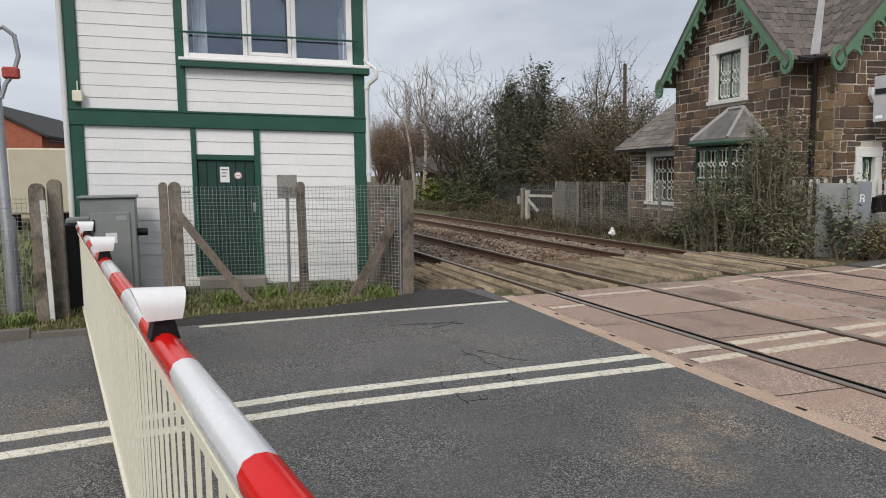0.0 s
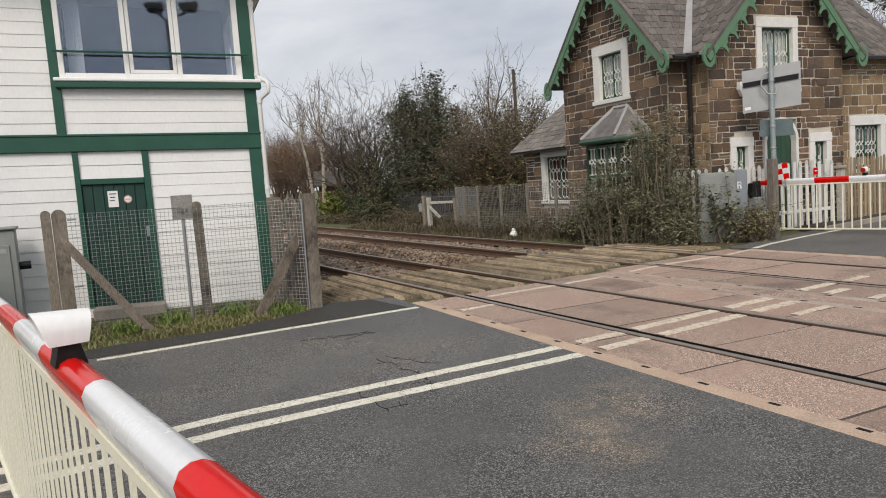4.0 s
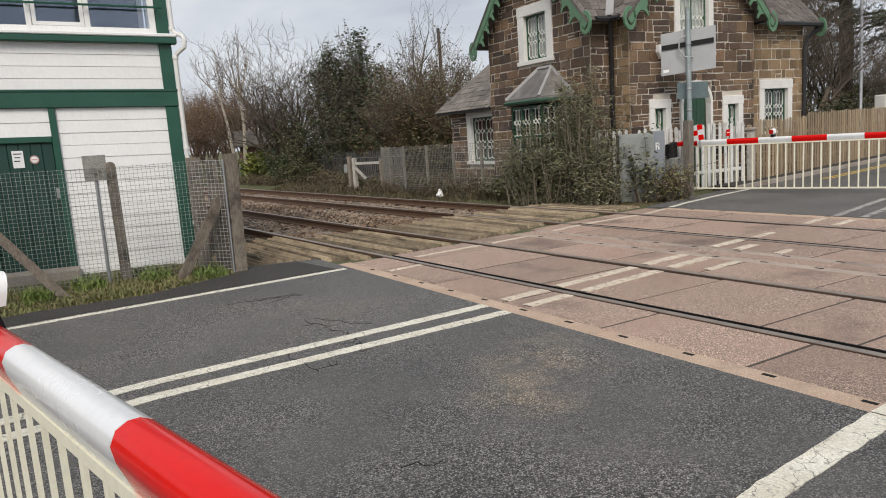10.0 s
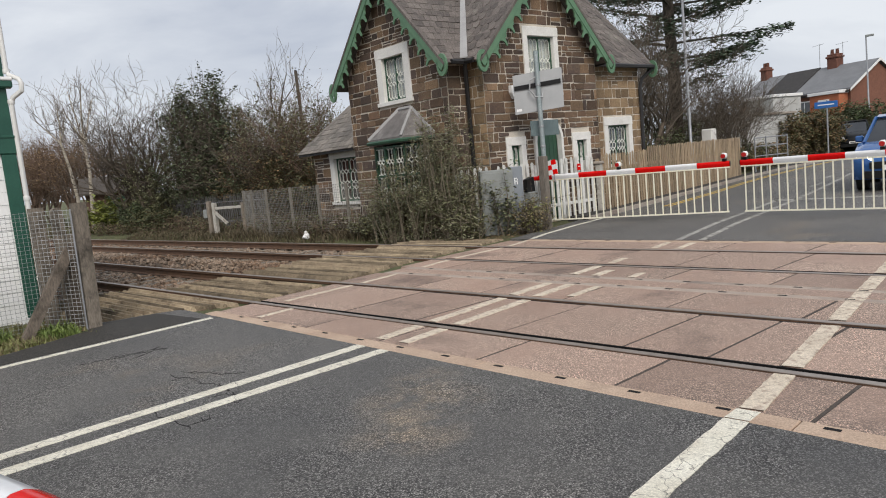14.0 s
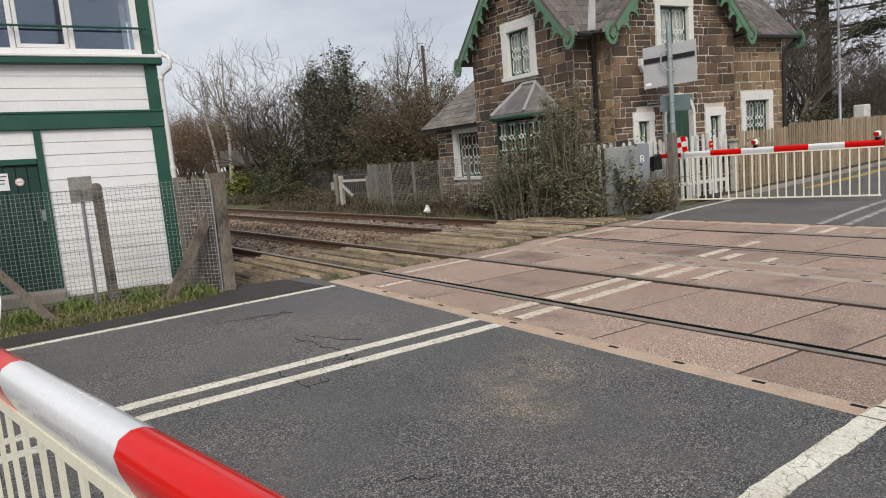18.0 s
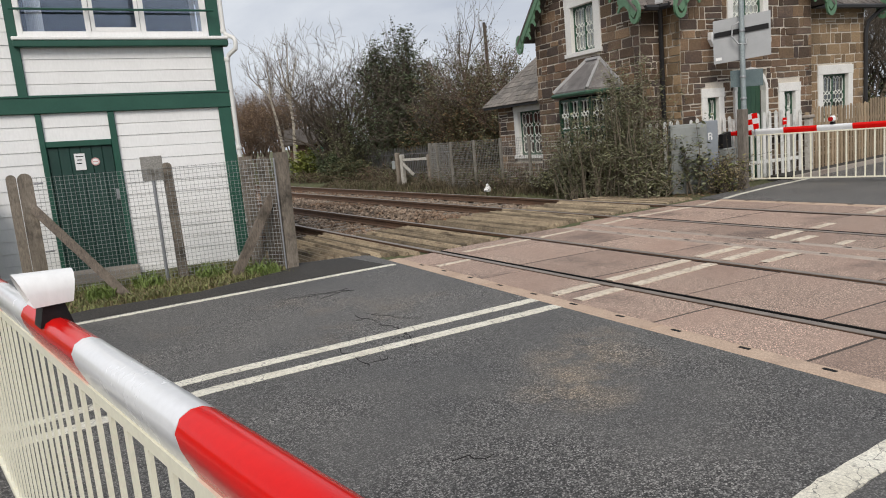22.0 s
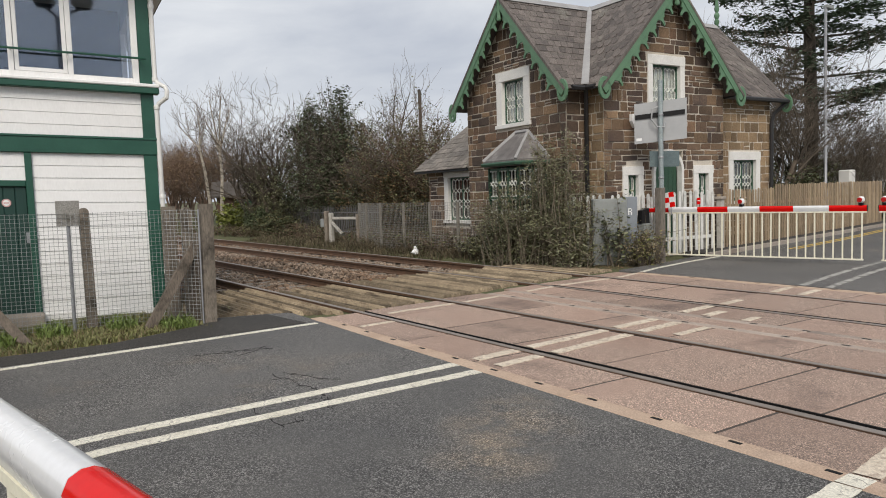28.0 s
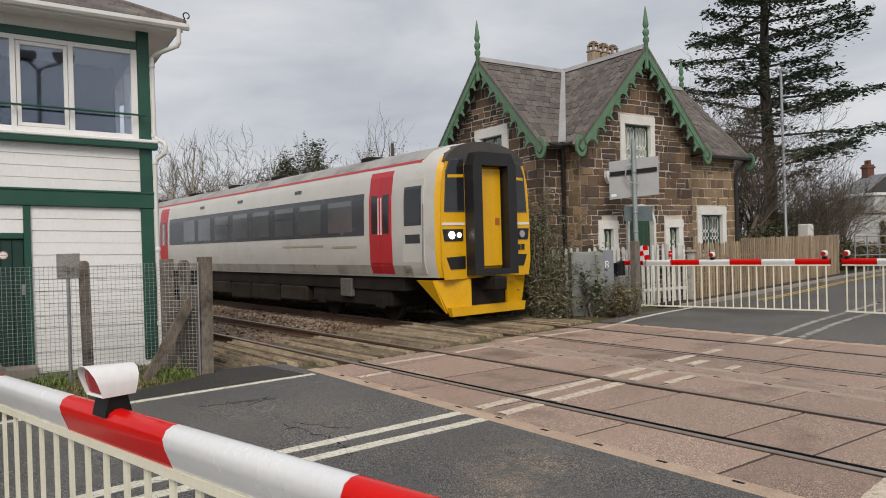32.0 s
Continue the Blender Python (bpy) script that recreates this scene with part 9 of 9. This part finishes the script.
part("cab", M().prism([(-0.95, -1.21, 0.5), (-0.95, -2.4, 0.5), (-0.95, -2.45, 1.2), (-0.95, -2.0, 1.35), (-0.95, -1.6, 2.1), (-0.95, -1.21, 2.15)], (1.9, 0, 0)), WHITE, vn, "white cab")
part("windscreen", M().prism([(-0.85, -2.02, 1.36), (-0.85, -1.63, 2.06), (-0.85, -1.65, 2.08), (-0.85, -2.05, 1.37)], (1.7, 0, 0)), TGLASS, vn)
for vx in (-0.9, 0.7):
    for vy in (-1.8, 1.5):
        part("wheel", M().tube((vx, vy, 0.36), (vx + 0.2, vy, 0.36), 0.36, n=18), RUBBER, vn, "black tyre", smooth=True)
for vx in (-0.7, 0.45):
    part("headlamp", M().box((vx, -2.47, 0.85), (vx + 0.25, -2.44, 1.02), 0.01), SIGNBACK, vn)
part("grille", M().box((-0.4, -2.47, 0.7), (0.4, -2.445, 0.82)), BLACKMETAL, vn)

# brick house and cream outbuilding beyond the signal box
terrace((-13.05, 41.9, 0), 82, 14.0, 6.0, 3.9, 5.5, 4, "modern red brick house with a dark tiled roof", roofm=DARK_ROOF, chimneys=())
ob_ = thing("outbuilding", "cream rendered garage wall below the brick house", "garage", at=(-13.6, 32.0, 0), turn=4)
part("wall", M().box((-5, -1.5, -0.2), (4.2, 1.5, 2.35), 0.03), mat("cream_render", (0.52, 0.44, 0.31), (0.58, 0.50, 0.37), 2, 0.9, bump=0.2), ob_)
part("coping", M().box((-5.1, -1.6, 2.351), (4.3, 1.6, 2.5), 0.02), GREY_BEAM, ob_)
part("door", M().box((-2.2, -1.54, 0), (0.2, -1.5, 2.0), 0.01), WHITE, ob_, "pale garage door")

# ------------------------------------------------------------ waiting cars
TYRE = mat("tyre_rubber", (0.014, 0.014, 0.015), (0.022, 0.022, 0.023), 4, 0.8, bump=0.1)
CARGLASS = mat("dark_car_glass", (0.015, 0.017, 0.020), (0.03, 0.033, 0.038), 1.0, 0.06, bump=0, fine=0, spec=0.7)
HEAD = mat("clear_headlamp", (0.62, 0.64, 0.66), (0.72, 0.74, 0.76), 8, 0.12, metal=0.4, bump=0, fine=0.1)


def car(at, turn, paint, label, L=4.2, W=1.78, H=1.50, lit=False):
    """A car facing local -x, drawn at 1.5 m height and then scaled to H."""
    k_ = H / 1.5
    L, W, H = L / k_, W / k_, 1.5
    t = thing("car", label, "car", at=at, turn=turn, group="waiting cars")
    half = W / 2
    lower = [(-L / 2, 0.35), (-L / 2 - 0.0, 0.62), (-L / 2 + 0.12, 0.78), (-L / 2 + 0.95, 0.98), (L / 2 - 0.45, 1.02), (L / 2 - 0.05, 0.95), (L / 2, 0.55), (L / 2 - 0.05, 0.30), (-L / 2 + 0.1, 0.25)]
    sec = [(-1.0, 0.93), (-0.8, 1.0), (0.8, 1.0), (1.0, 0.93)]
    m = M()
    vs, n = [], len(lower)
    for s, k in sec:
        for x, z in lower:
            vs.append((x * (k if abs(s) == 1.0 else 1.0), s * half, z * (0.985 if abs(s) == 1 else 1.0)))
    fs = [(i * n + j, i * n + (j + 1) % n, (i + 1) * n + (j + 1) % n, (i + 1) * n + j) for i in range(3) for j in range(n)]
    fs += [tuple(range(n))[::-1], tuple(range(3 * n, 4 * n))]
    m.add(vs, [f[::-1] for f in fs])
    part("body", m, paint, t, smooth=True)
    cabp = [(-L / 2 + 0.98, 0.98), (-L / 2 + 1.75, H - 0.04), (-L / 2 + 2.2, H), (L / 2 - 0.9, H - 0.03), (L / 2 - 0.35, 1.02)]
    m = M()
    vs = []
    for s, k in ((-0.86, 0.0), (-0.66, 1.0), (0.66, 1.0), (0.86, 0.0)):
        for x, z in cabp:
            zz = 0.98 + (z - 0.98) * (k if abs(s) == 0.86 else 1.0)
            vs.append((x, s * half if abs(s) == 0.66 else s * half, zz if abs(s) == 0.66 else 0.98))
    n = len(cabp)
    fs = [(i * n + j, i * n + (j + 1) % n, (i + 1) * n + (j + 1) % n, (i + 1) * n + j) for i in range(3) for j in range(n)]
    m.add(vs, [f[::-1] for f in fs])
    part("cabin_glass", m, CARGLASS, t, "dark windows", smooth=False)
    r = M()
    r.prism([(-L / 2 + 1.72, -0.66 * half, H - 0.045), (-L / 2 + 2.2, -0.66 * half, H), (L / 2 - 0.9, -0.66 * half, H - 0.03), (L / 2 - 0.9, -0.66 * half, H + 0.01), (-L / 2 + 2.2, -0.66 * half, H + 0.04), (-L / 2 + 1.70, -0.66 * half, H - 0.015)], (0, 1.32 * half, 0))
    part("roof", r, paint, t)
    for s in (-1, 1):
        for a, b in (((-L / 2 + 0.96, 0.97), (-L / 2 + 1.74, H - 0.02)), ((L / 2 - 0.36, 1.0), (L / 2 - 0.9, H - 0.01)), ((0.1, 1.0), (0.1, H - 0.01))):
            part("pillar", M().tube((a[0], s * 0.86 * half, a[1]), (b[0], s * 0.67 * half, b[1]), 0.035, n=5), paint, t)
        hl = M().prism([(-L / 2 + 0.02, s * half * 0.55, 0.62), (-L / 2 + 0.16, s * half * 0.93, 0.66), (-L / 2 + 0.22, s * half * 0.95, 0.79), (-L / 2 + 0.07, s * half * 0.60, 0.75)], (-0.03, 0, 0.01))
        part("headlamp", hl, LAMP if lit else HEAD, t, "lit headlamp" if lit else "clear headlamp")
        part("mirror", M().box((-L / 2 + 1.35, s * half * 0.93, 0.98), (-L / 2 + 1.5, s * half * 1.13, 1.12), 0.03), paint, t, "door mirror")
        for x in (-L / 2 + 0.82, L / 2 - 0.78):
            wh = part("wheel", M().tube((x, s * (half - 0.2), 0.32), (x, s * (half + 0.005), 0.32), 0.32, n=20), TYRE, t, "black tyre", smooth=True)
            part("rim", M().tube((x, s * (half + 0.006), 0.32), (x, s * (half + 0.012), 0.32), 0.21, n=14), GREYSTEEL, wh, "alloy rim")
    part("grille", M().box((-L / 2 - 0.025, -0.5, 0.46), (-L / 2 + 0.02, 0.5, 0.60), 0.01), BLACKMETAL, t, "black grille")
    part("lower_grille", M().box((-L / 2 - 0.015, -0.62, 0.27), (-L / 2 + 0.1, 0.62, 0.42), 0.01), BLACKMETAL, t)
    pl = part("number_plate", M().box((-L / 2 - 0.045, -0.26, 0.43), (-L / 2 - 0.026, 0.26, 0.53), 0.003), WHITE, t, "white number plate")
    part("plate_bar", M().box((-L / 2 - 0.049, -0.21, 0.46), (-L / 2 - 0.0455, 0.21, 0.50)), BLACKMETAL, pl)
    for o in t.children_recursive:
        for v in o.data.vertices:
            v.co *= k_
    return t


car((16.9, -0.75, 0), 8, mat("metallic_blue_car_paint", (0.030, 0.115, 0.33), (0.04, 0.14, 0.38), 2, 0.25, metal=0.4, bump=0, fine=0.03, coat=0.6), "metallic blue crossover car waiting behind the barrier", 4.5, 1.95, 1.82, lit=True)
car((46.0, 8.3, 0), 16, mat("black_car_paint", (0.006, 0.0065, 0.008), (0.010, 0.011, 0.013), 2, 0.3, bump=0, fine=0.02, spec=0.3), "black sport utility car waiting farther back", 4.6, 1.95, 1.9)

# a bird that crosses the sky behind the house
BIRDM = mat("dark_bird_plumage", (0.022, 0.020, 0.020), (0.040, 0.036, 0.034), 6.0, 0.8, bump=0.1)
bird = thing("bird", "small dark bird in flight with raised wings", "bird", at=(0, 0, 3))
part("body", M().path([(-0.13, 0, 0), (-0.08, 0, 0.01), (0.0, 0, 0.01), (0.09, 0, 0.02), (0.14, 0, 0.03), (0.17, 0, 0.025)], [0.012, 0.035, 0.045, 0.036, 0.024, 0.005], 8), BIRDM, bird, smooth=True)
part("tail", M().prism([(-0.11, -0.02, 0), (-0.11, 0.02, 0), (-0.22, 0.045, 0.005), (-0.22, -0.045, 0.005)], (0, 0, 0.008)), BIRDM, bird)
for sd_ in (-1, 1):
    part("wing", M().prism([(0.06, sd_ * 0.03, 0.02), (-0.05, sd_ * 0.03, 0.02), (-0.07, sd_ * 0.16, 0.10), (-0.08, sd_ * 0.29, 0.13), (0.0, sd_ * 0.20, 0.12), (0.05, sd_ * 0.12, 0.08)], (0, 0, 0.010)), BIRDM, bird)
# seconds and place
FLIGHT = [(0, 0.93, 57.00, 1.50), (27.5, 0.93, 57.00, 1.50), (29, 11.73, 33.00, 4.57), (29.8, 14.93, 27.00, 7.17), (30, 16.46, 27.00, 7.64), (30.2, 17.68, 27.00, 7.96), (30.3, 18.40, 27.00, 8.42), (30.4, 19.41, 27.00, 9.01), (30.5, 20.78, 27.00, 9.48), (30.6, 21.51, 27.00, 9.88), (31.2, 30.51, 27.00, 11.88), (32, 41.51, 30.00, 12.38)]

# overhead wires
wires = M()
for (a, b, sag) in (((26, 12.0, 8.4), (75, 26, 8.0), 0.8), ((26, 12.3, 8.0), (75, 27, 7.4), 0.9)):
    a, b = Vector(a), Vector(b)
    wires.path([a.lerp(b, f / 14) - Vector((0, 0, sag * 4 * (f / 14) * (1 - f / 14))) for f in range(15)], 0.012, 3)
tagged(part("overhead_wires", wires, BLACKMETAL), "thin dark overhead telephone wires", "overhead wires", kind="structure")

motions()
